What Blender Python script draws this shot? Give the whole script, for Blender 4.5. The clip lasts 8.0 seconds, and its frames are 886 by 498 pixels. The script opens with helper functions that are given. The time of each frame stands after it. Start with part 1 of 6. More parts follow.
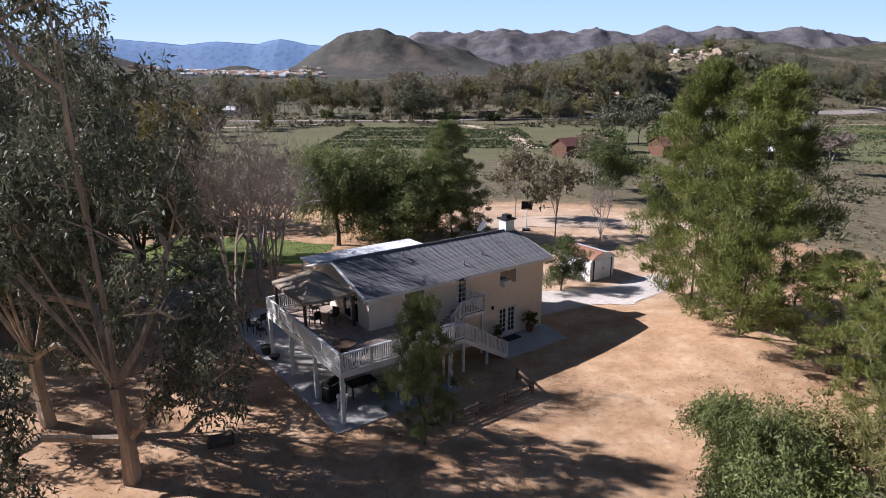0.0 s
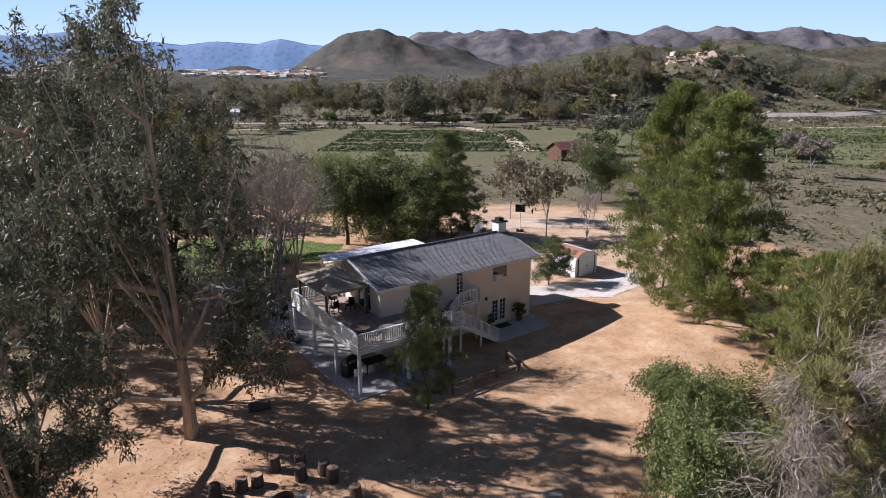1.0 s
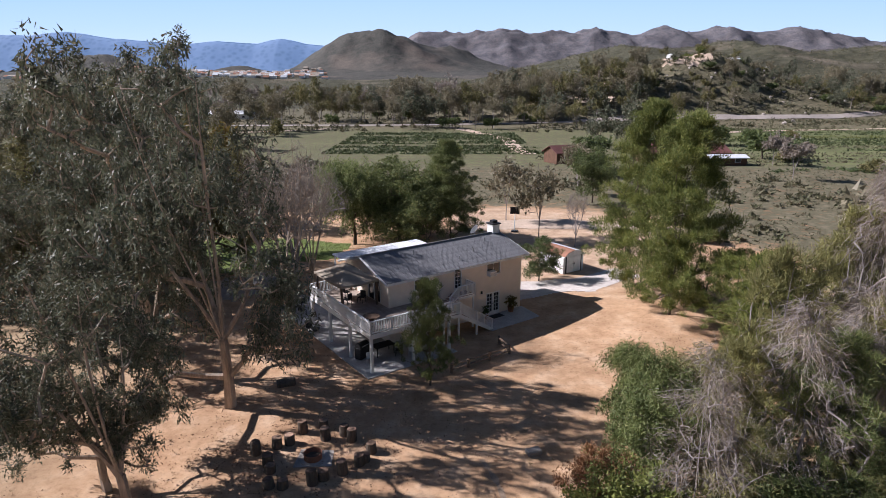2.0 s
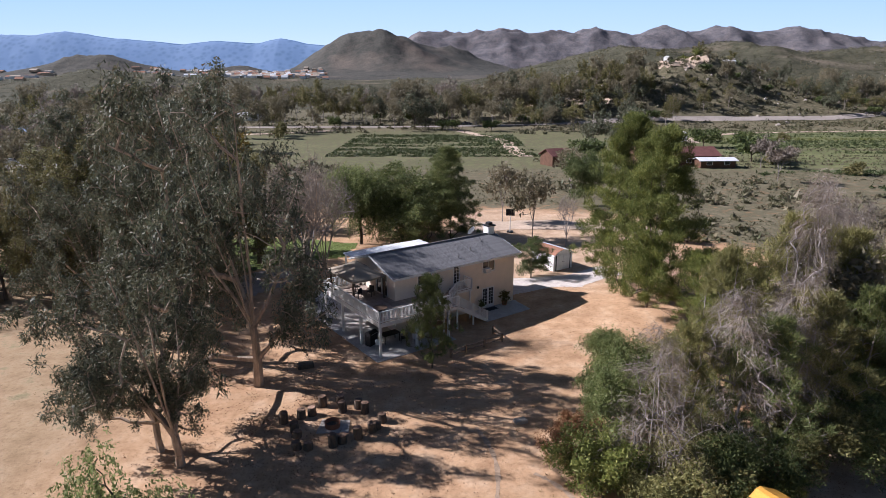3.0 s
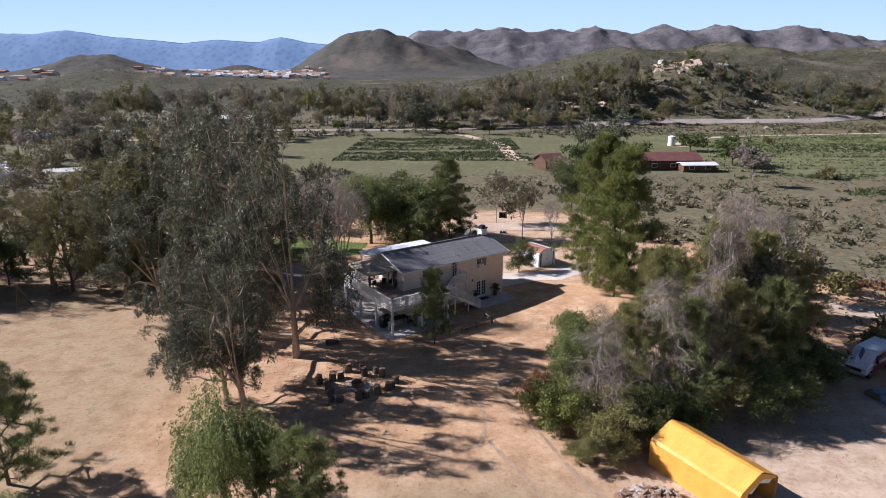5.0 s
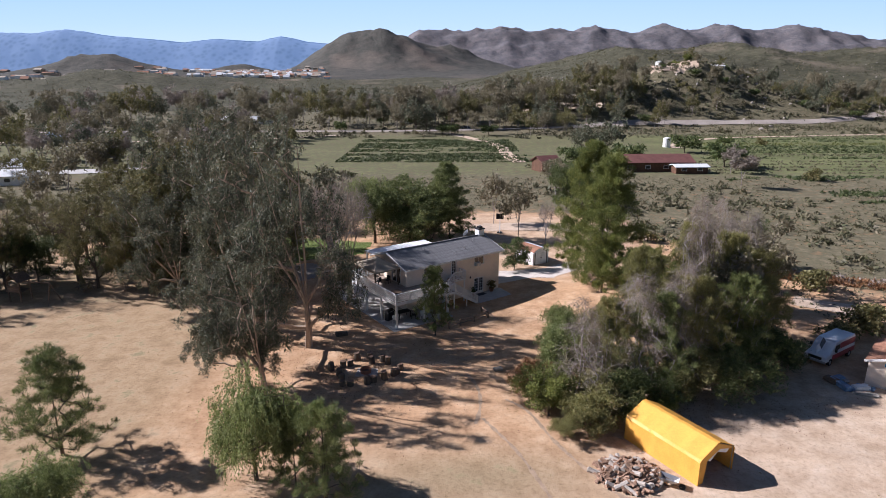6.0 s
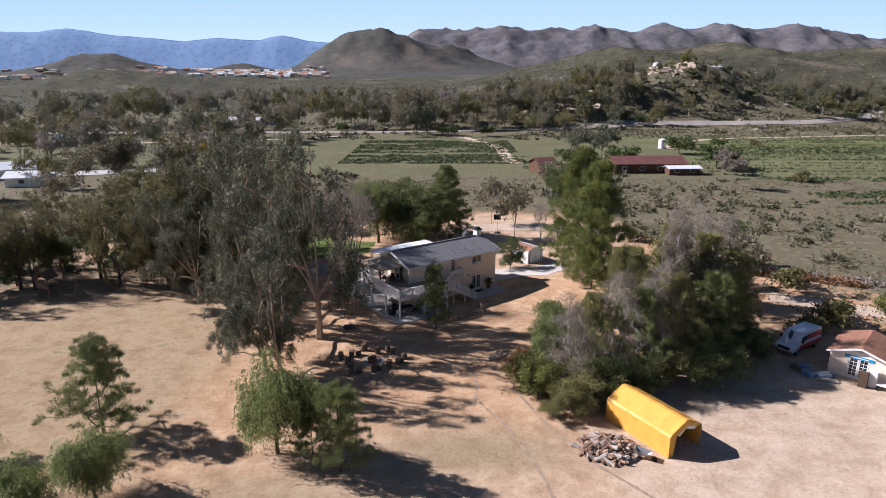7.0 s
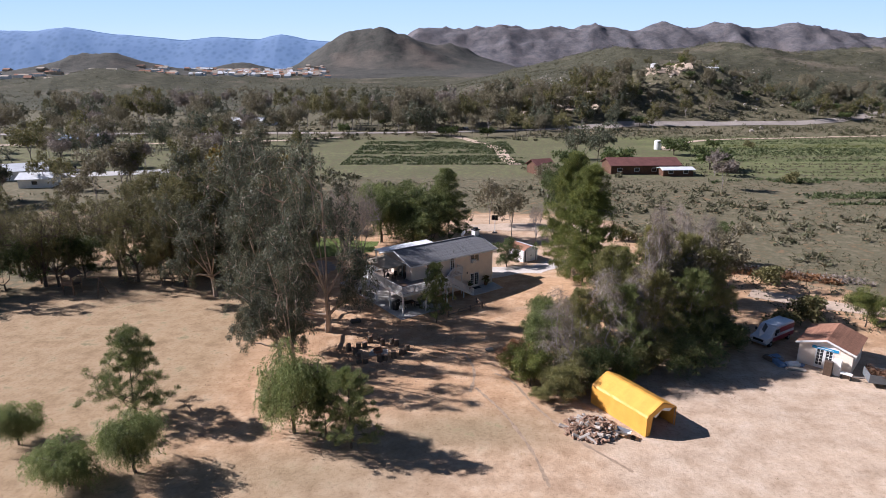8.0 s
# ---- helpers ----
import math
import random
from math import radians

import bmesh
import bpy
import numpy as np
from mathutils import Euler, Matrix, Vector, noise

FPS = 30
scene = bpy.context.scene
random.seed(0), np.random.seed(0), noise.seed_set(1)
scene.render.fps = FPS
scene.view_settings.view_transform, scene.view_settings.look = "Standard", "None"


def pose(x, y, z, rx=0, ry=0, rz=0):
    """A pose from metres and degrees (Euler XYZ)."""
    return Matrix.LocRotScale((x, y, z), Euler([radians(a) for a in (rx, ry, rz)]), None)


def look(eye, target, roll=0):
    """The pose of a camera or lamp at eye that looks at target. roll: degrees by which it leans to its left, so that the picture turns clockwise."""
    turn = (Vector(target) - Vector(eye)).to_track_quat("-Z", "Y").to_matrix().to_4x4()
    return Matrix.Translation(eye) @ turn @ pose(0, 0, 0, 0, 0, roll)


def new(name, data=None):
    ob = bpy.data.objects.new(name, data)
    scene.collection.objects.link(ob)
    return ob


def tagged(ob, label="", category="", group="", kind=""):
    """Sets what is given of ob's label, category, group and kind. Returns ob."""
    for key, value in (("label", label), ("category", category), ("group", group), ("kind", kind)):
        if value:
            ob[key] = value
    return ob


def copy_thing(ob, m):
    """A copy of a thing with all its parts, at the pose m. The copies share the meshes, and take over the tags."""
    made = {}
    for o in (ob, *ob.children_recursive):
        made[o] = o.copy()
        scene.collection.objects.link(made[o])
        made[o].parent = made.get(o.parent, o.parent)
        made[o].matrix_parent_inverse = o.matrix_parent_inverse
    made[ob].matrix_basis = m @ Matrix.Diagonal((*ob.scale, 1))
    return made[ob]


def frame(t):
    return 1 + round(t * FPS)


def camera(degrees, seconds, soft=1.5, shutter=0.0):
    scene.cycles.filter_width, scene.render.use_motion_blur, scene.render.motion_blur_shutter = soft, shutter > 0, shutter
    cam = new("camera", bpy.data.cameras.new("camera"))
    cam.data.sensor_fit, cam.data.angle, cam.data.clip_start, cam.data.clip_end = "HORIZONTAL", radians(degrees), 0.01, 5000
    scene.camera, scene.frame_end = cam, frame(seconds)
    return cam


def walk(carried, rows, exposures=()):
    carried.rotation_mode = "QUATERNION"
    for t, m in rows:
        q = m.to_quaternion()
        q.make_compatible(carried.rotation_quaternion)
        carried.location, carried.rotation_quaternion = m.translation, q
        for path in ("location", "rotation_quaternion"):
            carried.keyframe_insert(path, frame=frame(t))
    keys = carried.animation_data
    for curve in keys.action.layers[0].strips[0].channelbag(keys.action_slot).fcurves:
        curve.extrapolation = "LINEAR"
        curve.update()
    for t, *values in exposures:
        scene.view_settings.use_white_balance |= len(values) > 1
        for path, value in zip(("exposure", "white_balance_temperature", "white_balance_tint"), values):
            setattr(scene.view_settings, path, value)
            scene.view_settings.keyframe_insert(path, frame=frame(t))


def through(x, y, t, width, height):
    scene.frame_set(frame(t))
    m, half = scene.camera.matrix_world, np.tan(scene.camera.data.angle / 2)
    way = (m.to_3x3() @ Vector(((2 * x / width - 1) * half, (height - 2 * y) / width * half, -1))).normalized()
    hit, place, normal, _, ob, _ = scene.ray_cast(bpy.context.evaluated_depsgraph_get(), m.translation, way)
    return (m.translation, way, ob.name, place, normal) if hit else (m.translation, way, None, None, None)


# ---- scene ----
cam = camera(72.77, 8.0, soft=0.7, shutter=0.0)
PATH = [  # seconds, x, y, z, pitch
    (0.0, 0.000, 0.000, 16.414, -15.409),
    (0.5, -0.009, -2.879, 17.176, -15.421),
    (1.0, -0.018, -5.720, 17.934, -15.436),
    (1.5, -0.027, -8.526, 18.689, -15.455),
    (2.0, -0.034, -11.294, 19.440, -15.477),
    (2.5, -0.042, -14.025, 20.188, -15.502),
    (3.0, -0.049, -16.721, 20.932, -15.530),
    (3.5, -0.055, -19.379, 21.673, -15.561),
    (4.0, -0.062, -22.001, 22.411, -15.596),
    (4.5, -0.067, -24.586, 23.145, -15.634),
    (5.0, -0.073, -27.134, 23.875, -15.675),
    (5.5, -0.077, -29.646, 24.602, -15.719),
    (6.0, -0.081, -32.121, 25.326, -15.767),
    (6.5, -0.086, -34.559, 26.046, -15.818),
    (7.0, -0.088, -36.961, 26.762, -15.872),
    (7.5, -0.091, -39.326, 27.475, -15.929),
    (8.0, -0.094, -41.654, 28.185, -15.989),
]
walk(cam, [(t, pose(x, y, z, 90 + pitch, 0, 0)) for t, x, y, z, pitch in PATH],
     exposures=[(0.0, 0.72, 5800, 18), (8.0, 0.72, 5800, 18)])

# ---- light ----
SUN_EL, SUN_AZ = 35.0, -12.0  # elevation; direction in which shadows fall, from +x
world = bpy.data.worlds.new("world")
scene.world = world
world.use_nodes = True
wn = world.node_tree.nodes
sky = wn.new("ShaderNodeTexSky")
sky.sky_type = "NISHITA"
sky.sun_disc = False
sky.sun_elevation = radians(SUN_EL)
sky.sun_rotation = radians(90 - (SUN_AZ + 180))
sky.altitude, sky.air_density, sky.dust_density, sky.ozone_density = 400, 1.0, 0.15, 2.5
world.node_tree.links.new(sky.outputs[0], wn["Background"].inputs[0])
wn["Background"].inputs[1].default_value = 0.033
sun = new("sun", bpy.data.lights.new("sun", "SUN"))
sun.data.energy, sun.data.angle, sun.data.color = 5.0, radians(0.55), (1.0, 0.94, 0.87)
a = radians(SUN_AZ)
sun.matrix_world = look((0, 0, 60), (math.cos(a), math.sin(a), 60 - math.tan(radians(SUN_EL))))


# ---- materials ----
def mat(name, rough=0.8, metal=0.0, spec=0.3):
    m = bpy.data.materials.new(name)
    m.use_nodes = True
    b = m.node_tree.nodes["Principled BSDF"]
    b.inputs["Roughness"].default_value = rough
    b.inputs["Metallic"].default_value = metal
    b.inputs["Specular IOR Level"].default_value = spec
    return m, m.node_tree.nodes, m.node_tree.links, b


def node(nodes, kind, **inputs):
    n = nodes.new(kind)
    for k, v in inputs.items():
        n.inputs[k].default_value = v
    return n


def ramp(nodes, stops):
    r = nodes.new("ShaderNodeValToRGB")
    e = r.color_ramp.elements
    while len(e) < len(stops):
        e.new(0.5)
    for el, (p, c) in zip(e, stops):
        el.position, el.color = p, (*c, 1)
    return r


def mix(nodes, links, fac, a, b, blend="MIX"):
    m = nodes.new("ShaderNodeMix")
    m.data_type, m.blend_type = "RGBA", blend
    for sock, v in ((m.inputs[0], fac), (m.inputs[6], a), (m.inputs[7], b)):
        if isinstance(v, (int, float)):
            sock.default_value = v
        elif isinstance(v, tuple):
            sock.default_value = (*v, 1)
        else:
            links.new(v, sock)
    return m.outputs[2]


def noise_out(nodes, links, scale, detail=4.0, rough=0.6, vec=None, stretch=None):
    if vec is None:
        vec = nodes.new("ShaderNodeNewGeometry").outputs["Position"]
    if stretch:
        mp = nodes.new("ShaderNodeMapping")
        mp.inputs["Scale"].default_value = stretch
        links.new(vec, mp.inputs[0])
        vec = mp.outputs[0]
    n = node(nodes, "ShaderNodeTexNoise", Scale=scale, Detail=detail, Roughness=rough)
    links.new(vec, n.inputs["Vector"])
    return n.outputs[0]


def bump(nodes, links, b, height, strength=0.4, dist=0.05):
    bp = node(nodes, "ShaderNodeBump", Strength=strength, Distance=dist)
    links.new(height, bp.inputs["Height"])
    links.new(bp.outputs[0], b.inputs["Normal"])


def plain(name, colour, rough=0.7, metal=0.0, vary=0.25, scale=3.0, spec=0.3, relief=0.15, each=0.0, stretch=None):
    """A worn surface: two scales of variation round one base colour."""
    m, n, l, b = mat(name, rough, metal, spec)
    dark = tuple(c * (1 - vary) for c in colour)
    lite = tuple(min(1, c * (1 + vary * 0.6)) for c in colour)
    vec = n.new("ShaderNodeTexCoord").outputs["Object"]
    big = noise_out(n, l, scale, 4, 0.6, vec, stretch)
    fine = noise_out(n, l, scale * 11, 3, 0.6, vec, stretch)
    r = ramp(n, [(0.3, dark), (0.7, lite)])
    l.new(big, r.inputs[0])
    col = mix(n, l, 0.35, r.outputs[0], fine, "OVERLAY")
    if each:
        info = n.new("ShaderNodeObjectInfo")
        r2 = ramp(n, [(0, (1 - each,) * 3), (1, (1 + each,) * 3)])
        l.new(info.outputs["Random"], r2.inputs[0])
        col = mix(n, l, 1.0, col, r2.outputs[0], "MULTIPLY")
    l.new(col, b.inputs["Base Color"])
    if relief:
        bump(n, l, b, fine, relief, 0.02)
    return m


def leaf_mat(name, colours, through=0.25, rough=0.55, spec=0.25):
    m, n, l, b = mat(name, rough, 0, spec)
    g = n.new("ShaderNodeNewGeometry")
    k = len(colours)
    r = ramp(n, [(i / (k - 1), c) for i, c in enumerate(colours)])
    l.new(g.outputs["Random Per Island"], r.inputs[0])
    big = noise_out(n, l, 0.45, 2, 0.5)
    r2 = ramp(n, [(0.3, (0.72, 0.74, 0.72)), (0.7, (1.12, 1.1, 1.0))])
    l.new(big, r2.inputs[0])
    col = mix(n, l, 1.0, r.outputs[0], r2.outputs[0], "MULTIPLY")
    info = n.new("ShaderNodeObjectInfo")
    r3 = ramp(n, [(0, (0.86, 0.84, 0.8)), (1, (1.12, 1.1, 1.1))])
    l.new(info.outputs["Random"], r3.inputs[0])
    col = mix(n, l, 1.0, col, r3.outputs[0], "MULTIPLY")
    l.new(col, b.inputs["Base Color"])
    t = n.new("ShaderNodeBsdfTranslucent")
    l.new(col, t.inputs[0])
    s = node(n, "ShaderNodeMixShader", Fac=through)
    l.new(b.outputs[0], s.inputs[1])
    l.new(t.outputs[0], s.inputs[2])
    l.new(s.outputs[0], n["Material Output"].inputs[0])
    return m


def ground_mat():
    m, n, l, b = mat("ground_soil", 0.95, 0, 0.1)
    at = n.new("ShaderNodeAttribute")
    at.attribute_name = "cover"
    sep = n.new("ShaderNodeSeparateColor")
    l.new(at.outputs["Color"], sep.inputs[0])
    big = noise_out(n, l, 0.06, 5, 0.6)
    mid = noise_out(n, l, 0.5, 6, 0.65)
    fine = noise_out(n, l, 3.2, 8, 0.75)
    streak = noise_out(n, l, 0.16, 4, 0.6, None, (0.6, 2.2, 1))
    soil = ramp(n, [(0.3, (0.36, 0.205, 0.11)), (0.5, (0.49, 0.30, 0.165)), (0.7, (0.60, 0.41, 0.26))])
    l.new(mid, soil.inputs[0])
    pale = ramp(n, [(0.3, (0.42, 0.305, 0.21)), (0.55, (0.55, 0.425, 0.315)), (0.75, (0.64, 0.52, 0.41))])
    l.new(mid, pale.inputs[0])
    col = mix(n, l, sep.outputs[1], soil.outputs[0], pale.outputs[0])
    wash = ramp(n, [(0.35, (0.87, 0.865, 0.86)), (0.65, (1.08, 1.07, 1.06))])
    l.new(streak, wash.inputs[0])
    col = mix(n, l, 0.8, col, wash.outputs[0], "MULTIPLY")
    grit = ramp(n, [(0.30, (0.50, 0.48, 0.46)), (0.48, (0.98, 0.98, 0.98)), (0.8, (1.18, 1.17, 1.15))])
    l.new(fine, grit.inputs[0])
    col = mix(n, l, 0.7, col, grit.outputs[0], "MULTIPLY")
    # thin dry grass over the sand
    dry = ramp(n, [(0.3, (0.22, 0.165, 0.095)), (0.7, (0.37, 0.285, 0.18))])
    l.new(mid, dry.inputs[0])
    dfac = n.new("ShaderNodeMath")
    dfac.operation, dfac.use_clamp = "MULTIPLY", True
    l.new(sep.outputs[2], dfac.inputs[0])
    dfac.inputs[1].default_value = 2.2
    col = mix(n, l, dfac.outputs[0], col, mix(n, l, 0.6, dry.outputs[0], grit.outputs[0], "MULTIPLY"))
    # scrub: grey-brown to olive brush, broken up by noise
    brush = ramp(n, [(0.25, (0.07, 0.065, 0.04)), (0.5, (0.14, 0.125, 0.078)), (0.75, (0.26, 0.215, 0.145))])
    l.new(mid, brush.inputs[0])
    brush2 = mix(n, l, 0.75, brush.outputs[0], grit.outputs[0], "MULTIPLY")
    thr = n.new("ShaderNodeMath")
    thr.operation = "ADD"
    l.new(sep.outputs[0], thr.inputs[0])
    sc = n.new("ShaderNodeMath")
    sc.operation = "MULTIPLY_ADD"
    l.new(mid, sc.inputs[0])
    sc.inputs[1].default_value, sc.inputs[2].default_value = 1.4, -0.7
    l.new(sc.outputs[0], thr.inputs[1])
    cut = ramp(n, [(0.35, (0, 0, 0)), (0.65, (1, 1, 1))])
    l.new(thr.outputs[0], cut.inputs[0])
    col = mix(n, l, cut.outputs[0], col, brush2)
    # grass tint
    grass = ramp(n, [(0.3, (0.085, 0.11, 0.036)), (0.7, (0.19, 0.21, 0.085))])
    l.new(big, grass.inputs[0])
    gthr = n.new("ShaderNodeMath")
    gthr.operation = "ADD"
    l.new(sep.outputs[2], gthr.inputs[0])
    l.new(sc.outputs[0], gthr.inputs[1])
    gcut = ramp(n, [(0.4, (0, 0, 0)), (0.75, (0.85, 0.85, 0.85))])
    l.new(gthr.outputs[0], gcut.inputs[0])
    col = mix(n, l, gcut.outputs[0], col, mix(n, l, 0.6, grass.outputs[0], grit.outputs[0], "MULTIPLY"))
    l.new(col, b.inputs["Base Color"])
    hb = n.new("ShaderNodeMath")
    hb.operation = "ADD"
    l.new(mid, hb.inputs[0])
    l.new(fine, hb.inputs[1])
    bump(n, l, b, hb.outputs[0], 0.5, 0.12)
    return m


def hill_mat(name, dark, lite, rock, spots=0.02, haze_glow=None):
    """Chaparral slopes: bush speckle, gullies and pale rock; an optional glow imitates distance haze."""
    m, n, l, b = mat(name, 0.95, 0, 0.1)
    big = noise_out(n, l, spots * 0.12, 6, 0.6)
    mid = noise_out(n, l, spots, 6, 0.7)
    vor = node(n, "ShaderNodeTexVoronoi", Scale=spots * 6)
    l.new(n.new("ShaderNodeNewGeometry").outputs["Position"], vor.inputs["Vector"])
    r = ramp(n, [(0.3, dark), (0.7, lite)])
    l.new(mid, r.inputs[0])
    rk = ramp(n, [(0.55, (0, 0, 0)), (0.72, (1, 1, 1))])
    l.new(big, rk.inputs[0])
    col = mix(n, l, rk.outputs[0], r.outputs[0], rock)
    v = ramp(n, [(0.1, (0.55, 0.57, 0.5)), (0.55, (1.1, 1.08, 1.05))])
    l.new(vor.outputs["Distance"], v.inputs[0])
    col = mix(n, l, 0.8, col, v.outputs[0], "MULTIPLY")
    l.new(col, b.inputs["Base Color"])
    bump(n, l, b, mid, 0.8, 4.0)
    if haze_glow:
        l.new(mix(n, l, 0.0, haze_glow, haze_glow), b.inputs["Emission Color"])
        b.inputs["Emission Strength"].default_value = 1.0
    return m


M_GROUND = ground_mat()
M_STUCCO = plain("stucco_cream", (0.80, 0.69, 0.58), 0.9, vary=0.07, scale=1.2, relief=0.35)
M_WHITE = plain("painted_white", (0.78, 0.77, 0.75), 0.55, vary=0.10, scale=2.5)
M_SHINGLE = plain("roof_shingle", (0.18, 0.178, 0.185), 0.9, vary=0.30, scale=5.0, relief=0.6, each=0.12)
M_METALROOF = plain("white_metal_roof", (0.72, 0.73, 0.75), 0.45, vary=0.12, scale=1.0)
M_DARK = plain("dark_void", (0.025, 0.022, 0.02), 0.8, vary=0.2)
M_DECK = plain("deck_boards", (0.36, 0.29, 0.24), 0.8, vary=0.25, scale=2.0, each=0.12)
M_CONCRETE = plain("concrete", (0.46, 0.44, 0.42), 0.9, vary=0.18, scale=0.8, relief=0.3)
M_CANVAS = plain("tan_canvas", (0.30, 0.25, 0.19), 0.85, vary=0.15, scale=1.5)
M_BROWNMETAL = plain("brown_metal", (0.10, 0.065, 0.045), 0.5, vary=0.2)
M_YELLOW = plain("yellow_tarp", (0.74, 0.38, 0.07), 0.5, vary=0.10, scale=1.2, relief=0.3)
M_BARKP = plain("pale_bark", (0.42, 0.33, 0.25), 0.9, vary=0.45, scale=1.5, relief=0.6, stretch=(3, 3, 0.6))
M_BARKD = plain("dark_bark", (0.13, 0.10, 0.075), 0.95, vary=0.4, scale=2.5, relief=0.8, stretch=(3, 3, 0.6))
M_BARKG = plain("grey_bark", (0.30, 0.26, 0.24), 0.95, vary=0.3, scale=2.5, relief=0.6, stretch=(3, 3, 0.6))
M_EUC = leaf_mat("eucalyptus_leaf", [(0.07, 0.082, 0.052), (0.125, 0.14, 0.092), (0.215, 0.225, 0.165), (0.15, 0.12, 0.085)], 0.22)
M_EUCB = leaf_mat("olive_leaf", [(0.10, 0.097, 0.042), (0.175, 0.165, 0.07), (0.27, 0.235, 0.11)], 0.25)
M_PEPPER = leaf_mat("pepper_leaf", [(0.15, 0.19, 0.07), (0.24, 0.285, 0.11), (0.35, 0.38, 0.18)], 0.4)
M_PINE = leaf_mat("pine_needle", [(0.09, 0.115, 0.028), (0.16, 0.185, 0.048), (0.27, 0.285, 0.09)], 0.22)
M_PINED = leaf_mat("dark_pine_needle", [(0.10, 0.13, 0.048), (0.18, 0.215, 0.08), (0.28, 0.30, 0.125)], 0.25)
M_THICK = leaf_mat("olive_pine_needle", [(0.14, 0.14, 0.055), (0.235, 0.23, 0.09), (0.35, 0.325, 0.145)], 0.25)
M_BROAD = leaf_mat("broad_leaf", [(0.055, 0.08, 0.03), (0.10, 0.13, 0.048), (0.18, 0.205, 0.08)], 0.3)
M_FALL = leaf_mat("autumn_leaf", [(0.16, 0.11, 0.03), (0.22, 0.16, 0.05), (0.12, 0.12, 0.04)], 0.3)
M_GREYOL = leaf_mat("grey_olive_leaf", [(0.16, 0.145, 0.095), (0.23, 0.205, 0.14), (0.30, 0.26, 0.19)], 0.3)
M_DEADTWIG = leaf_mat("dead_twig", [(0.23, 0.195, 0.18), (0.33, 0.29, 0.275), (0.27, 0.205, 0.16)], 0.15)
M_RUST = leaf_mat("dead_needle", [(0.20, 0.10, 0.05), (0.28, 0.15, 0.08)], 0.1)


# ---- mesh helpers ----
def thing(name, m, label, category, group="", kind=""):
    ob = new(name)
    ob.matrix_world = m
    return tagged(ob, label, category, group, kind)


def link(name, me, material, parent=None, label=""):
    if material is not None and not me.materials:
        me.materials.append(material)
    ob = new(name, me)
    if parent is not None:
        ob.parent = parent
    return tagged(ob, label)


def part(name, bm, material, parent=None, label=""):
    me = bpy.data.meshes.new(name)
    bm.to_mesh(me)
    bm.free()
    return link(name, me, material, parent, label)


def pymesh(name, verts, faces):
    me = bpy.data.meshes.new(name)
    me.from_pydata(verts, [], faces)
    me.update()
    return me


def quads_mesh(name, v):
    """Mesh of separate faces from an array of n x corners x 3."""
    n, k = v.shape[:2]
    me = bpy.data.meshes.new(name)
    me.vertices.add(n * k)
    me.vertices.foreach_set("co", v.reshape(-1).astype(np.float32))
    me.loops.add(n * k)
    me.loops.foreach_set("vertex_index", np.arange(n * k, dtype=np.int32))
    me.polygons.add(n)
    me.polygons.foreach_set("loop_start", np.arange(0, n * k, k, dtype=np.int32))
    me.polygons.foreach_set("loop_total", np.full(n, k, dtype=np.int32))
    me.update(calc_edges=True)
    return me


def boxes(*specs, bevel=0.0):
    """Boxes x0 x1 y0 y1 z0 z1 in one bmesh."""
    bm = bmesh.new()
    for x0, x1, y0, y1, z0, z1 in specs:
        m = Matrix.Translation(((x0 + x1) / 2, (y0 + y1) / 2, (z0 + z1) / 2)) @ Matrix.Diagonal((x1 - x0, y1 - y0, z1 - z0, 1))
        bmesh.ops.create_cube(bm, size=1, matrix=m)
    if bevel:
        bmesh.ops.bevel(bm, geom=bm.edges[:], offset=bevel, segments=1, affect="EDGES")
    return bm


def bar(p, q, wd, ht=None):
    """A square bar from p to q."""
    p, q = Vector(p), Vector(q)
    d = q - p
    bm = bmesh.new()
    m = Matrix.Translation((p + q) / 2) @ d.to_track_quat("Z", "Y").to_matrix().to_4x4() @ Matrix.Diagonal((wd, ht or wd, d.length, 1))
    bmesh.ops.create_cube(bm, size=1, matrix=m)
    return bm


def rod(p, q, r0, r1=None, sides=8, caps=True):
    p, q = Vector(p), Vector(q)
    d = q - p
    bm = bmesh.new()
    bmesh.ops.create_cone(bm, cap_ends=caps, segments=sides, radius1=r0, radius2=r0 if r1 is None else r1, depth=d.length,
                          matrix=Matrix.Translation((p + q) / 2) @ d.to_track_quat("Z", "Y").to_matrix().to_4x4())
    return bm


def slab(pts, z0, z1):
    """A prism over a polygon."""
    bm = bmesh.new()
    lo = [bm.verts.new((x, y, z0)) for x, y in pts]
    hi = [bm.verts.new((x, y, z1)) for x, y in pts]
    n = len(pts)
    bm.faces.new(hi)
    bm.faces.new(lo[::-1])
    for i in range(n):
        bm.faces.new((lo[i], lo[(i + 1) % n], hi[(i + 1) % n], hi[i]))
    bmesh.ops.recalc_face_normals(bm, faces=bm.faces[:])
    return bm


def prism(profile, y0, y1):
    """An x-z profile drawn along y."""
    bm = bmesh.new()
    a = [bm.verts.new((x, y0, z)) for x, z in profile]
    b = [bm.verts.new((x, y1, z)) for x, z in profile]
    n = len(profile)
    bm.faces.new(a)
    bm.faces.new(b[::-1])
    for i in range(n):
        bm.faces.new((a[i], b[i], b[(i + 1) % n], a[(i + 1) % n]))
    bmesh.ops.recalc_face_normals(bm, faces=bm.faces[:])
    return bm


# ---- terrain ----
def sstep(a, b, x):
    t = np.clip((x - a) / (b - a), 0, 1)
    return t * t * (3 - 2 * t)


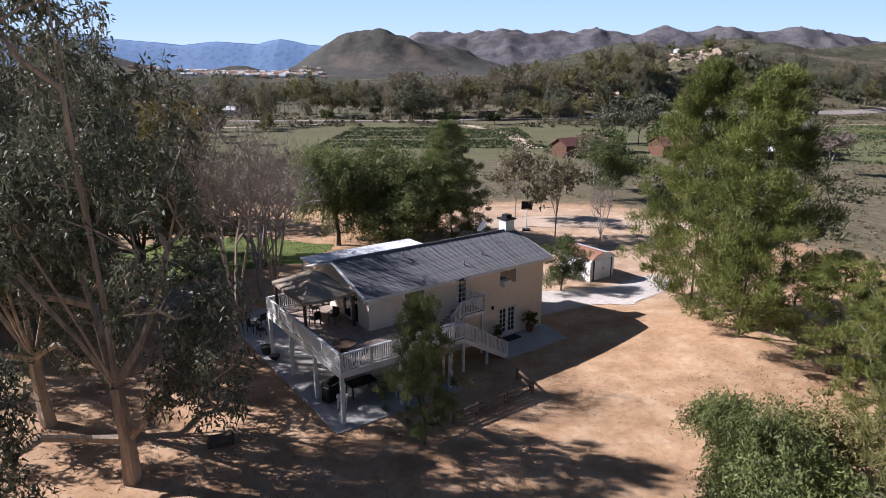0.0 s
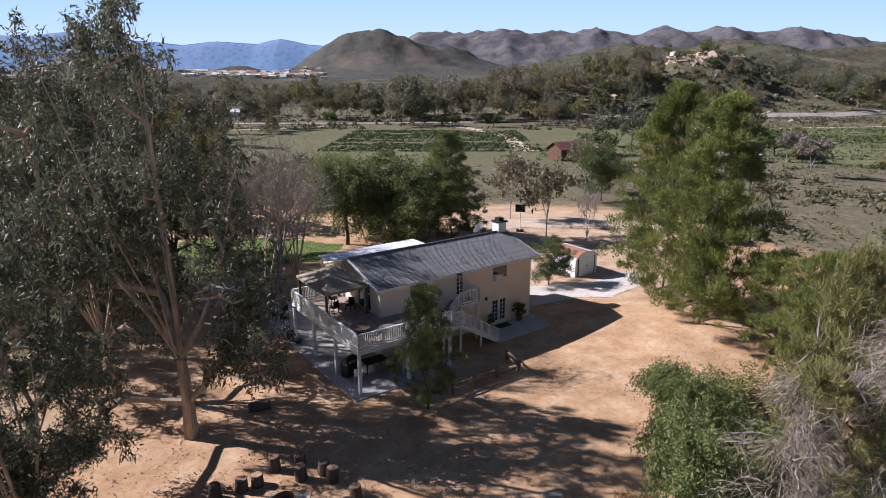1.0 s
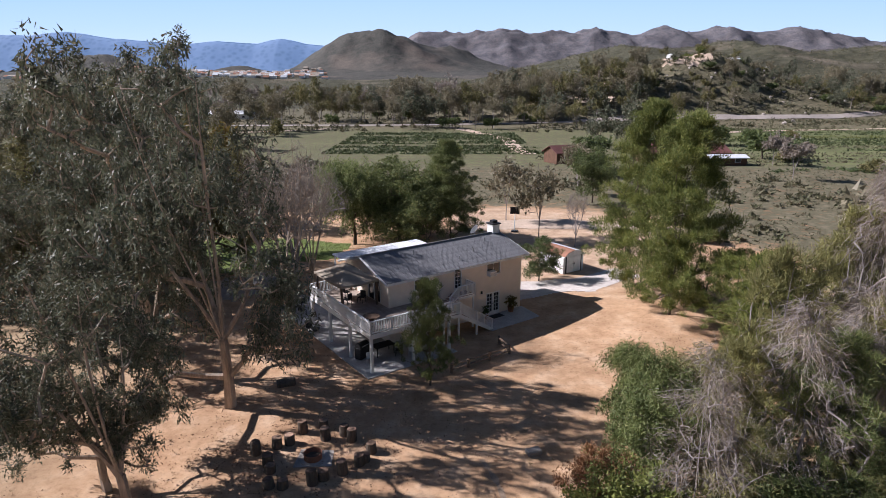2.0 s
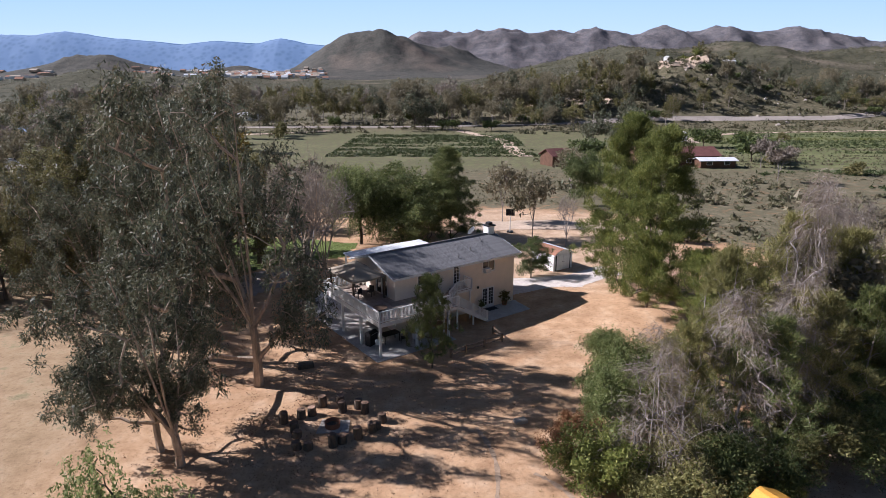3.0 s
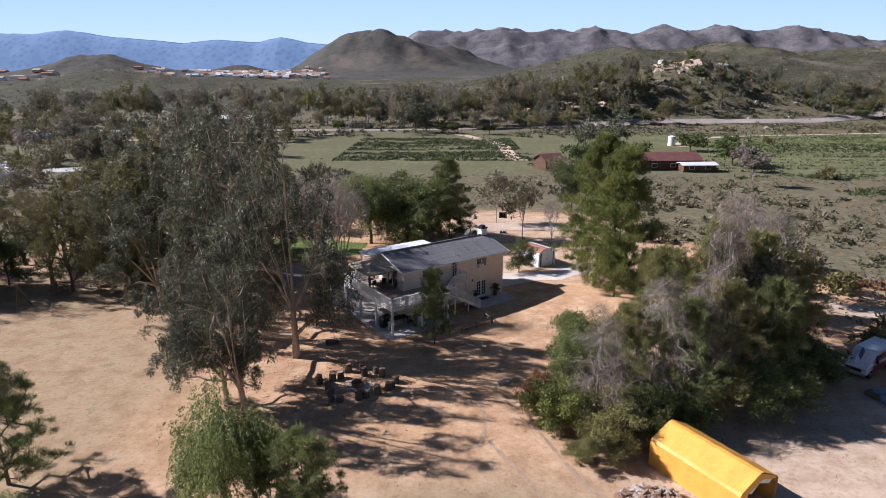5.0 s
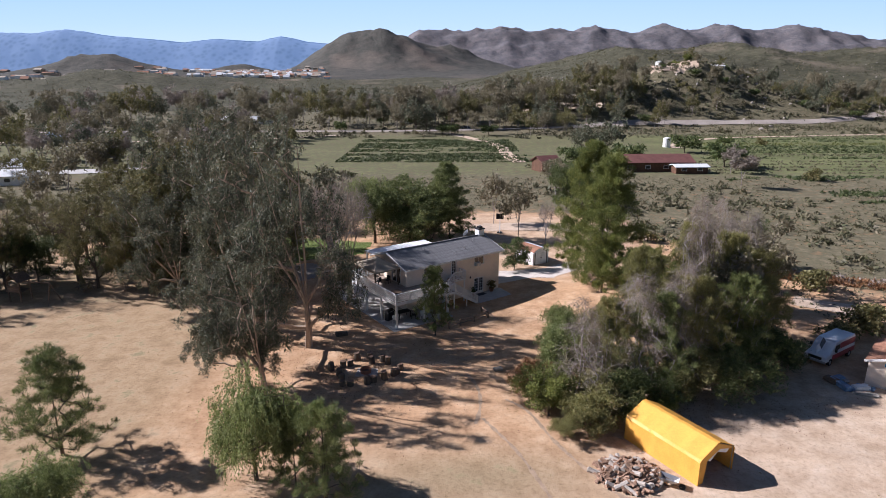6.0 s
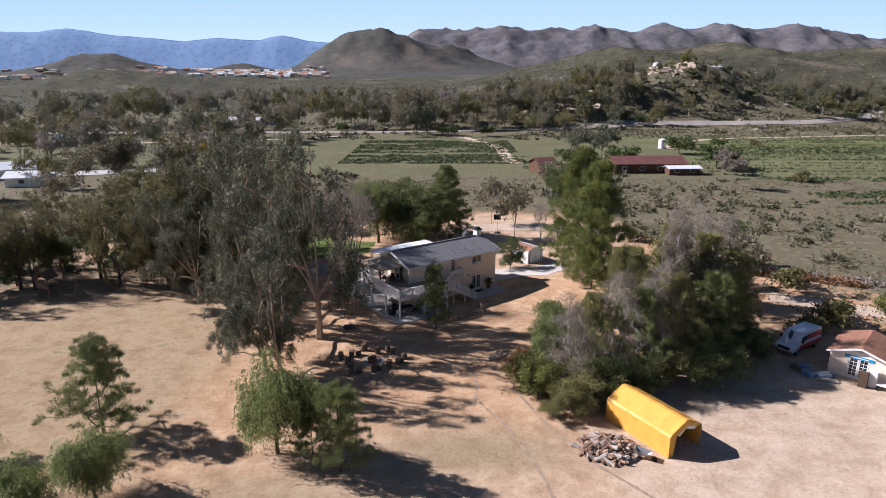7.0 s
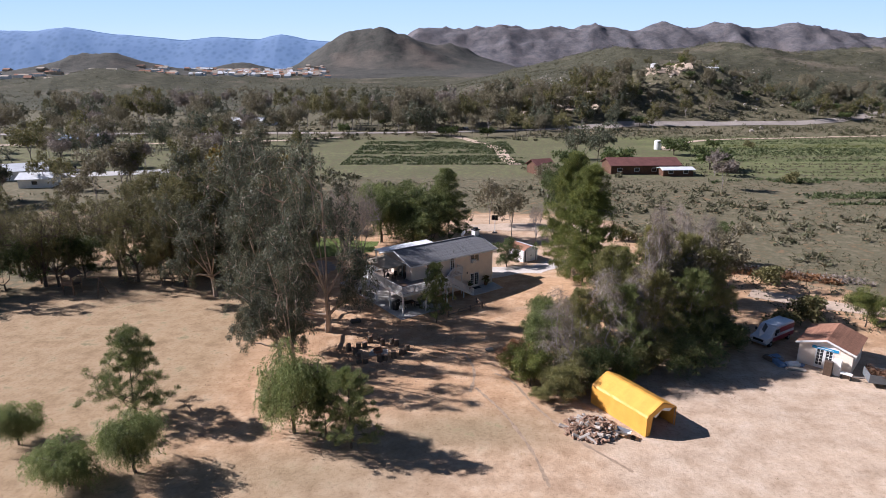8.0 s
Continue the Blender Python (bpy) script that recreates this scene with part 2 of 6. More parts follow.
def lattice(ix, iy, seed):
    n = (ix * 374761393 + iy * 668265263 + seed * 1442695041) & 0x7FFFFFFF
    n = ((n ^ (n >> 13)) * 1274126177) & 0x7FFFFFFF
    return ((n ^ (n >> 16)) & 0xFFFF) / 65535.0


def value_noise(x, y, seed):
    ix, iy = np.floor(x).astype(np.int64), np.floor(y).astype(np.int64)
    fx, fy = x - ix, y - iy
    fx, fy = fx * fx * (3 - 2 * fx), fy * fy * (3 - 2 * fy)
    a, b = lattice(ix, iy, seed), lattice(ix + 1, iy, seed)
    c, d = lattice(ix, iy + 1, seed), lattice(ix + 1, iy + 1, seed)
    return (a + (b - a) * fx) * (1 - fy) + (c + (d - c) * fx) * fy


def fbm(x, y, scale, seed, octaves=4, ridged=False):
    out, amp, tot = 0.0, 1.0, 0.0
    for k in range(octaves):
        n = value_noise(x / scale * 2 ** k + 17.3 * k, y / scale * 2 ** k - 9.1 * k, seed + k)
        out = out + amp * ((1 - abs(2 * n - 1)) if ridged else n)
        tot += amp
        amp *= 0.5
    return out / tot * 2 - 1


HILLS = [  # x, y, height, half-widths left, right, along y
    (20, 36, 0.9, 7, 9, 8),
    (150, 396, 25, 75, 75, 45), (180, 410, 10, 34, 44, 36), (70, 352, 9, 60, 60, 40), (300, 400, 10, 80, 120, 60),
    (330, 900, 64, 230, 900, 240), (120, 640, 14, 90, 160, 130),
    (-145, 1800, 90, 95, 160, 170), (-285, 1840, 86, 85, 95, 160), (-390, 1900, 32, 60, 80, 140), (55, 1950, 56, 100, 150, 170), (-760, 2350, 34, 150, 130, 120),
    (-610, 1080, 25, 85, 110, 130), (-850, 1500, 40, 130, 150, 120), (-470, 1080, 9, 80, 90, 110),
]
RANGE_X = [-520, -300, -110, 95, 340, 480, 560, 800, 930, 1040, 1240, 1330, 1390, 1530, 1650, 1730, 1930, 2130, 2380, 2700, 3100, 3600]
RANGE_Z = [40, 205, 292, 270, 298, 272, 268, 298, 280, 272, 300, 285, 282, 312, 300, 285, 308, 272, 245, 200, 225, 230]


def height(x, y):
    x, y = np.asarray(x, float), np.asarray(y, float)
    fall = y + 0.55 * np.maximum(0, x - 30) - 0.2 * np.maximum(0, -x - 40)
    z = -4.0 * sstep(64, 118, fall)
    near = 1 - sstep(60, 140, np.hypot(x, y - 20))
    z = z + 0.16 * fbm(x, y, 7.0, 3, 3) * (0.25 + 0.75 * sstep(7, 16, np.hypot(x + 1, y - 36)))
    z = z + (0.8 * fbm(x, y, 60, 5, 3)) * (1 - near)
    z = z + 4 * sstep(255, 330, y - 0.12 * np.abs(x)) + 42 * sstep(650, 1700, y)
    for hx, hy, hz, wl, wr, wy in HILLS:
        wx = np.where(x < hx, wl, wr)
        g = np.exp(-((x - hx) / wx) ** 2 - ((y - hy) / wy) ** 2)
        z = z + hz * g * (1 + (0.28 * fbm(x, y, max(wy * 0.7, 14), 11, 5, True) if hz > 5 else 0))
    z = z + sstep(300, 500, y) * (2.0 * fbm(x, y, 40, 7, 4) + 7 * fbm(x, y, 160, 8, 4) * sstep(500, 900, y))
    top = np.interp(x + 60 * fbm(x, y, 120, 20, 2), RANGE_X, RANGE_Z)
    top = top * (1 + 0.10 * fbm(x, y, 150, 21, 5, True) + 0.05 * fbm(x, y, 60, 25, 3)) - 6
    fold = np.exp(-((y - 3500) / 430.0) ** 2) * (1 - 0.30 * (1 - np.exp(-((y - 3500) / 160.0) ** 2)) * (0.5 - 0.5 * fbm(x, y * 0.45, 210, 23, 5, True)))
    return np.maximum(z, top * fold * sstep(-560, -300, x))


def cover(x, y):
    """Scrub, pale soil and grass shares of the ground."""
    d = np.hypot(x * 0.8, y - 22)
    yard = 1 - sstep(46, 62, d)
    behind = sstep(-2, 4, x) * (1 - sstep(26, 34, x - 0.25 * (y - 60))) * sstep(40, 48, y) * (1 - sstep(80, 87, y + 0.3 * np.abs(x - 10)))
    scrub = 0.72 * sstep(66, 92, y + 1.5 * np.maximum(0, x - 23)) + 0.12 * sstep(300, 340, y)
    scrub = np.maximum(scrub, 0.62 * sstep(-46, -62, x))
    scrub = np.maximum(scrub, 0.24 * sstep(-14, -24, x) * yard)
    scrub = scrub * (1 - 0.9 * behind)
    pale = 0.15 + 0.45 * sstep(12, -8, y) * sstep(-22, -6, x) + 0.05 * sstep(-14, -30, x) + 0.45 * behind
    pale = np.maximum(pale, 0.95 * sstep(8, 14, x) * (1 - sstep(12, 20, y)))
    grass = 0.30 * (sstep(-16, -26, x) * yard) + (0.52 + 0.14 * sstep(60, 110, x)) * sstep(112, 140, y) * (1 - sstep(245, 285, y))
    grass = np.maximum(grass, 0.40 * np.exp(-((x - 2) / 9) ** 2 - ((y - 2) / 3.2) ** 2))
    grass = np.maximum(grass, 0.34 * np.exp(-((x + 12) / 12) ** 2 - ((y + 4) / 4) ** 2))
    return np.clip(scrub, 0, 1), np.clip(pale, 0, 1), np.clip(grass, 0, 1)


def axis(fine0, fine1, step, lo, hi, grow, most=1e9):
    a = list(np.arange(fine0, fine1, step))
    s, p = step, a[-1]
    while p < hi:
        s = min(s * grow, most)
        p += s
        a.append(p)
    s, p, left = step, fine0, []
    while p > lo:
        s *= 1.25
        p -= s
        left.append(p)
    return np.array(left[::-1] + a)


def sheet(name, X, Y, zfun, label, category, materials, pick=None, kind="structure"):
    Z = zfun(X, Y)
    ny, nx = X.shape
    v = np.stack([X, Y, Z], -1).reshape(-1, 3)
    i = np.arange((ny - 1) * (nx - 1))
    r, c = i // (nx - 1), i % (nx - 1)
    b0 = r * nx + c
    faces = np.stack([b0, b0 + 1, b0 + nx + 1, b0 + nx], -1)
    me = bpy.data.meshes.new(name)
    me.from_pydata(v.tolist(), [], faces.tolist())
    for m in materials:
        me.materials.append(m)
    me.polygons.foreach_set("use_smooth", np.ones(len(faces), bool))
    if pick is not None:
        cx, cy = v[faces].mean(1)[:, 0], v[faces].mean(1)[:, 1]
        me.polygons.foreach_set("material_index", pick(cx, cy).astype(np.int32))
    at = me.attributes.new("cover", "FLOAT_COLOR", "POINT")
    s, p, g = cover(v[:, 0], v[:, 1])
    at.data.foreach_set("color", np.stack([s, p, g, np.ones_like(s)], -1).reshape(-1).astype(np.float32))
    me.update()
    return tagged(new(name, me), label, category, kind=kind)


def H(x, y):
    return float(height(np.array([x]), np.array([y]))[0])


M_HILL = hill_mat("chaparral", (0.045, 0.046, 0.03), (0.115, 0.108, 0.075), (0.22, 0.18, 0.14), 0.09)
# these two are greyer and bluer: distance haze tinted into the base colours
M_HILLFAR = hill_mat("chaparral_far_haze", (0.055, 0.057, 0.053), (0.11, 0.102, 0.09), (0.17, 0.14, 0.12), 0.05)
M_RANGE = hill_mat("rocky_range_haze", (0.08, 0.083, 0.10), (0.19, 0.17, 0.175), (0.20, 0.175, 0.175), 0.03)
# air haze over the farthest range, put into blue base colours and emission
M_HAZEBLUE = hill_mat("haze_blue_range", (0.09, 0.12, 0.19), (0.12, 0.155, 0.225), (0.13, 0.165, 0.235), 0.004, haze_glow=(0.062, 0.105, 0.18))


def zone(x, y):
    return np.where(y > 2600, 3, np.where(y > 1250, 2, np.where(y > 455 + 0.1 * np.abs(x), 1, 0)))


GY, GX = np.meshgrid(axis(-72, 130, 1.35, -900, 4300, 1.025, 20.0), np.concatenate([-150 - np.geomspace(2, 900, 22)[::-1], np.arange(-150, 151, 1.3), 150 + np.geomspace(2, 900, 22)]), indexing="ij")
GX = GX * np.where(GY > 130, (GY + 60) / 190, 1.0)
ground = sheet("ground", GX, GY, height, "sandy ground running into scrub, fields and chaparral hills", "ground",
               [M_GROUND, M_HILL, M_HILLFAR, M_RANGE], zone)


def blue_profile(X, Y):
    t = np.interp(X, [-4400, -3700, -3123, -2880, -2641, -2331, -1818, -1575, -1296, -1134, -945, -450], [330, 340, 345, 338, 364, 320, 276, 301, 284, 319, 280, 240])
    t = t * (1 + 0.025 * fbm(X, X * 0, 170, 31, 5)) + 4
    fold = 1 - 0.20 * (1 - sstep(4150, 4430, Y)) * fbm(X + 1.6 * (Y - 4080), Y * 0.9, 240, 33, 5)
    return t * sstep(4020, 4440, Y) ** 0.8 * fold - 5


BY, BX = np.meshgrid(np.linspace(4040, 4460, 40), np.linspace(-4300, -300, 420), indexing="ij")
sheet("far_range", BX, BY, blue_profile, "hazy blue distant mountain range", "mountains", [M_HAZEBLUE])


def sky_backdrop():
    """Plain clear sky low over the far ridges."""
    m = bpy.data.materials.new("clear_sky")
    m.use_nodes = True
    n, l = m.node_tree.nodes, m.node_tree.links
    n.remove(n["Principled BSDF"])
    e = n.new("ShaderNodeEmission")
    sep = n.new("ShaderNodeSeparateXYZ")
    l.new(n.new("ShaderNodeNewGeometry").outputs["Position"], sep.inputs[0])
    mr = node(n, "ShaderNodeMapRange", **{"From Min": 150.0, "From Max": 900.0})
    l.new(sep.outputs["Z"], mr.inputs["Value"])
    r = ramp(n, [(0.0, (0.46, 0.55, 0.64)), (0.35, (0.36, 0.485, 0.63)), (1.0, (0.23, 0.385, 0.60))])
    l.new(mr.outputs[0], r.inputs[0])
    l.new(r.outputs[0], e.inputs[0])
    l.new(e.outputs[0], n["Material Output"].inputs[0])
    a = np.radians(np.linspace(-52, 52, 60))
    V = [(4600 * math.tan(t) if abs(t) < 1.3 else 0, 4600.0, z) for z in (-60.0, 950.0) for t in a]
    k = len(a)
    me = pymesh("sky_backdrop", V, [(i, i + 1, k + i + 1, k + i) for i in range(k - 1)])
    me.materials.append(m)
    tagged(new("sky_backdrop", me), "clear pale blue sky low over the ridges", "sky", kind="structure")


sky_backdrop()


# ---- trees ----
def unit(v):
    return v / np.maximum(np.linalg.norm(v, axis=-1, keepdims=True), 1e-9)


def tubes(name, P, Q, r0, r1, sides=5):
    """Tapered tubes from points P to Q in one mesh."""
    d = unit(Q - P)
    ref = np.where(np.abs(d[:, 2:3]) < 0.9, np.array([[0, 0, 1.0]]), np.array([[1.0, 0, 0]]))
    a = unit(np.cross(d, ref))
    b = np.cross(d, a)
    an = np.arange(sides) * 2 * math.pi / sides
    ring = a[:, None] * np.cos(an)[None, :, None] + b[:, None] * np.sin(an)[None, :, None]
    lo, hi = P[:, None] + ring * r0[:, None, None], Q[:, None] + ring * r1[:, None, None]
    lo2, hi2 = np.roll(lo, -1, 1), np.roll(hi, -1, 1)
    me = quads_mesh(name, np.stack([lo, lo2, hi2, hi], 2).reshape(-1, 4, 3))
    me.polygons.foreach_set("use_smooth", np.ones(len(me.polygons), bool))
    return me


def leaves(rng, centres, n, radius, size, aspect, droop, flat=0.8, outward=None):
    """Leaf-shaped quads round each centre."""
    k = len(centres)
    c = np.repeat(centres, n, 0)
    rad = np.repeat(np.broadcast_to(radius, (k,)), n)[:, None]
    off = unit(rng.normal(size=(k * n, 3))) * rng.uniform(0, 1, (k * n, 1)) ** 0.45
    off[:, 2] *= flat
    p = c + off * rad
    ax = unit(rng.normal(size=(k * n, 3)) + off * 0.8 + np.array([0, 0, droop]))
    if outward is not None:
        ax = unit(ax + np.repeat(outward, n, 0))
    sd = unit(np.cross(ax, rng.normal(size=(k * n, 3))))
    L = size * rng.uniform(0.6, 1.35, (k * n, 1))
    Wd = L * aspect
    return np.stack([p - sd * Wd, p + sd * Wd, p + ax * L], 1)


def skeleton(rng, trunk, centres, bend=0.12, sag=0.0):
    """Joins each crown point to the nearest lower node; returns nodes, parents and the load that each carries."""
    pos, par = [np.array(trunk[0][0], float)], [-1]
    for line in trunk:
        prev = int(np.argmin([np.linalg.norm(p - np.array(line[0])) for p in pos]))
        for q in line[1:]:
            a, b = pos[prev], np.array(q, float)
            for s in (0.5, 1.0):
                pos.append(a + (b - a) * s + rng.normal(size=3) * 0.05 * (s < 1))
                par.append(prev)
                prev = len(pos) - 1
    base = np.array(trunk[0][0], float)
    order = np.argsort(np.linalg.norm(centres - base, axis=1))
    for i in order:
        c = centres[i]
        P = np.array(pos)
        d = c - P
        dist = np.linalg.norm(d, axis=1)
        cost = dist * (1 + 1.2 * np.clip(0.35 - d[:, 2] / np.maximum(dist, 1e-6), 0, 2))
        cost[0] += 3
        j = int(np.argmin(cost))
        a, L = pos[j], dist[j]
        segs = 2 if L < 2 else 3
        for s in range(1, segs + 1):
            f = s / segs
            q = a + (c - a) * f + rng.normal(size=3) * bend * L * (f < 1) + np.array([0, 0, 0.25 * L * f * (1 - f) - sag * f])
            pos.append(q)
            par.append(j)
            j = len(pos) - 1
    par = np.array(par)
    load = np.zeros(len(pos))
    kids = np.bincount(par[par >= 0], minlength=len(pos))
    load[kids == 0] = 1
    for i in range(len(pos) - 1, 0, -1):
        load[par[i]] += load[i]
    return np.array(pos), par, np.maximum(load, 1)


def lobe_points(rng, lobes, count):
    """Points in a crown given as uneven lobes (x, y, z, rx, ry, rz), denser outside."""
    vol = np.array([l[3] * l[4] * l[5] for l in lobes]) ** 0.8
    pick = rng.choice(len(lobes), count, p=vol / vol.sum())
    L = np.array(lobes)[pick]
    d = unit(rng.normal(size=(count, 3)))
    r = rng.uniform(0.15, 1, (count, 1)) ** 0.5
    return L[:, :3] + d * r * L[:, 3:]


def wood(name, nodes, rtip, power=0.48, sides=5, limit=None):
    pos, par, load = nodes
    i = np.arange(1, len(pos))
    r = rtip * load ** power
    r0 = r[par[i]]
    r0 = np.minimum(r0, r[i] * 1.5)
    r0[par[i] == 0] = r[0] * 1.35
    return tubes(name, pos[par[i]], pos[i], r0, r[i], sides)


def tree_kind(kind, seed, h):
    """Meshes of trunk and crown for one tree of height h, base at the origin."""
    rng = np.random.RandomState(seed)
    U = rng.uniform
    if kind == "eucalyptus":
        # boughs swept towards -x, foliage in drooping sprays
        fork = np.array([U(-.3, .3), U(-.3, .3), h * U(0.13, 0.2)])
        tips = [np.array([math.cos(a) * h * U(.12, .24), math.sin(a) * h * U(.12, .24), h * U(0.5, 0.84)]) for a in np.arange(6) * 1.047 + U(0, 1)]
        for t in tips:
            t[0] -= 0.17 * t[2] * t[2] / h
        trunk = [[(0, 0, -0.4), tuple(fork)]] + [[tuple(fork), tuple(fork * 0.5 + t * 0.5 * np.array([1.1, 1.1, 1]) + rng.normal(size=3) * .25), tuple(t)] for t in tips]
        lobes = []
        for t in tips:
            for k in range(5):
                lobes.append((*(t * np.array([1.1, 1.1, 1]) + np.array([U(-.15, .11) * h, U(-.13, .13) * h, U(-.40, .11) * h])), h * U(.07, .12), h * U(.07, .12), h * U(.08, .14)))
        c = lobe_points(rng, lobes, 300)
        nodes = skeleton(rng, trunk, c, 0.10)
        q = leaves(rng, c, 100, U(0.28, 0.66, len(c)) * h / 16, 0.24, 0.17, -0.7, 1.35)
        return wood("trunk", nodes, 0.024, 0.50), quads_mesh("crown", q)
    if kind == "pepper":
        trunk = [[(0, 0, -0.3), (U(-.1, .1), U(-.1, .1), h * .28)], [(0, 0, h * .28), (h * .16, U(-.1, .1), h * .55)], [(0, 0, h * .28), (-h * .13, .1 * h, h * .6)]]
        lobes = [(U(-.2, .2) * h, U(-.2, .2) * h, h * U(.36, .80), h * U(.13, .21), h * U(.13, .21), h * U(.10, .18)) for _ in range(12)] + [(h * .03, 0, h * .84, h * .13, h * .13, h * .11)]
        c = lobe_points(rng, lobes, 230)
        nodes = skeleton(rng, trunk, c[:110], 0.10)
        # hanging strands of leaflets
        n = 2100
        top = c[rng.randint(0, len(c), n)] + rng.normal(size=(n, 3)) * 0.25
        out = unit(top * np.array([1, 1, 0]) + rng.normal(size=(n, 3)) * 0.01)
        ln = U(0.08, 0.24, (n, 1)) * h
        st = []
        for k in range(19):
            f = (k + U(0, 1, (n, 1))) / 19
            p = top + out * ln * 0.30 * np.sin(f * 1.6) + np.array([0, 0, 1.0]) * (0.20 * ln * np.sin(f * 2.2) - ln * f ** 1.5)
            p = p + rng.normal(size=p.shape) * 0.045
            p[:, 2] = np.maximum(p[:, 2], 0.15 + U(0, .3, n))
            ax = unit(rng.normal(size=p.shape) * 0.6 + np.array([0, 0, -1.0]) + out * 0.3)
            sd = unit(np.cross(ax, rng.normal(size=p.shape)))
            L = U(0.09, 0.18, (n, 1)) * (h / 7) ** 0.5
            st.append(np.stack([p - sd * L * .22, p + sd * L * .22, p + ax * L], 1))
        return wood("trunk", nodes, 0.016, 0.5), quads_mesh("crown", np.concatenate(st))
    if kind in ("pine", "youngpine"):
        young = kind == "youngpine"
        lean = np.array([U(-.05, .05) * h, U(-.05, .05) * h, h * .97])
        trunk = [[(0, 0, -0.3), tuple(lean * .35), tuple(lean * .7), tuple(lean)]]
        c = []
        tiers = 11 if young else 20
        for k in range(tiers):
            f = (k + .5) / tiers
            z = h * (0.10 + 0.90 * f) if young else h * (0.03 + 0.95 * f)
            reach = h * (0.44 if young else 0.33) * (1 - f) ** 0.52 * min(1, 0.78 + f * 1.8) + 0.25
            for b in range(8 if young else 9):
                an = U(0, 6.283)
                R = reach * U(0.55, 1.1)
                for s in ((0.40, 0.62, 0.82, 1.0) if young else (0.5, 0.76, 1.0)):
                    if U(0, 1) < 0.2:
                        continue
                    c.append((lean[0] * f + math.cos(an) * R * s + U(-.25, .25), lean[1] * f + math.sin(an) * R * s + U(-.25, .25), z + R * s * 0.28 * U(.2, 1.4) + U(-.25, .25)))
        c = np.array(c)
        nodes = skeleton(rng, trunk, c, 0.06)
        up = unit(c * np.array([1, 1, 0]) + 1e-3) * 0.35 + np.array([0, 0, 0.5])
        n = 120 if young else 210
        q = leaves(rng, c, n, (U(0.28, 0.52, len(c)) if young else U(0.36, 0.80, len(c))) * (h / 14) ** .5, 0.29 if not young else 0.23, 0.085 if not young else 0.06, 0.35, 0.75, up)
        return wood("trunk", nodes, 0.011, 0.45), quads_mesh("crown", q)
    if kind == "bare":
        fork = np.array([U(-.2, .2), U(-.2, .2), h * .16])
        tips = [np.array([math.cos(a) * h * U(.14, .24), math.sin(a) * h * U(.14, .24), h * U(.55, .8)]) for a in np.arange(5) * 1.256 + U(0, 1)]
        trunk = [[(0, 0, -0.3), tuple(fork)]] + [[tuple(fork), tuple(fork * .45 + t * .55 + rng.normal(size=3) * .3), tuple(t)] for t in tips]
        lobes = [(*(t * np.array([1.1, 1.1, .95]) + rng.normal(size=3) * h * .03), h * .15, h * .15, h * .19) for t in tips]
        c = lobe_points(rng, lobes, 420)
        nodes = skeleton(rng, trunk, c, 0.10)
        q = leaves(rng, c, 9, 0.5, 0.6, 0.02, 0.25, 1.0)
        return wood("trunk", nodes, 0.016, 0.5, 4), quads_mesh("crown", q)
    if kind == "deadpine":
        trunk = [[(0, 0, -0.3), (U(-.2, .2), U(-.2, .2), h * .5), (U(-.5, .5), U(-.5, .5), h * .95)]]
        c = []
        for k in range(64):
            f = U(.25, 1)
            an, R = U(0, 6.283), h * .38 * (1.15 - f) * U(.5, 1.15) + .3
            for s in (.35, .6, .8, 1.0):
                c.append((math.cos(an) * R * s, math.sin(an) * R * s, h * f + R * (.30 * s - .45 * s * s)))
        c = np.array(c)
        nodes = skeleton(rng, trunk, c, 0.07)
        q = leaves(rng, c, 16, .45, .6, 0.016, -1.0, 1.0, unit(c * np.array([1, 1, 0]) + 1e-3) * .8)
        return wood("trunk", nodes, 0.012, 0.45, 4), quads_mesh("crown", q)
    if kind == "shrub":
        trunk = [[(0, 0, -0.2), (U(-.1, .1), U(-.1, .1), h * .25)]]
        lobes = [(U(-.38, .38) * h, U(-.38, .38) * h, h * U(.30, .68), h * U(.20, .32), h * U(.20, .32), h * U(.16, .30)) for _ in range(8)]
        c = lobe_points(rng, lobes, 130)
        nodes = skeleton(rng, trunk, c[:70], 0.10)
        q = leaves(rng, c, 110, U(.07, .14, len(c)) * h, 0.18, 0.21, 0.3, 0.9)
        return wood("trunk", nodes, 0.013, 0.5, 4), quads_mesh("crown", q)
    if kind == "broad":
        trunk = [[(0, 0, -0.3), (U(-.1, .1), U(-.1, .1), h * .22), (U(-.4, .4), U(-.4, .4), h * .6)]]
        lobes = [(U(-.26, .26) * h, U(-.26, .26) * h, h * U(.20, .82), h * U(.14, .22), h * U(.14, .22), h * U(.12, .18)) for _ in range(13)]
        c = lobe_points(rng, lobes, 215)
        nodes = skeleton(rng, trunk, c, 0.10)
        q = leaves(rng, c, 95, U(.05, .095, len(c)) * h, 0.25, 0.25, -0.2, 0.8)
        return wood("trunk", nodes, 0.016, 0.48), quads_mesh("crown", q)
    if kind == "sparse":  # open valley tree seen from far off
        fork = np.array([0, 0, h * .2])
        tips = [np.array([math.cos(a) * h * U(.08, .2), math.sin(a) * h * U(.08, .2), h * U(.6, .85)]) for a in np.arange(4) * 1.57 + U(0, 1)]
        trunk = [[(0, 0, -0.5), tuple(fork)]] + [[tuple(fork), tuple(t)] for t in tips]
        lobes = [(*(t * np.array([1.2, 1.2, U(.6, 1.05)])), h * U(.11, .19), h * U(.11, .19), h * U(.11, .2)) for t in tips + tips]
        c = lobe_points(rng, lobes, 64)
        nodes = skeleton(rng, trunk, c[:30], 0.10)
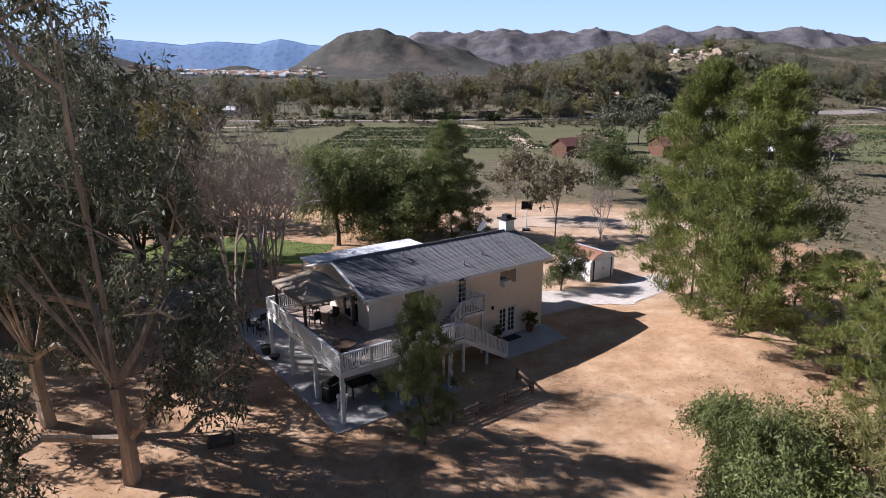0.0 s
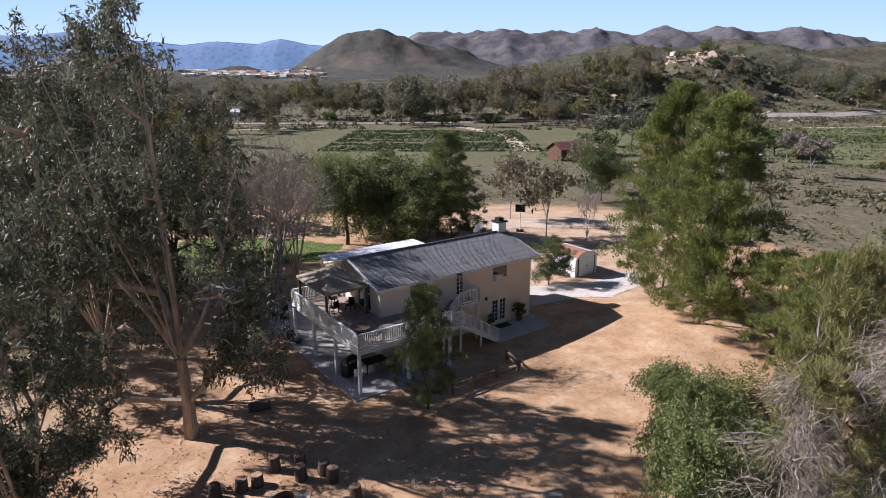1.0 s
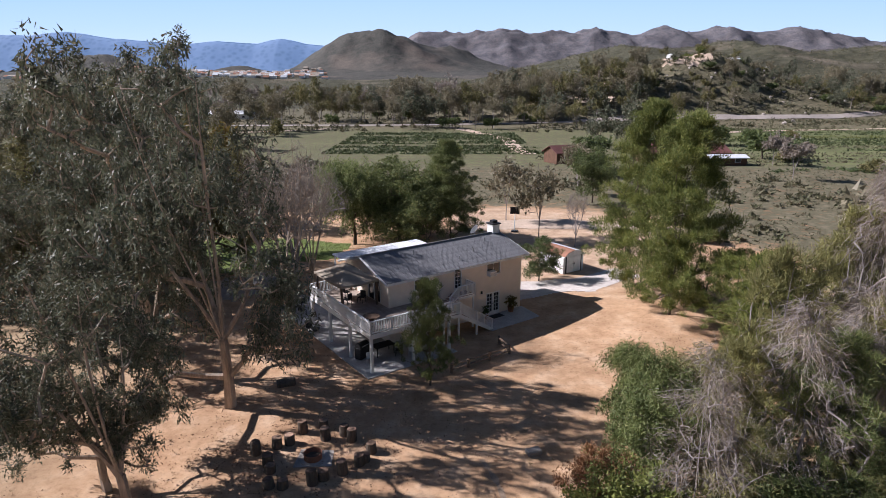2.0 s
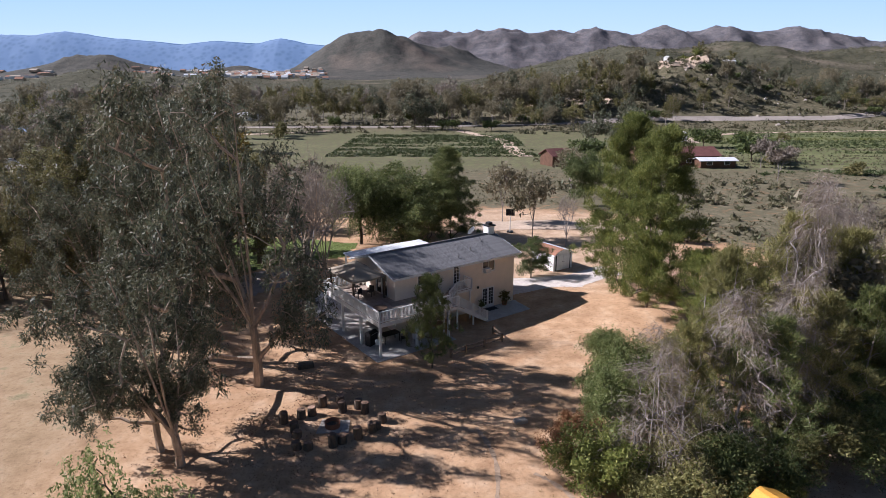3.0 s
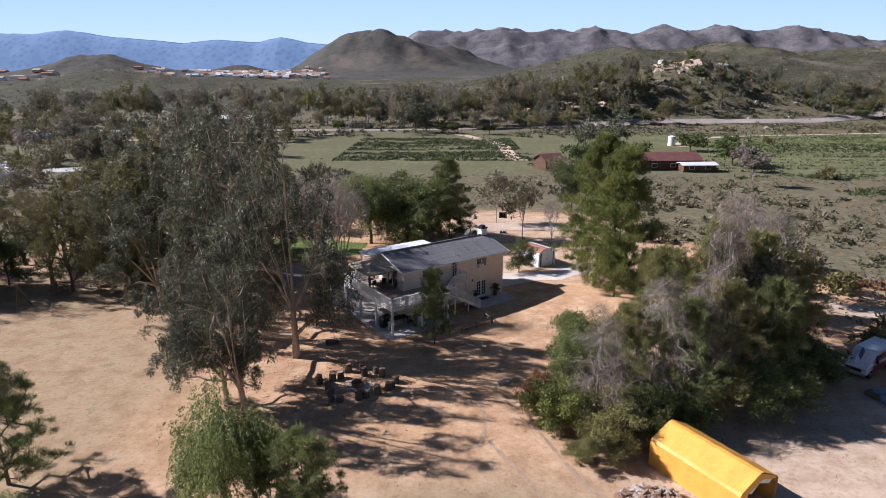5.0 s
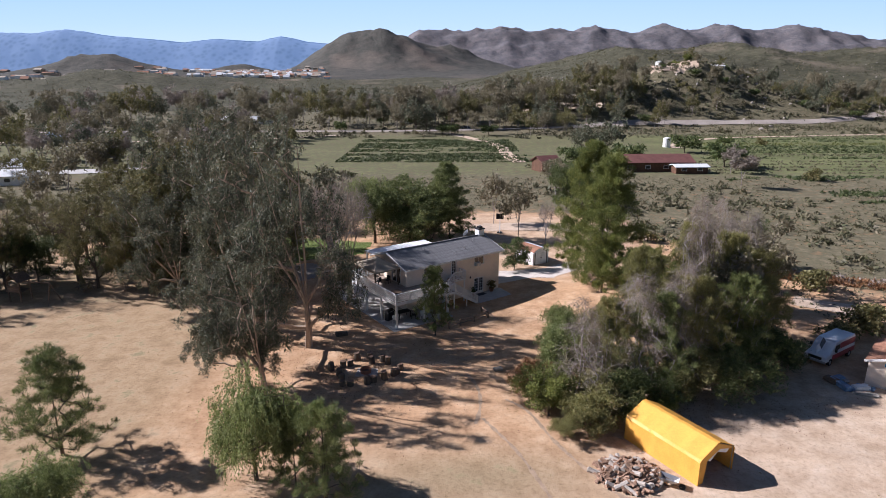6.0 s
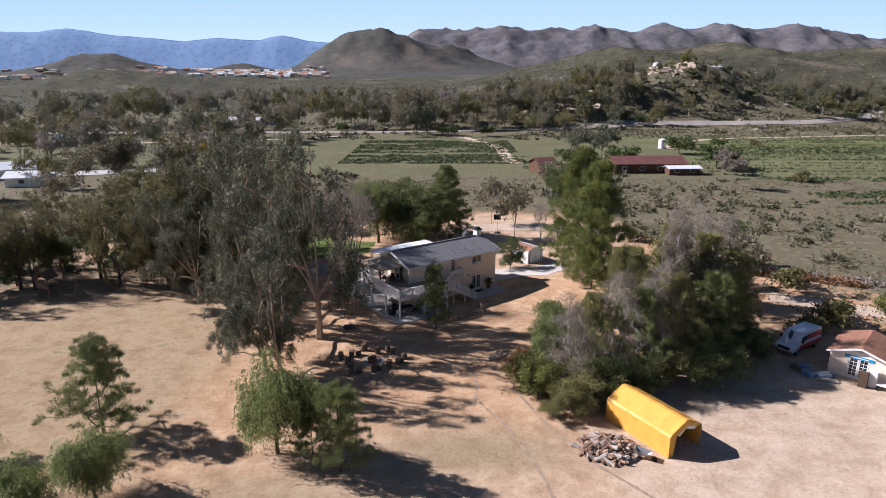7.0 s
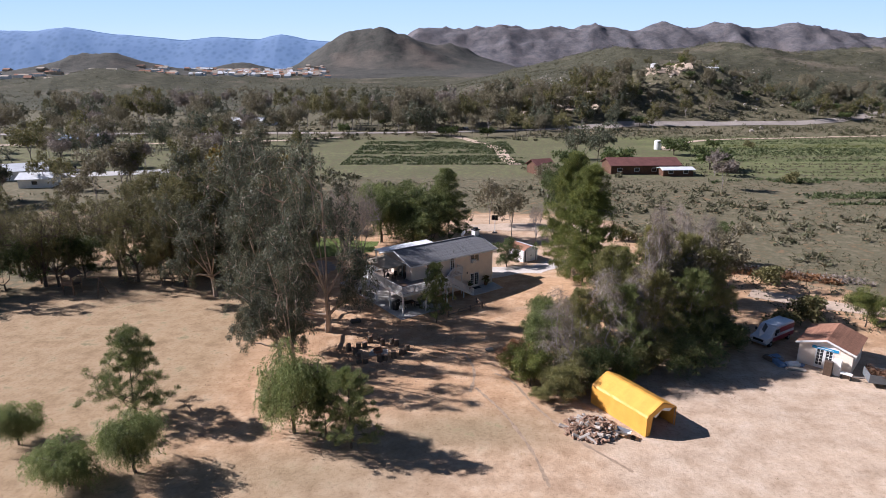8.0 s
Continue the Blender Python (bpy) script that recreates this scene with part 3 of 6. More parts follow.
        q = leaves(rng, c, 30, U(.045, .085, len(c)) * h, 0.042 * h, 0.27, -0.4, 1.1)
        return wood("trunk", nodes, 0.024, 0.5, 3), quads_mesh("crown", q)
    trunk = [[(0, 0, -0.2), (0, 0, h * .2)]]  # low round bush
    lobes = [(U(-.4, .4) * h, U(-.4, .4) * h, h * U(.25, .6), h * U(.25, .4), h * U(.25, .4), h * U(.2, .35)) for _ in range(5)]
    c = lobe_points(rng, lobes, 26)
    nodes = skeleton(rng, trunk, c, 0.10)
    return wood("trunk", nodes, 0.02, 0.5, 4), quads_mesh("crown", leaves(rng, c, 42, h * .19, 0.12 * h, 0.26, 0.2, 0.9))


TREES = {}


def tree(kind, variant, x, y, h, turn, name, label, bark, leaf, group="", spread=1.0, category="tree", base=None):
    """One tree at its place; trees of one variant share their meshes."""
    ref = {"eucalyptus": 16, "pepper": 7, "pine": 16, "youngpine": 7, "bare": 13, "deadpine": 9, "shrub": 5, "broad": 11, "sparse": 12}.get(kind, 3)
    key = (kind, variant, bark.name, leaf.name)
    if key not in TREES:
        t, c = tree_kind(kind, 100 * len(kind) + variant, ref)
        t.materials.append(bark)
        c.materials.append(leaf)
        TREES[key] = (t, c)
    t, c = TREES[key]
    s = h / ref
    m = pose(x, y, H(x, y) if base is None else base, 0, 0, turn) @ Matrix.Diagonal((s * spread, s * spread, s, 1))
    ob = thing(name, m, label, category, group)
    link("trunk", t, bark, ob)
    link("crown", c, leaf, ob)
    return ob


def plant_trees():
    big = "tall grey-green eucalyptus with a forked pale trunk"
    for v, x, y, h, turn, sp in ((0, -13.3, 22.2, 23.4, 0, .78), (1, -14.9, 12.8, 13.6, 20, .95), (2, -19.5, 26.5, 22.0, -25, .8), (1, -23.5, 39.5, 22.5, 30, .85),
                                 (0, -28.5, 42.0, 20.5, -40, .95), (2, -30.5, 34.0, 17.0, 20, .9), (2, -16.6, 14.2, 11.4, -30, 1.0)):
        tree("eucalyptus", v, x, y, h, turn, "eucalyptus_tree", big, M_BARKP, M_EUC, "eucalyptus grove", sp)
    for v, x, y, h, turn in ((1, -12.6, 34.0, 17.5, 20), (0, -11.8, 40.0, 15.5, 140)):
        tree("bare", v, x, y, h, turn, "thin_crowned_tree", "thin grey tree with a twiggy crown and pale stem", M_BARKP, M_DEADTWIG, "eucalyptus grove", .62)
    for v, x, y, h, turn, sp in ((1, -31, 43, 15.5, 20, 1.1), (0, -37, 40.5, 13.5, -30, 1.1), (2, -29, 55, 17.0, 10, 1.1), (1, -40, 52, 14, 40, 1.1), (0, -22, 52, 15, 60, .9),
                                 (2, -24.5, 47.5, 18.0, -10, 1.0), (0, -34.5, 47, 16.5, 30, 1.15), (1, -46, 58, 15.0, 50, 1.2), (2, -56, 50, 13.5, 0, 1.1), (0, -64, 46, 13.0, 30, 1.1), (1, -60.5, 33.5, 13.0, 10, .9), (2, -53.5, 37.5, 12.5, -20, .8), (0, -43.5, 39.5, 12.0, 20, .8), (1, -36.0, 37.5, 12.0, 0, .8), (2, -66.5, 31.5, 13.5, 30, .9)):
        tree("eucalyptus", v, x, y, h, turn, "olive_green_tree", "broad olive-green tree at the edge of the yard", M_BARKD, M_EUCB, "yard edge trees", sp)
    for v, x, y, h, turn in ((0, -47.4, 42, 13.0, 0), (1, -55.5, 37.5, 13.5, 90), (0, -62, 42, 12, 200), (1, -52, 52, 12, 30), (0, -40.5, 43, 12.0, 70)):
        tree("bare", v, x, y, h, turn, "multi_stemmed_tree", "multi-stemmed dark tree with thin olive foliage beside the yard", M_BARKD, M_EUCB, "yard edge trees", 1.15)
    for v, x, y, h, turn in ((0, -44, 45, 9, 0), (1, -57, 39, 9, 60), (2, -60, 36, 8, 20), (1, -52, 41, 8.5, 130), (0, -38, 44, 9.5, 240), (2, -34.5, 41.5, 7.5, 100), (1, -28, 42, 8.5, 40)):
        tree("broad", v, x, y, h, turn, "leafy_tree", "dark green leafy tree at the yard edge", M_BARKD, M_BROAD, "yard edge trees")
    # bare trees by the lawn
    tree("bare", 2, -14.3, 45.2, 13.2, 0, "leafless_tree", "leafless grey-brown tree beside the lawn", M_BARKG, M_DEADTWIG, "", 1.1)
    tree("bare", 2, -17.5, 57, 12.0, 130, "leafless_tree", "leafless pale tree behind the lawn", M_BARKG, M_DEADTWIG, "", .7)
    # green trees behind the house
    for k, v, x, y, h, turn, leaf, nm, lb in (("pepper", 0, -11.0, 61, 11.5, 0, M_PEPPER, "pepper_tree", "weeping light green pepper tree behind the house"),
                                              ("broad", 0, -5.5, 61, 11.0, 40, M_PINED, "leafy_tree", "dense dark green tree behind the house"),
                                              ("pepper", 1, -2.5, 66, 10.5, 90, M_PEPPER, "pepper_tree", "weeping green pepper tree behind the house"),
                                              ("pine", 1, 1.0, 64, 12.6, 200, M_PINED, "pine_tree", "dark green pine tree behind the house"),
                                              ("broad", 1, -9.0, 66, 10.5, 160, M_PINED, "leafy_tree", "dense dark green tree behind the house"),
                                              ("broad", 2, -2.0, 59.5, 8.5, 10, M_PINED, "leafy_tree", "dense dark green tree behind the house")):
        tree(k, v, x, y, h, turn, nm, lb, M_BARKD, leaf, "trees behind the house", 1.3 if k == "broad" else 1.15)
    # pines on the bank
    tree("pine", 0, 18.8, 35.5, 16.4, 0, "pine_tree", "tall bright green pine on the sandy bank", M_BARKD, M_PINE, "pines on the bank", .88)
    tree("pine", 1, 18.6, 42.5, 17.4, 100, "pine_tree", "tall bright green pine on the sandy bank", M_BARKD, M_PINE, "pines on the bank", .85)
    tree("youngpine", 0, 21.8, 31.0, 6.8, 30, "pine_tree", "low spreading green pine on the bank", M_BARKD, M_PINE, "pines on the bank", 1.35)
    tree("youngpine", 1, 25.0, 28.4, 6.2, 80, "pine_tree", "low spreading green pine on the bank", M_BARKD, M_PINE, "pines on the bank", 1.4)
    tree("youngpine", 0, -0.9, 24.9, 7.2, 0, "pine_tree", "young pine beside the deck", M_BARKD, M_PINED, "", .68)
    tree("youngpine", 1, -26.7, 4.5, 7.8, 0, "pine_tree", "young pine on the open sandy yard", M_BARKD, M_PINED, "", 1.05)
    tree("youngpine", 2, -7.3, -0.4, 6.8, 60, "pine_tree", "bushy young pine beside the sandy track", M_BARKD, M_PINED, "", .95)
    tree("youngpine", 1, -9.6, 1.2, 5.6, 160, "pine_tree", "small young pine beside the sandy track", M_BARKD, M_PINED, "", .8)
    # peppers
    for v, x, y, h, turn, sp in ((0, 11.6, 19.6, 5.7, 0, 1.05), (1, -12.3, 1.7, 8.9, 60, .92), (0, -22.8, -3.4, 5.5, 120, 1.2), (1, -26.9, -4.9, 4.5, 10, 1.5), (2, -33.8, 0.0, 4.0, 200, 1.2)):
        tree("pepper", v, x, y, h, turn, "pepper_tree", "weeping light green pepper tree on bare sand", M_BARKD, M_PEPPER, "pepper trees in the yard", sp)
    # thicket beside the shelter
    Y, S, B, D = "youngpine", "shrub", "broad", "deadpine"
    for k, v, x, y, h, turn, leaf, lb, sp in ((S, 0, 8.2, 9.6, 4.6, 0, M_PINE, "yellow-green spreading shrub", 1.1), (S, 2, 10.4, 7.8, 3.8, 120, M_THICK, "olive-green low shrub", 1.15), (S, 1, 7.2, 12.6, 3.8, 140, M_RUST, "rust-brown dying shrub", .75),
                                              (B, 2, 9.4, 14.8, 6.8, 50, M_PEPPER, "grey-green tall shrub", .8), (S, 1, 12.8, 9.0, 4.6, 200, M_THICK, "olive-green leafy shrub", 1.1), (S, 2, 15.2, 10.0, 4.6, 60, M_BROAD, "dark green leafy shrub", 1.1),
                                              (S, 1, 16.9, 9.4, 2.6, 10, M_PINE, "bright green low shrub beside the shelter", 1.0), (S, 0, 20.0, 11.6, 5.0, 20, M_THICK, "olive-green leafy shrub", 1.2), (S, 1, 24.3, 13.0, 5.4, 200, M_PINED, "green leafy shrub", 1.2),
                                              (S, 2, 28.4, 16.6, 5.0, 180, M_BROAD, "green leafy shrub", 1.2), (S, 0, 31.4, 23.6, 4.4, 90, M_BROAD, "green leafy shrub", 1.1), (S, 2, 12.6, 17.6, 5.0, 300, M_PEPPER, "grey-green leafy shrub", 1.1),
                                              (S, 0, 15.6, 21.0, 4.6, 30, M_THICK, "olive-green leafy shrub", 1.2), (S, 1, 9.0, 6.8, 2.2, 30, M_THICK, "olive-green low shrub", 1.1)):
        tree(k, v, x, y, h, turn, "shrub", lb + " in the thicket", M_BARKD, leaf, "thicket by the shelter", sp, "shrub")
    for v, x, y, h, turn, leaf, lb, sp in ((1, 13.4, 13.4, 8.0, 100, M_THICK, "olive-green bushy pine", 1.0), (0, 17.2, 12.6, 8.8, 200, M_PINED, "dark green bushy pine", 1.1), (2, 21.2, 14.4, 9.4, 270, M_THICK, "olive-green bushy pine", 1.1),
                                           (1, 25.2, 16.2, 9.0, 30, M_PINED, "dark green bushy pine", 1.1), (0, 28.6, 18.6, 8.2, 10, M_THICK, "olive-green bushy pine", 1.1), (2, 17.4, 17.6, 11.2, 50, M_THICK, "olive-green tall pine", .85),
                                           (1, 22.0, 19.4, 12.6, 80, M_THICK, "olive-green tall pine", .75), (0, 26.6, 21.6, 11.4, 140, M_THICK, "olive-green tall pine", .85), (2, 30.4, 23.0, 9.4, 30, M_THICK, "olive-green bushy pine", 1.0),
                                           (0, 20.4, 24.6, 9.0, 220, M_PINE, "yellow-green bushy pine", .9)):
        tree(Y, v, x, y, h, turn, "pine_tree", lb + " in the thicket", M_BARKG, leaf, "thicket by the shelter", sp * .82)
    for v, x, y, h, turn, sp in ((0, 10.8, 10.6, 9.4, 0, .95), (1, 15.6, 12.6, 10.4, 70, .9), (0, 18.6, 13.4, 9.6, 30, .9), (1, 22.4, 18.0, 15.6, 150, .55), (0, 26.6, 23.4, 14.6, 40, .6), (0, 20.0, 15.0, 11.0, 200, .8), (1, 31.0, 27.0, 12.5, 250, .7)):
        tree(D, v, x, y, h, turn, "dead_tree", "dead grey tree with bare drooping branches in the thicket", M_BARKG, M_DEADTWIG, "thicket by the shelter", sp)
    tree(D, 1, 16.5, 9.4, 2.6, 0, "dead_branch_heap", "rust-brown dead branch hanging by the shelter", M_BARKD, M_RUST, "thicket by the shelter", 1.0, "branches")
    for v, x, y, h, turn, sp in ((0, 24.0, 20.0, 14.0, 70, .8), (1, 29.0, 25.5, 12.5, 30, .9), (3, 34.5, 30.0, 11.0, 10, 1.0), (4, 38.0, 36.5, 10.5, 200, .9)):
        tree("sparse", v, x, y, h, turn, "thinning_tree", "half-dead tree with thin grey-olive leaves", M_BARKG, M_GREYOL, "thicket by the shelter", sp)
    tree("broad", 1, 49.4, 23.6, 5.4, 60, "garden_tree", "yellow-green leaning tree beside the outbuilding", M_BARKD, M_PINE, "", 1.1)
    tree("broad", 2, 42.4, 47.0, 8.0, 20, "leafy_tree", "dark green tree at the bend of the track", M_BARKD, M_BROAD, "", 1.0)
    # trees and shrubs behind and beside the house
    tree("sparse", 3, 12.4, 64.5, 11.0, 0, "slender_tree", "slender thin-leaved tree behind the house", M_BARKG, M_GREYOL, "", .85)
    tree("sparse", 4, 9.2, 74.5, 10.5, 90, "slender_tree", "slender thin-leaved tree behind the house", M_BARKG, M_GREYOL, "", 1.0)
    tree("bare", 1, 16.1, 59.8, 8.2, 0, "leafless_tree", "small leafless tree on sand", M_BARKG, M_DEADTWIG, "", .6)
    tree("broad", 0, 9.7, 46.8, 4.6, 0, "shrub", "tall dark green shrub at the house corner", M_BARKD, M_BROAD, "", 1.15, "shrub")
    tree("broad", 1, 25.0, 88, 10.5, 0, "leafy_tree", "dark round tree with reddish leaves", M_BARKD, M_BROAD, "", 1.0)


# ---- more materials ----
M_GLASS, _n, _l, _b = mat("dark_glass", 0.06, 0.0, 0.6)
_b.inputs["Base Color"].default_value = (0.03, 0.035, 0.04, 1)
M_CAR = plain("white_car_paint", (0.75, 0.75, 0.76), 0.25, vary=0.05, spec=0.6, relief=0)
M_RED = plain("red_car_paint", (0.33, 0.035, 0.05), 0.3, vary=0.1, spec=0.6, relief=0)
M_DARKCAR = plain("dark_car_paint", (0.05, 0.055, 0.07), 0.25, vary=0.1, spec=0.6, relief=0)
M_TYRE = plain("tyre_rubber", (0.02, 0.02, 0.02), 0.9, vary=0.2)
M_CHROME = plain("dull_metal", (0.45, 0.45, 0.46), 0.4, 0.8, vary=0.15)
M_BLACK = plain("black_plastic", (0.022, 0.022, 0.024), 0.55, vary=0.25)
M_WOOD = plain("weathered_wood", (0.21, 0.145, 0.10), 0.9, vary=0.35, scale=4, each=0.2, stretch=(1, 1, 6))
M_LOG = plain("split_log", (0.30, 0.19, 0.13), 0.95, vary=0.5, scale=5, each=0.35)
M_BROWNROOF = plain("brown_shingle", (0.33, 0.165, 0.105), 0.9, vary=0.25, scale=4, each=0.12)
M_REDROOF = plain("red_barn_roof", (0.16, 0.07, 0.06), 0.7, vary=0.25, scale=0.6)
M_TANROOF = plain("tan_roof", (0.42, 0.35, 0.28), 0.85, vary=0.2, scale=0.4)
M_WALLTAN = plain("tan_wall", (0.48, 0.37, 0.27), 0.9, vary=0.15, scale=0.6)
M_WALLWOOD = plain("brown_plank_wall", (0.13, 0.068, 0.042), 0.85, vary=0.3, scale=1)
M_TERRA = plain("terracotta", (0.33, 0.15, 0.09), 0.85, vary=0.2)
M_BLUESIGN = plain("blue_sign", (0.03, 0.28, 0.52), 0.5, vary=0.1)
M_TARP = plain("blue_grey_tarp", (0.22, 0.30, 0.42), 0.6, vary=0.4, scale=3)
M_GREYBOX = plain("grey_trailer", (0.16, 0.17, 0.18), 0.5, vary=0.2)
M_STONE = plain("pale_stone", (0.42, 0.37, 0.32), 0.9, vary=0.3, scale=2, each=0.25)
M_ROAD = plain("pale_road", (0.33, 0.285, 0.25), 0.95, vary=0.18, scale=0.12)
M_DIRT = plain("dirt_track", (0.52, 0.40, 0.30), 0.95, vary=0.2, scale=0.2)
M_DRIVE = plain("driveway_concrete", (0.56, 0.50, 0.45), 0.92, vary=0.15, scale=0.25, relief=0.3)
M_LAWN = plain("lawn_turf", (0.14, 0.18, 0.045), 0.95, vary=0.3, scale=0.35, relief=0.8)
M_BLADE = leaf_mat("grass_blade", [(0.10, 0.12, 0.03), (0.15, 0.17, 0.045), (0.20, 0.205, 0.07)], 0.3)
M_RUT = plain("rutted_sand", (0.36, 0.26, 0.18), 0.95, vary=0.3, scale=1.5, relief=0.6)
M_CROP = leaf_mat("crop_leaf", [(0.06, 0.085, 0.035), (0.09, 0.12, 0.05), (0.14, 0.155, 0.075)], 0.15)
M_SCRUB = leaf_mat("scrub_leaf", [(0.10, 0.10, 0.062), (0.16, 0.152, 0.095), (0.235, 0.205, 0.145), (0.10, 0.12, 0.058)], 0.2)
M_LITTER = leaf_mat("leaf_litter", [(0.16, 0.075, 0.045), (0.24, 0.13, 0.08), (0.11, 0.07, 0.045)], 0.0)

HOUSE = pose(6.872, 39.41, 0, 0, 0, 35.742)


def shared(name, bm, material):
    me = bpy.data.meshes.new(name)
    bm.to_mesh(me)
    bm.free()
    me.materials.append(material)
    return me


def put(name, me, m, parent, label=""):
    ob = new(name, me)
    ob.parent = parent
    ob.matrix_basis = m
    return tagged(ob, label)


def wall_cells(axis_name, u0, u1, z0, z1, d0, d1, holes):
    """A wall with openings cut through it. u runs along the wall, d through it."""
    us = sorted({u0, u1, *[h[0] for h in holes], *[h[1] for h in holes]})
    zs = sorted({z0, z1, *[h[2] for h in holes], *[h[3] for h in holes]})
    sp = []
    for a, b in zip(us, us[1:]):
        for c, d in zip(zs, zs[1:]):
            if any(h[0] <= (a + b) / 2 <= h[1] and h[2] <= (c + d) / 2 <= h[3] for h in holes):
                continue
            sp.append((a, b, d0, d1, c, d) if axis_name == "x" else (d0, d1, a, b, c, d))
    bm = boxes(*sp)
    bmesh.ops.remove_doubles(bm, verts=bm.verts[:], dist=1e-4)
    return bm


def window(parent, x0, x1, z0, z1, y, cols=2, rows=1, name="window", frame_w=0.07, panel=False):
    """Frame, bars and panes in an opening of a wall that faces -y."""
    w = part(name, boxes((x0, x0 + frame_w, y - .03, y + .09, z0, z1), (x1 - frame_w, x1, y - .03, y + .09, z0, z1),
                         (x0 + frame_w, x1 - frame_w, y - .03, y + .09, z1 - frame_w, z1), (x0 + frame_w, x1 - frame_w, y - .03, y + .09, z0, z0 + frame_w * (3 if panel else 1))), M_WHITE, parent)
    a, b, c, d = x0 + frame_w, x1 - frame_w, z0 + frame_w * (3 if panel else 1), z1 - frame_w
    for i in range(cols):
        for j in range(rows):
            pa, pb = a + (b - a) * i / cols + .018, a + (b - a) * (i + 1) / cols - .018
            pc, pd = c + (d - c) * j / rows + .018, c + (d - c) * (j + 1) / rows - .018
            part("pane", boxes((pa, pb, y + .02, y + .035, pc, pd)), M_GLASS, w)
    bars = [(a + (b - a) * i / cols - .018, a + (b - a) * i / cols + .018, y, y + .05, c, d) for i in range(1, cols)]
    bars += [(a, b, y + .005, y + .045, c + (d - c) * j / rows - .018, c + (d - c) * j / rows + .018) for j in range(1, rows)]
    if bars:
        part("muntin", boxes(*bars), M_WHITE, w)
    return w


# ---- the house ----
def build_house():
    house = thing("house", HOUSE, "two-storey cream stucco house with a grey shingle roof", "house")
    x0, zt = -13.58, 5.2
    holes = [(-11.25, -9.75, 3.78, 4.86), (-7.4, -6.6, 2.95, 4.95), (-3.97, -2.44, 3.64, 4.8), (-3.97, -2.45, 0.06, 2.1)]
    part("wall", wall_cells("x", x0, 0, 0, zt, 0, 0.2, holes), M_STUCCO, house, "cream stucco front wall with windows")
    part("wall", wall_cells("x", x0, 0, 0, zt, 6.8, 7.0, []), M_STUCCO, house)
    part("wall", wall_cells("y", 0.2, 6.8, 0, zt, -.2, 0, []), M_STUCCO, house)
    part("wall", wall_cells("y", 0.2, 6.8, 0, zt, x0, x0 + .2, [(1.2, 3.2, 2.95, 4.95), (4.6, 5.8, 3.7, 4.9)]), M_STUCCO, house, "cream gable wall above the deck")
    part("floor_slab", boxes((x0 + .2, -.2, .2, 6.8, 2.5, 2.8)), M_DARK, house)
    for gx in (x0 + .1, -.1):
        bm = bmesh.new()
        a = [bm.verts.new((gx - .1, y, z)) for y, z in ((0, zt), (7, zt), (3.49, 6.12))]
        b = [bm.verts.new((gx + .1, y, z)) for y, z in ((0, zt), (7, zt), (3.49, 6.12))]
        bm.faces.new(a), bm.faces.new(b[::-1])
        for i in range(3):
            bm.faces.new((a[i], b[i], b[(i + 1) % 3], a[(i + 1) % 3]))
        bmesh.ops.recalc_face_normals(bm, faces=bm.faces[:])
        part("gable", bm, M_STUCCO, house)
    window(house, -11.25, -9.75, 3.78, 4.86, 0.02, 2, 2)
    w = window(house, -3.97, -2.44, 3.64, 4.8, 0.02, 2, 1)
    part("blind", boxes((-3.12, -2.52, .1, .12, 3.7, 4.72)), M_WALLTAN, w)
    ac = part("air_conditioner", boxes((-3.9, -3.2, -.42, .10, 3.66, 4.08), bevel=.02), M_WHITE, house, "white window air conditioner")
    part("grille", boxes(*[(-3.86, -3.24, -.435, -.425, 3.72 + k * .06, 3.75 + k * .06) for k in range(5)]), M_CHROME, ac)
    for a, b in ((-3.95, -3.22), (-3.2, -2.47)):
        d = window(house, a, b, 0.06, 2.08, 0.02, 2, 5, "french_door", .09, True)
        part("handle", rod((b - .05 if a < -3.5 else a + .05, -.03, 1.0), (b - .05 if a < -3.5 else a + .05, -.03, 1.12), .02), M_CHROME, d)
    d = window(house, -7.38, -6.62, 2.95, 4.93, 0.02, 2, 5, "balcony_door", .09, True)
    part("handle", rod((-6.69, -.03, 3.9), (-6.69, -.03, 4.02), .02), M_CHROME, d)
    # sliding door and window on the gable wall, facing -x
    part("sliding_door", boxes((x0 + .06, x0 + .10, 1.2, 3.2, 2.95, 4.95)), M_GLASS, house, "dark glass sliding door")
    part("door_frame", boxes((x0 - .02, x0 + .12, 1.2, 1.28, 2.95, 4.95), (x0 - .02, x0 + .12, 2.16, 2.24, 2.95, 4.87), (x0 - .02, x0 + .12, 3.12, 3.2, 2.95, 4.95), (x0 - .02, x0 + .12, 1.28, 3.12, 4.87, 4.95)), M_WHITE, house)
    part("gable_window", boxes((x0 + .06, x0 + .10, 4.6, 5.8, 3.7, 4.9)), M_GLASS, house)
    # wall lamp and vent pipes
    part("wall_lamp", boxes((-4.6, -4.45, -.12, -.004, 2.2, 2.45), bevel=.02), M_BLACK, house)
    part("flood_lamp", boxes((-7.75, -7.35, -.70, -.58, 4.93, 5.05), bevel=.02), M_BLACK, house, "black twin flood lamp under the eave")
    # roof: decking, shingle courses, white fascia
    sl = math.atan2(1.17, 4.05)
    for side in (-1, 1):
        y0 = 3.49 + side * 4.05
        def at(s, up):  # s metres down from the ridge
            return (3.49 + side * (s * math.cos(sl) + up * math.sin(sl)), 6.22 - s * math.sin(sl) + up * math.cos(sl))
        prof = [at(.02, -.16), at(4.2, -.16), at(4.2, -.02), at(.02, -.02)]
        bm = bmesh.new()
        a = [bm.verts.new((-13.97, y, z)) for y, z in prof]
        b = [bm.verts.new((.39, y, z)) for y, z in prof]
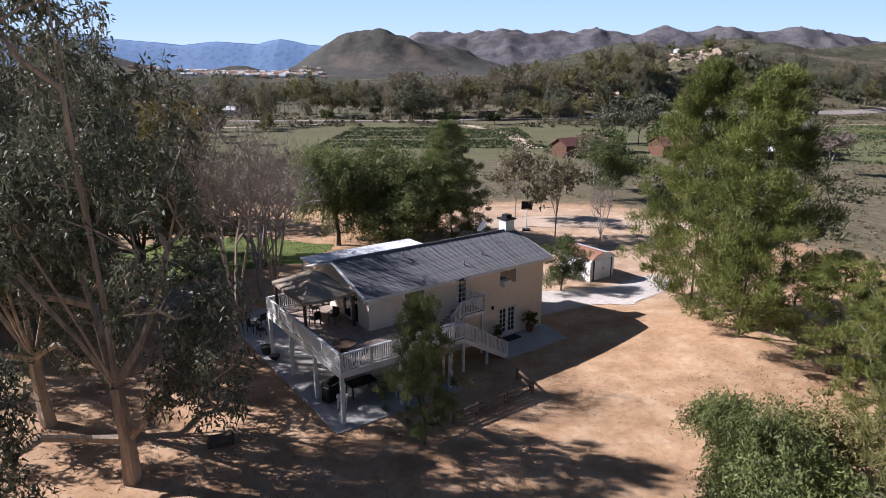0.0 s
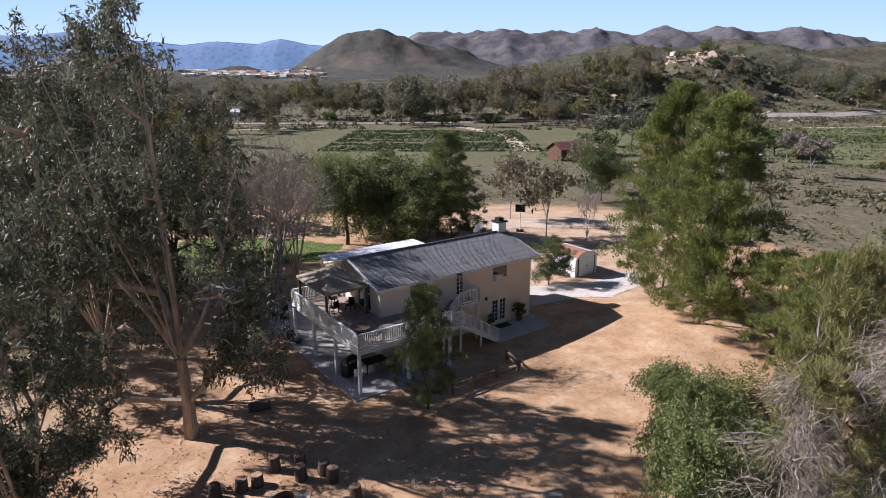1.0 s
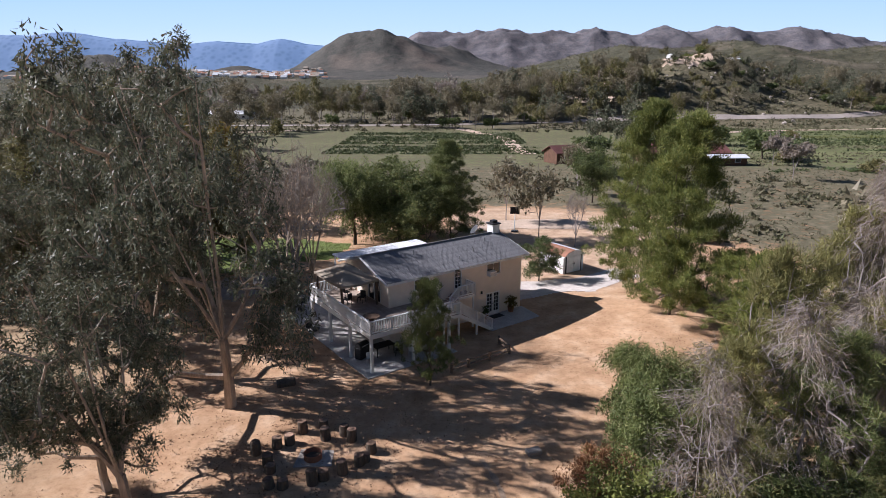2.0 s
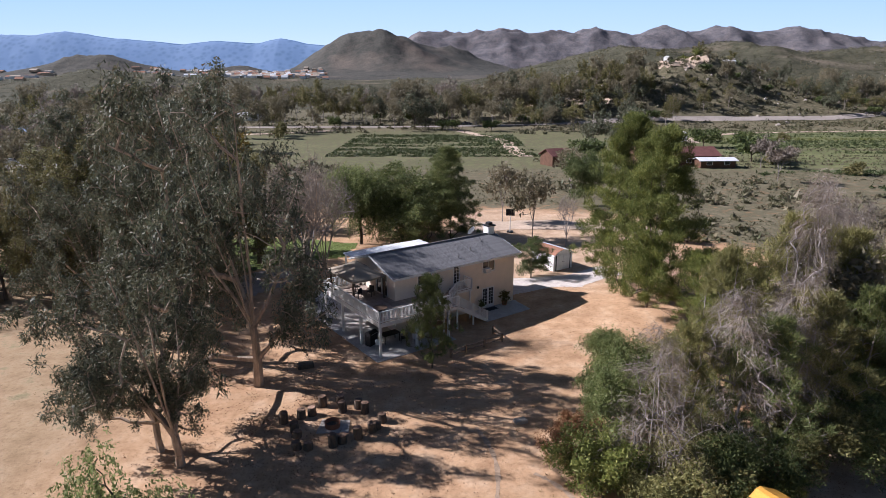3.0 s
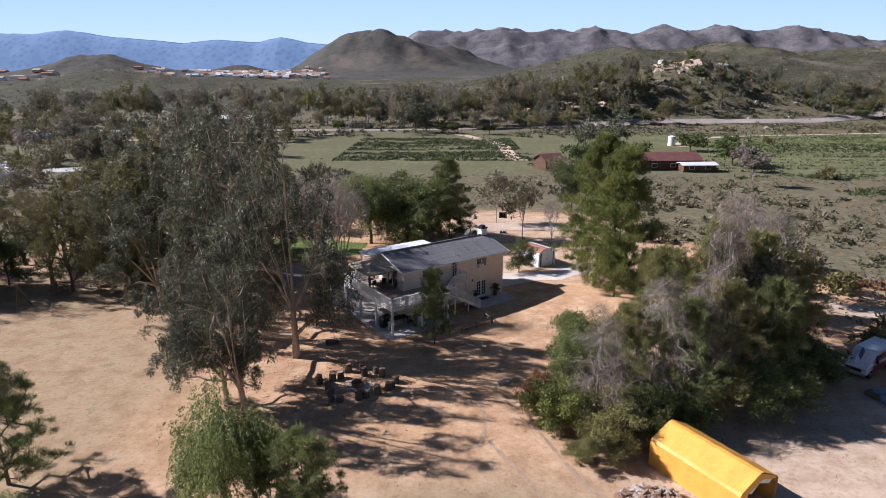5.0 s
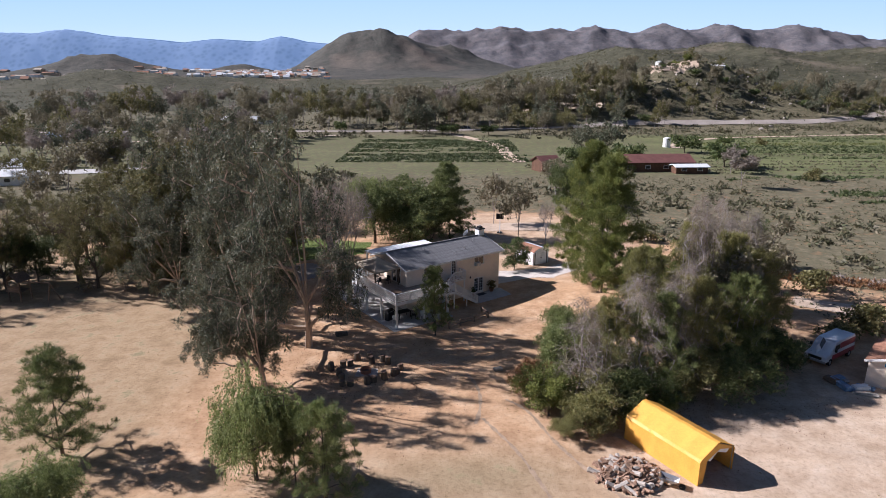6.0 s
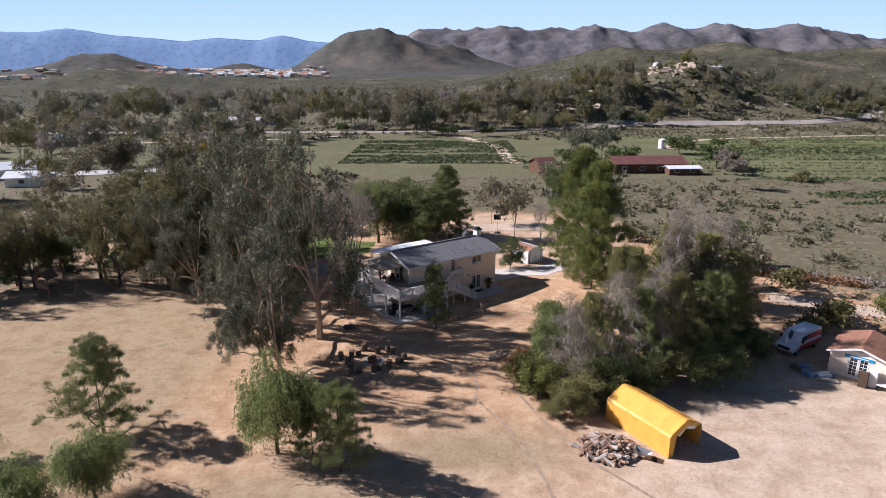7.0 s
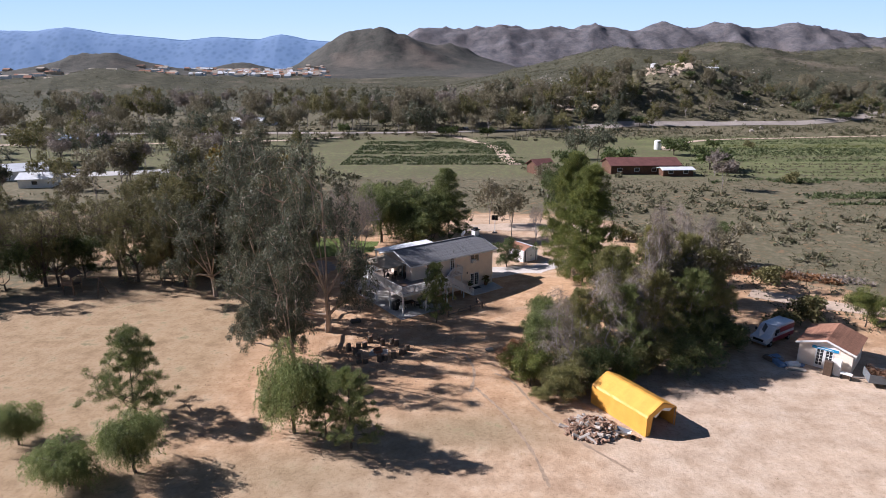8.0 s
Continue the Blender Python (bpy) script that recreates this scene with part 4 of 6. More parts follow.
        bm.faces.new(a), bm.faces.new(b[::-1])
        for i in range(4):
            bm.faces.new((a[i], b[i], b[(i + 1) % 4], a[(i + 1) % 4]))
        bmesh.ops.recalc_face_normals(bm, faces=bm.faces[:])
        part("roof_deck", bm, M_WHITE, house)
        bm = bmesh.new()
        rr = random.Random(5)
        x = -13.99
        cuts = [x]
        while x < .41:
            x += rr.uniform(.22, .36)
            cuts.append(min(x, .41))
        for p, q in zip(cuts, cuts[1:]):
            if q - p < .03:
                continue
            th = rr.uniform(.012, .026)
            vs = [bm.verts.new(c) for c in ((p, 0, 0), (q - .008, 0, 0), (q - .008, 0, th), (p, 0, th), (p, .16, -.004), (q - .008, .16, -.004), (q - .008, .16, .008), (p, .16, .008))]
            for f in ((0, 1, 2, 3), (3, 2, 6, 7), (7, 6, 5, 4), (0, 3, 7, 4), (1, 5, 6, 2)):
                bm.faces.new([vs[k] for k in f])
        bmesh.ops.recalc_face_normals(bm, faces=bm.faces[:])
        me = shared("shingle_course", bm, M_SHINGLE)
        for k in range(30):
            yy, zz = at(4.2 - k * .14, 0)
            put("shingle_course", me, Matrix.Translation((0, yy, zz)) @ Matrix.Rotation(sl * -side, 4, "X") @ Matrix.Rotation(math.pi if side > 0 else 0, 4, "Z") @ Matrix.Translation((6.79 * (1 if side < 0 else 1) - 6.79 + (13.58 if side > 0 else 0), 0, 0)), house)
        ya, za = at(4.2, -.09)
        part("fascia", boxes((-13.99, .41, ya - .02, ya + .02, za - .10, za + .09)), M_WHITE, house)
        for gx in (-14.01, .41):
            (ya, za), (yb, zb) = at(0, -.06), at(4.2, -.06)
            part("rake_board", bar((gx, ya, za), (gx, yb, zb), .22, .04), M_WHITE, house)
    part("ridge_cap", bar((-13.99, 3.49, 6.24), (.41, 3.49, 6.24), .05, .22), M_SHINGLE, house)
    ch = part("chimney", boxes((-.55, .25, 3.3, 4.1, 5.6, 7.0), bevel=.02), M_WHITE, house, "white stucco chimney")
    part("chimney_cap", boxes((-.65, .35, 3.2, 4.2, 7.0, 7.1), (-.4, .1, 3.45, 3.95, 7.1, 7.35)), M_BLACK, ch)
    for px, py in ((-4.4, 1.3), (-6.4, .6), (-9.6, 2.6), (-2.2, 2.5)):
        z = 6.22 - (3.49 - py) * .289
        part("vent_pipe", rod((px, py, z - .1), (px, py, z + .35), .05, sides=8), M_CHROME, house)
    # white patio roof at the back
    cover_ = part("patio_roof", slab([(-13.6, 7.35), (-4.8, 7.35), (-4.8, 9.5), (-13.6, 9.5)], 4.93, 5.03), M_METALROOF, house, "white metal patio roof")
    part("rib", boxes(*[(-13.5 + k * .4, -13.46 + k * .4, 7.36, 9.49, 5.032, 5.06) for k in range(22)]), M_METALROOF, cover_)
    for px in (-13.4, -10.6, -7.8, -5.0):
        part("patio_post", boxes((px - .06, px + .06, 9.3, 9.42, 0, 4.93)), M_WHITE, house)
    return house


def dish():
    ob = thing("satellite_dish", HOUSE @ pose(-1.3, 5.0, 5.78), "round white satellite dish on the roof", "satellite dish")
    bm = bmesh.new()
    bmesh.ops.create_uvsphere(bm, u_segments=20, v_segments=12, radius=.7, matrix=Matrix.Diagonal((1, 1, 1, 1)))
    bmesh.ops.delete(bm, geom=[v for v in bm.verts if v.co.z > -.42], context="VERTS")
    for v in bm.verts:
        v.co.z += .7
    d = part("reflector", bm, M_WHITE, ob)
    d.matrix_basis = Matrix.Translation((0, 0, .55)) @ Matrix.Rotation(radians(62), 4, Vector((-1, -.3, 0)).normalized()) @ Matrix.Translation((0, 0, -.1))
    part("mast", rod((0, 0, -.1), (0, 0, .55), .03), M_CHROME, ob)
    part("arm", rod((0, 0, .45), (-.2, -.6, .75), .015), M_CHROME, ob)


# ---- the deck ----
def rail_run(parent, p, q, base, me_bal, step=.125, top=.92):
    """Top rail, bottom rail, posts and balusters from p to q (3D points on the floor)."""
    p, q = Vector(p), Vector(q)
    L = (q - p).length
    up = Vector((0, 0, 1))
    part("top_rail", bar(p + up * top, q + up * top, .14, .05), M_WHITE, parent)
    part("bottom_rail", bar(p + up * .10, q + up * .10, .05, .08), M_WHITE, parent)
    n = max(1, round(L / 1.9))
    for k in range(n + 1):
        c = p.lerp(q, k / n)
        part("rail_post", boxes((c.x - .05, c.x + .05, c.y - .05, c.y + .05, c.z - .2, c.z + top + .04)), M_WHITE, parent)
    m = int(L / step)
    for k in range(1, m):
        c = p.lerp(q, k / m)
        put("baluster", me_bal, Matrix.Translation((c.x, c.y, c.z + .12)), parent)


def build_deck():
    deck = thing("deck", HOUSE, "raised wooden deck with white railings and stairs", "deck")
    bal = shared("baluster", boxes((-.02, .02, -.02, .02, 0, .78)), M_WHITE)
    F = 2.92
    # boards
    for k in range(26):
        x = -17.15 + k * .14
        part("deck_board", boxes((x, x + .132, -3.6, 6.3, F - .035, F)), M_DECK, deck)
    for k in range(23):
        x = -13.51 + k * .14
        part("deck_board", boxes((x, x + .132, -3.6, -.03, F - .035, F)), M_DECK, deck)
    part("rim_joist", boxes((-17.2, -17.15, -3.65, 6.35, F - .34, F - .004)), M_WHITE, deck, "white painted deck edge")
    part("rim_joist", boxes((-17.15, -10.3, -3.65, -3.6, F - .34, F - .004)), M_WHITE, deck)
    part("rim_joist", boxes((-17.15, -13.6, 6.3, 6.35, F - .34, F - .004)), M_WHITE, deck)
    for k in range(9):
        part("joist", boxes((-17.1 + k * .85, -17.05 + k * .85, -3.58, -.05, F - .25, F - .04)), M_WOOD, deck)
    for x, y in ((-17.1, -3.55), (-17.1, -.4), (-17.1, 2.9), (-17.1, 6.2), (-13.7, -3.55), (-10.5, -3.55), (-13.75, 6.2)):
        part("deck_post", boxes((x - .09, x + .09, y - .09, y + .09, -.05, F - .04)), M_WHITE, deck)
    rail_run(deck, (-17.15, -3.6, F), (-17.15, 6.3, F), 0, bal)
    rail_run(deck, (-17.15, -3.6, F), (-10.35, -3.6, F), 0, bal)
    rail_run(deck, (-17.15, 6.3, F), (-13.7, 6.3, F), 0, bal)
    # landing, stairs down, steps up to the balcony
    part("landing", boxes((-10.3, -8.66, -2.5, -.03, 2.0, 2.15)), M_DECK, deck)
    part("landing_edge", boxes((-10.3, -8.66, -2.55, -2.5, 1.9, 2.146)), M_WHITE, deck)
    rail_run(deck, (-10.2, -2.5, 2.15), (-8.66, -2.5, 2.15), 0, bal)
    n = 12
    for k in range(n):
        x, z = -8.66 + k * .275, 2.15 - (k + 1) * 2.15 / (n + 1)
        part("tread", boxes((x, x + .29, -2.5, -1.45, z - .045, z)), M_DECK, deck)
    for y in (-2.53, -1.42):
        part("stringer", bar((-8.7, y, 1.98), (-5.36, y, .03), .05, .28), M_WHITE, deck)
    rail_run(deck, (-8.6, -2.5, 2.1), (-5.4, -2.5, .05), 0, bal)
    rail_run(deck, (-8.6, -1.45, 2.1), (-5.4, -1.45, .05), 0, bal)
    for x, y, z in ((-10.2, -2.45, 2.0), (-8.75, -2.45, 2.0), (-8.75, -.2, 2.0), (-7.0, -2.5, .95), (-6.3, -1.12, 2.8), (-7.75, -1.12, 2.8)):
        part("stair_post", boxes((x - .06, x + .06, y - .06, y + .06, -.05, z)), M_WHITE, deck)
    part("balcony_floor", boxes((-7.85, -6.2, -1.2, -.03, 2.78, 2.9)), M_DECK, deck)
    part("balcony_edge", boxes((-7.85, -6.2, -1.24, -1.2, 2.70, 2.896)), M_WHITE, deck)
    for k in range(4):
        part("tread", boxes((-8.72 + k * .22, -8.46 + k * .22, -1.2, -.03, 2.25 + k * .15, 2.30 + k * .15)), M_DECK, deck)
    rail_run(deck, (-8.7, -1.2, 2.15), (-7.85, -1.2, 2.9), 0, bal)
    rail_run(deck, (-7.85, -1.2, 2.9), (-6.2, -1.2, 2.9), 0, bal)
    rail_run(deck, (-6.2, -1.2, 2.9), (-6.2, -.1, 2.9), 0, bal)


def build_gazebo():
    g = thing("gazebo", HOUSE @ pose(-15.35, 3.4, 2.92), "tan canvas gazebo with brown posts on the deck", "gazebo")
    w, d = 1.62, 2.35
    for sx in (-1, 1):
        for sy in (-1, 1):
            part("post", boxes((sx * (w - .15) - .07, sx * (w - .15) + .07, sy * (d - .2) - .07, sy * (d - .2) + .07, 0, 2.1)), M_BROWNMETAL, g)
    bm = bmesh.new()
    nseg = 5
    ring = []
    for k in range(nseg + 1):  # sagging canvas, eave to apex
        f = k / nseg
        zz = 2.08 + 1.0 * (f ** 0.85) - .10 * math.sin(f * math.pi)
        a, b = w * (1 - f * .93), d * (1 - f * .93)
        ring.append([bm.verts.new((sx * a, sy * b, zz)) for sx, sy in ((-1, -1), (0, -1), (1, -1), (1, 0), (1, 1), (0, 1), (-1, 1), (-1, 0))])
        for i in (1, 3, 5, 7):
            ring[-1][i].co.z -= .06 * (1 - f)
    for a, b in zip(ring, ring[1:]):
        for i in range(8):
            bm.faces.new((a[i], a[(i + 1) % 8], b[(i + 1) % 8], b[i]))
    bm.faces.new(ring[-1])
    low = [bm.verts.new(v.co - Vector((0, 0, .16))) for v in ring[0]]
    for i in range(8):
        bm.faces.new((low[i], low[(i + 1) % 8], ring[0][(i + 1) % 8], ring[0][i]))
    bmesh.ops.recalc_face_normals(bm, faces=bm.faces[:])
    part("canopy", bm, M_CANVAS, g, "sagging tan canvas canopy")
    for p, q in (((-w, -d, 2.0), (w, -d, 2.0)), ((w, -d, 2.0), (w, d, 2.0)), ((w, d, 2.0), (-w, d, 2.0)), ((-w, d, 2.0), (-w, -d, 2.0))):
        part("beam", bar(tuple(c * .93 if i < 2 else c for i, c in enumerate(p)), tuple(c * .93 if i < 2 else c for i, c in enumerate(q)), .07, .12), M_BROWNMETAL, g)


def chair(m, label, material, category="chair", group=""):
    c = thing("patio_chair", m, label, category, group)
    part("seat", boxes((-.24, .24, -.24, .24, .40, .44), bevel=.01), material, c)
    part("backrest", boxes((-.24, .24, .22, .26, .44, .9), bevel=.01), material, c)
    for sx in (-1, 1):
        for sy in (-1, 1):
            part("leg", boxes((sx * .22 - .02, sx * .22 + .02, sy * .22 - .02, sy * .22 + .02, 0, .40)), material, c)
        part("armrest", boxes((sx * .25 - .03, sx * .25 + .03, -.22, .22, .62, .65)), material, c)
    return c


def pot_plant(m, leaf, label, s=1.0, seed=1):
    p = thing("potted_plant", m, label, "potted plant")
    bm = bmesh.new()
    bmesh.ops.create_cone(bm, cap_ends=True, segments=14, radius1=.17 * s, radius2=.24 * s, depth=.38 * s, matrix=Matrix.Translation((0, 0, .19 * s)))
    part("pot", bm, M_TERRA, p)
    rng = np.random.RandomState(seed)
    c = rng.normal(size=(16, 3)) * np.array([.2, .2, .22]) * s + np.array([0, 0, .85 * s])
    link("foliage", quads_mesh("foliage", leaves(rng, c, 22, .16 * s, .18 * s, .25, .2)), leaf, p)
    part("stem", rod((0, 0, .3 * s), (0, 0, .8 * s), .02 * s, sides=6), M_BARKD, p)


def patio_things():
    L = lambda x, y, z=0.0, r=0: HOUSE @ pose(x, y, z, 0, 0, r)
    g = thing("barbecue_grill", L(-16.5, -1.0, .06, 20), "black covered barbecue grill on the patio", "grill")
    bm = boxes((-.5, .5, -.3, .3, .0, .95), bevel=.06)
    part("cabinet", bm, M_BLACK, g)
    part("hood", rod((-.48, 0, .95), (.48, 0, .95), .3, sides=18), M_BLACK, g)
    part("handle", rod((-.35, -.36, 1.05), (.35, -.36, 1.05), .02), M_CHROME, g)
    part("side_shelf", boxes((.5, .85, -.28, .28, .85, .9)), M_BLACK, g)
    chair(L(-16.4, -2.0, .06, 150), "white metal patio chair under the deck", M_WHITE, group="patio chairs")
    chair(L(-14.1, -2.2, .06, 230), "dark patio chair under the deck", M_BLACK, group="patio chairs")
    chair(L(-13.3, -2.9, .06, 20), "white metal patio chair under the deck", M_WHITE, group="patio chairs")
    t = thing("patio_table", L(-14.9, -1.3, .06), "dark patio table under the deck", "table")
    part("tabletop", boxes((-.8, .8, -.45, .45, .70, .75), bevel=.01), M_BLACK, t)
    for sx in (-1, 1):
        for sy in (-1, 1):
            part("leg", boxes((sx * .7 - .03, sx * .7 + .03, sy * .38 - .03, sy * .38 + .03, 0, .70)), M_BLACK, t)
    for x, y, r in ((-16.9, 10.6, 40), (-16.0, 11.3, 200), (-16.6, 9.6, 100)):
        chair(L(x, y, .06, r), "dark metal chair on the concrete patio", M_BLACK, group="patio chairs")
    b = thing("planter_tub", L(-17.3, 6.6, .06), "black round planter tub on the patio edge", "planter")
    part("tub", rod((0, 0, 0), (0, 0, .5), .3, .38, 16), M_BLACK, b)
    part("soil", rod((0, 0, .502), (0, 0, .52), .33, sides=16), M_BARKD, b)
    b = thing("planter_bowl", L(-17.2, 5.6, .06), "low dark planter bowl on the patio edge", "planter")
    part("bowl", rod((0, 0, 0), (0, 0, .22), .22, .36, 16), M_BLACK, b)
    pot_plant(L(-1.5, -.45, .06), M_FALL, "tall potted plant with reddish leaves by the doors", 1.25, 3)
    pot_plant(L(-10.0, -.4, 2.92), M_BROAD, "potted plant on the deck by the wall", .9, 4)
    pot_plant(L(-4.4, -.5, .06), M_BROAD, "low potted plant by the doors", .8, 5)
    mt = thing("door_mat", L(-3.2, -.55, .06), "dark door mat in front of the doors", "mat")
    part("mat", boxes((-.6, .6, -.35, .35, 0, .02), bevel=.005), M_BLACK, mt)
    t = thing("round_table", L(-15.9, -1.5, 2.92), "low round dark table on the deck", "table")
    part("tabletop", rod((0, 0, .40), (0, 0, .44), .62, sides=24), M_BROWNMETAL, t)
    part("pedestal", rod((0, 0, 0), (0, 0, .40), .25, .08, 14), M_BROWNMETAL, t)
    for x, y, r in ((-15.0, 4.2, 90), (-15.7, 2.6, 200), (-14.6, 2.4, 300)):
        chair(L(x, y, 2.92, r), "dark metal chair under the gazebo", M_BLACK, group="gazebo chairs")
    f = thing("low_fence", HOUSE, "low weathered wooden fence beside the patio", "fence")
    pts = [(-12.6, -6.7), (-11.1, -6.71), (-9.2, -6.73), (-7.3, -6.74), (-6.85, -5.05)]
    for a, b in zip(pts, pts[1:]):
        for z in (.28, .62):
            part("fence_rail", bar((*a, z), (*b, z), .14, .05), M_WOOD, f)
    for x, y in pts:
        part("fence_post", boxes((x - .07, x + .07, y - .07, y + .07, -.1, .75)), M_WOOD, f)
    patio = thing("patio", HOUSE, "pale concrete patio round the house", "patio", kind="structure")
    part("paving", slab([(-17.75, -4.15), (-10.2, -4.2), (-10.2, -.02), (-13.6, -.02), (-13.6, 7.02), (-4, 7.02), (-4, 10), (-13.5, 10), (-14.5, 14.4), (-17.75, 14.4)], -.3, .06), M_CONCRETE, patio)
    part("paving", slab([(-5.6, -2.75), (-.2, -2.75), (.2, -.02), (-5.6, -.02)], -.3, .06), M_CONCRETE, patio)


# ---- yard things ----
def build_shed():
    m = pose(12.6, 48.9, H(13, 50) - .02, 0, 0, 35)
    s = thing("garden_shed", m, "white metal shed with a rusty gambrel roof", "shed")
    W, D, E, P = 3.0, 3.6, 1.85, 2.5
    part("wall", boxes((0, W, .06, D, 0, E)), M_WHITE, s)
    prof = [(-.12, E - .05), (.0, E + .06), (.55, P - .22), (W / 2, P), (W - .55, P - .22), (W, E + .06), (W + .12, E - .05)]
    part("gable", prism([(0, E), (W, E), (W - .57, P - .28), (W / 2, P - .06), (.57, P - .28)], .07, D - .05), M_WHITE, s)
    for a, b, mt in zip(prof, prof[1:], (M_METALROOF, M_BROWNROOF, M_BROWNROOF, M_METALROOF, M_METALROOF, M_METALROOF)):
        part("roof_panel", prism([a, b, (b[0], b[1] - .05), (a[0], a[1] - .05)], -.1, D + .1), mt, s)
    for a, b in ((.45, 1.48), (1.52, 2.55)):
        d = part("door", boxes((a, b, .0, .055, .05, 1.75), bevel=.01), M_WHITE, s)
        part("handle", boxes(((b - .12 if a < 1 else a + .06), (b - .06 if a < 1 else a + .12), -.03, -.002, .9, 1.05)), M_BLACK, d)
    part("door_frame", boxes((.34, .44, -.01, .055, 0, 1.83)), M_BLACK, s)
    part("door_frame", boxes((2.56, 2.66, -.01, .055, 0, 1.83)), M_BLACK, s)


def build_hoop():
    b = thing("basketball_hoop", pose(9.6, 67.5, H(9.6, 67.5), 0, 0, -10), "basketball hoop with a dark backboard on a white pole", "basketball hoop")
    part("pole", rod((0, 0, -.2), (0, 0, 3.2), .06, sides=10), M_WHITE, b)
    part("backboard", boxes((-.62, .62, -.34, -.29, 2.55, 3.5), bevel=.02), M_BLACK, b, "dark rectangular backboard")
    part("arm", bar((0, 0, 2.9), (0, -.3, 3.0), .06), M_WHITE, b)
    bm = bmesh.new()
    for k in range(16):
        a0, a1 = k * math.pi / 8, (k + 1) * math.pi / 8
        seg = rod((.23 * math.cos(a0), -.6 + .23 * math.sin(a0), 2.7), (.23 * math.cos(a1), -.6 + .23 * math.sin(a1), 2.7), .012, sides=5)
        me = bpy.data.meshes.new("rim_piece")
        seg.to_mesh(me)
        seg.free()
        bm.from_mesh(me)
        bpy.data.meshes.remove(me)
    part("rim", bm, M_TERRA, b)
    part("base", boxes((-.45, .45, -.2, .7, 0, .18), bevel=.05), M_BLACK, b)


def build_shelter():
    a = math.degrees(math.atan2(.5, .866))
    s = thing("storage_shelter", pose(16.35, 1.1, H(17, 3), 0, 0, a), "yellow tarpaulin storage shelter with an open front", "shelter")
    W, D, E, P = 3.5, 6.3, 1.85, 2.65
    prof = [(0, 0), (.0, E - .15), (.12, E + .05), (W / 2 - .15, P), (W / 2 + .15, P), (W - .12, E + .05), (W, E - .15), (W, 0)]
    rng = random.Random(4)
    bm = bmesh.new()
    n = 14
    grid = []
    for k in range(n + 1):
        y = D * k / n
        sag = .035 * math.sin(k / n * math.pi * 5) ** 2
        grid.append([bm.verts.new((x + (.02 * rng.uniform(-1, 1) if 0 < i < 7 else 0), y, max(0, z - (sag if 1 < i < 6 else 0)))) for i, (x, z) in enumerate(prof)])
    for p, q in zip(grid, grid[1:]):
        for i in range(7):
            bm.faces.new((p[i], q[i], q[i + 1], p[i + 1]))
    bmesh.ops.recalc_face_normals(bm, faces=bm.faces[:])
    c = part("cover", bm, M_YELLOW, s, "taut yellow tarpaulin cover")
    sol = c.modifiers.new("thickness", "SOLIDIFY")
    sol.thickness = .012
    bk = [(x, z) for x, z in prof]
    part("back_wall", prism(bk, D - .02, D), M_YELLOW, s)
    part("front_flap", prism([(.05, 0), (.05, E - .18), (.14, E), (W / 2, P - .06), (W - .14, E), (W - .3, E - .1), (W / 2 + .2, P - .55), (.75, E - .25), (.55, 0)], .03, .045), M_YELLOW, s, "torn yellow front flap")
    part("valance", prism([(.8, E - .2), (W / 2 + .1, P - .5), (W - .5, E - .05), (W - .8, E - .28), (W / 2, P - .72), (1.1, E - .42)], .06, .07), M_WHITE, s)
    for y in (.12, 2.1, 4.2, D - .12):
        for p, q in (((.06, 0), (.06, E - .05)), ((.06, E - .05), (W / 2, P - .08)), ((W / 2, P - .08), (W - .06, E - .05)), ((W - .06, E - .05), (W - .06, 0))):
            part("frame_pole", rod((p[0], y, p[1]), (q[0], y, q[1]), .025, sides=6), M_CHROME, s)
    for x, y, a_, b_, h in ((1.2, 2.5, .9, .7, .9), (2.3, 3.6, 1.0, .9, 1.1), (1.4, 4.6, 1.4, .8, .8)):
        st = thing("storage_crate", pose(16.35, 1.1, H(17, 3), 0, 0, math.degrees(math.atan2(.5, .866))) @ pose(x, y, 0, 0, 0, 8), "dark stored crate inside the shelter", "crate")
        part("box", boxes((-a_ / 2, a_ / 2, -b_ / 2, b_ / 2, 0, h), bevel=.02), M_WOOD, st)


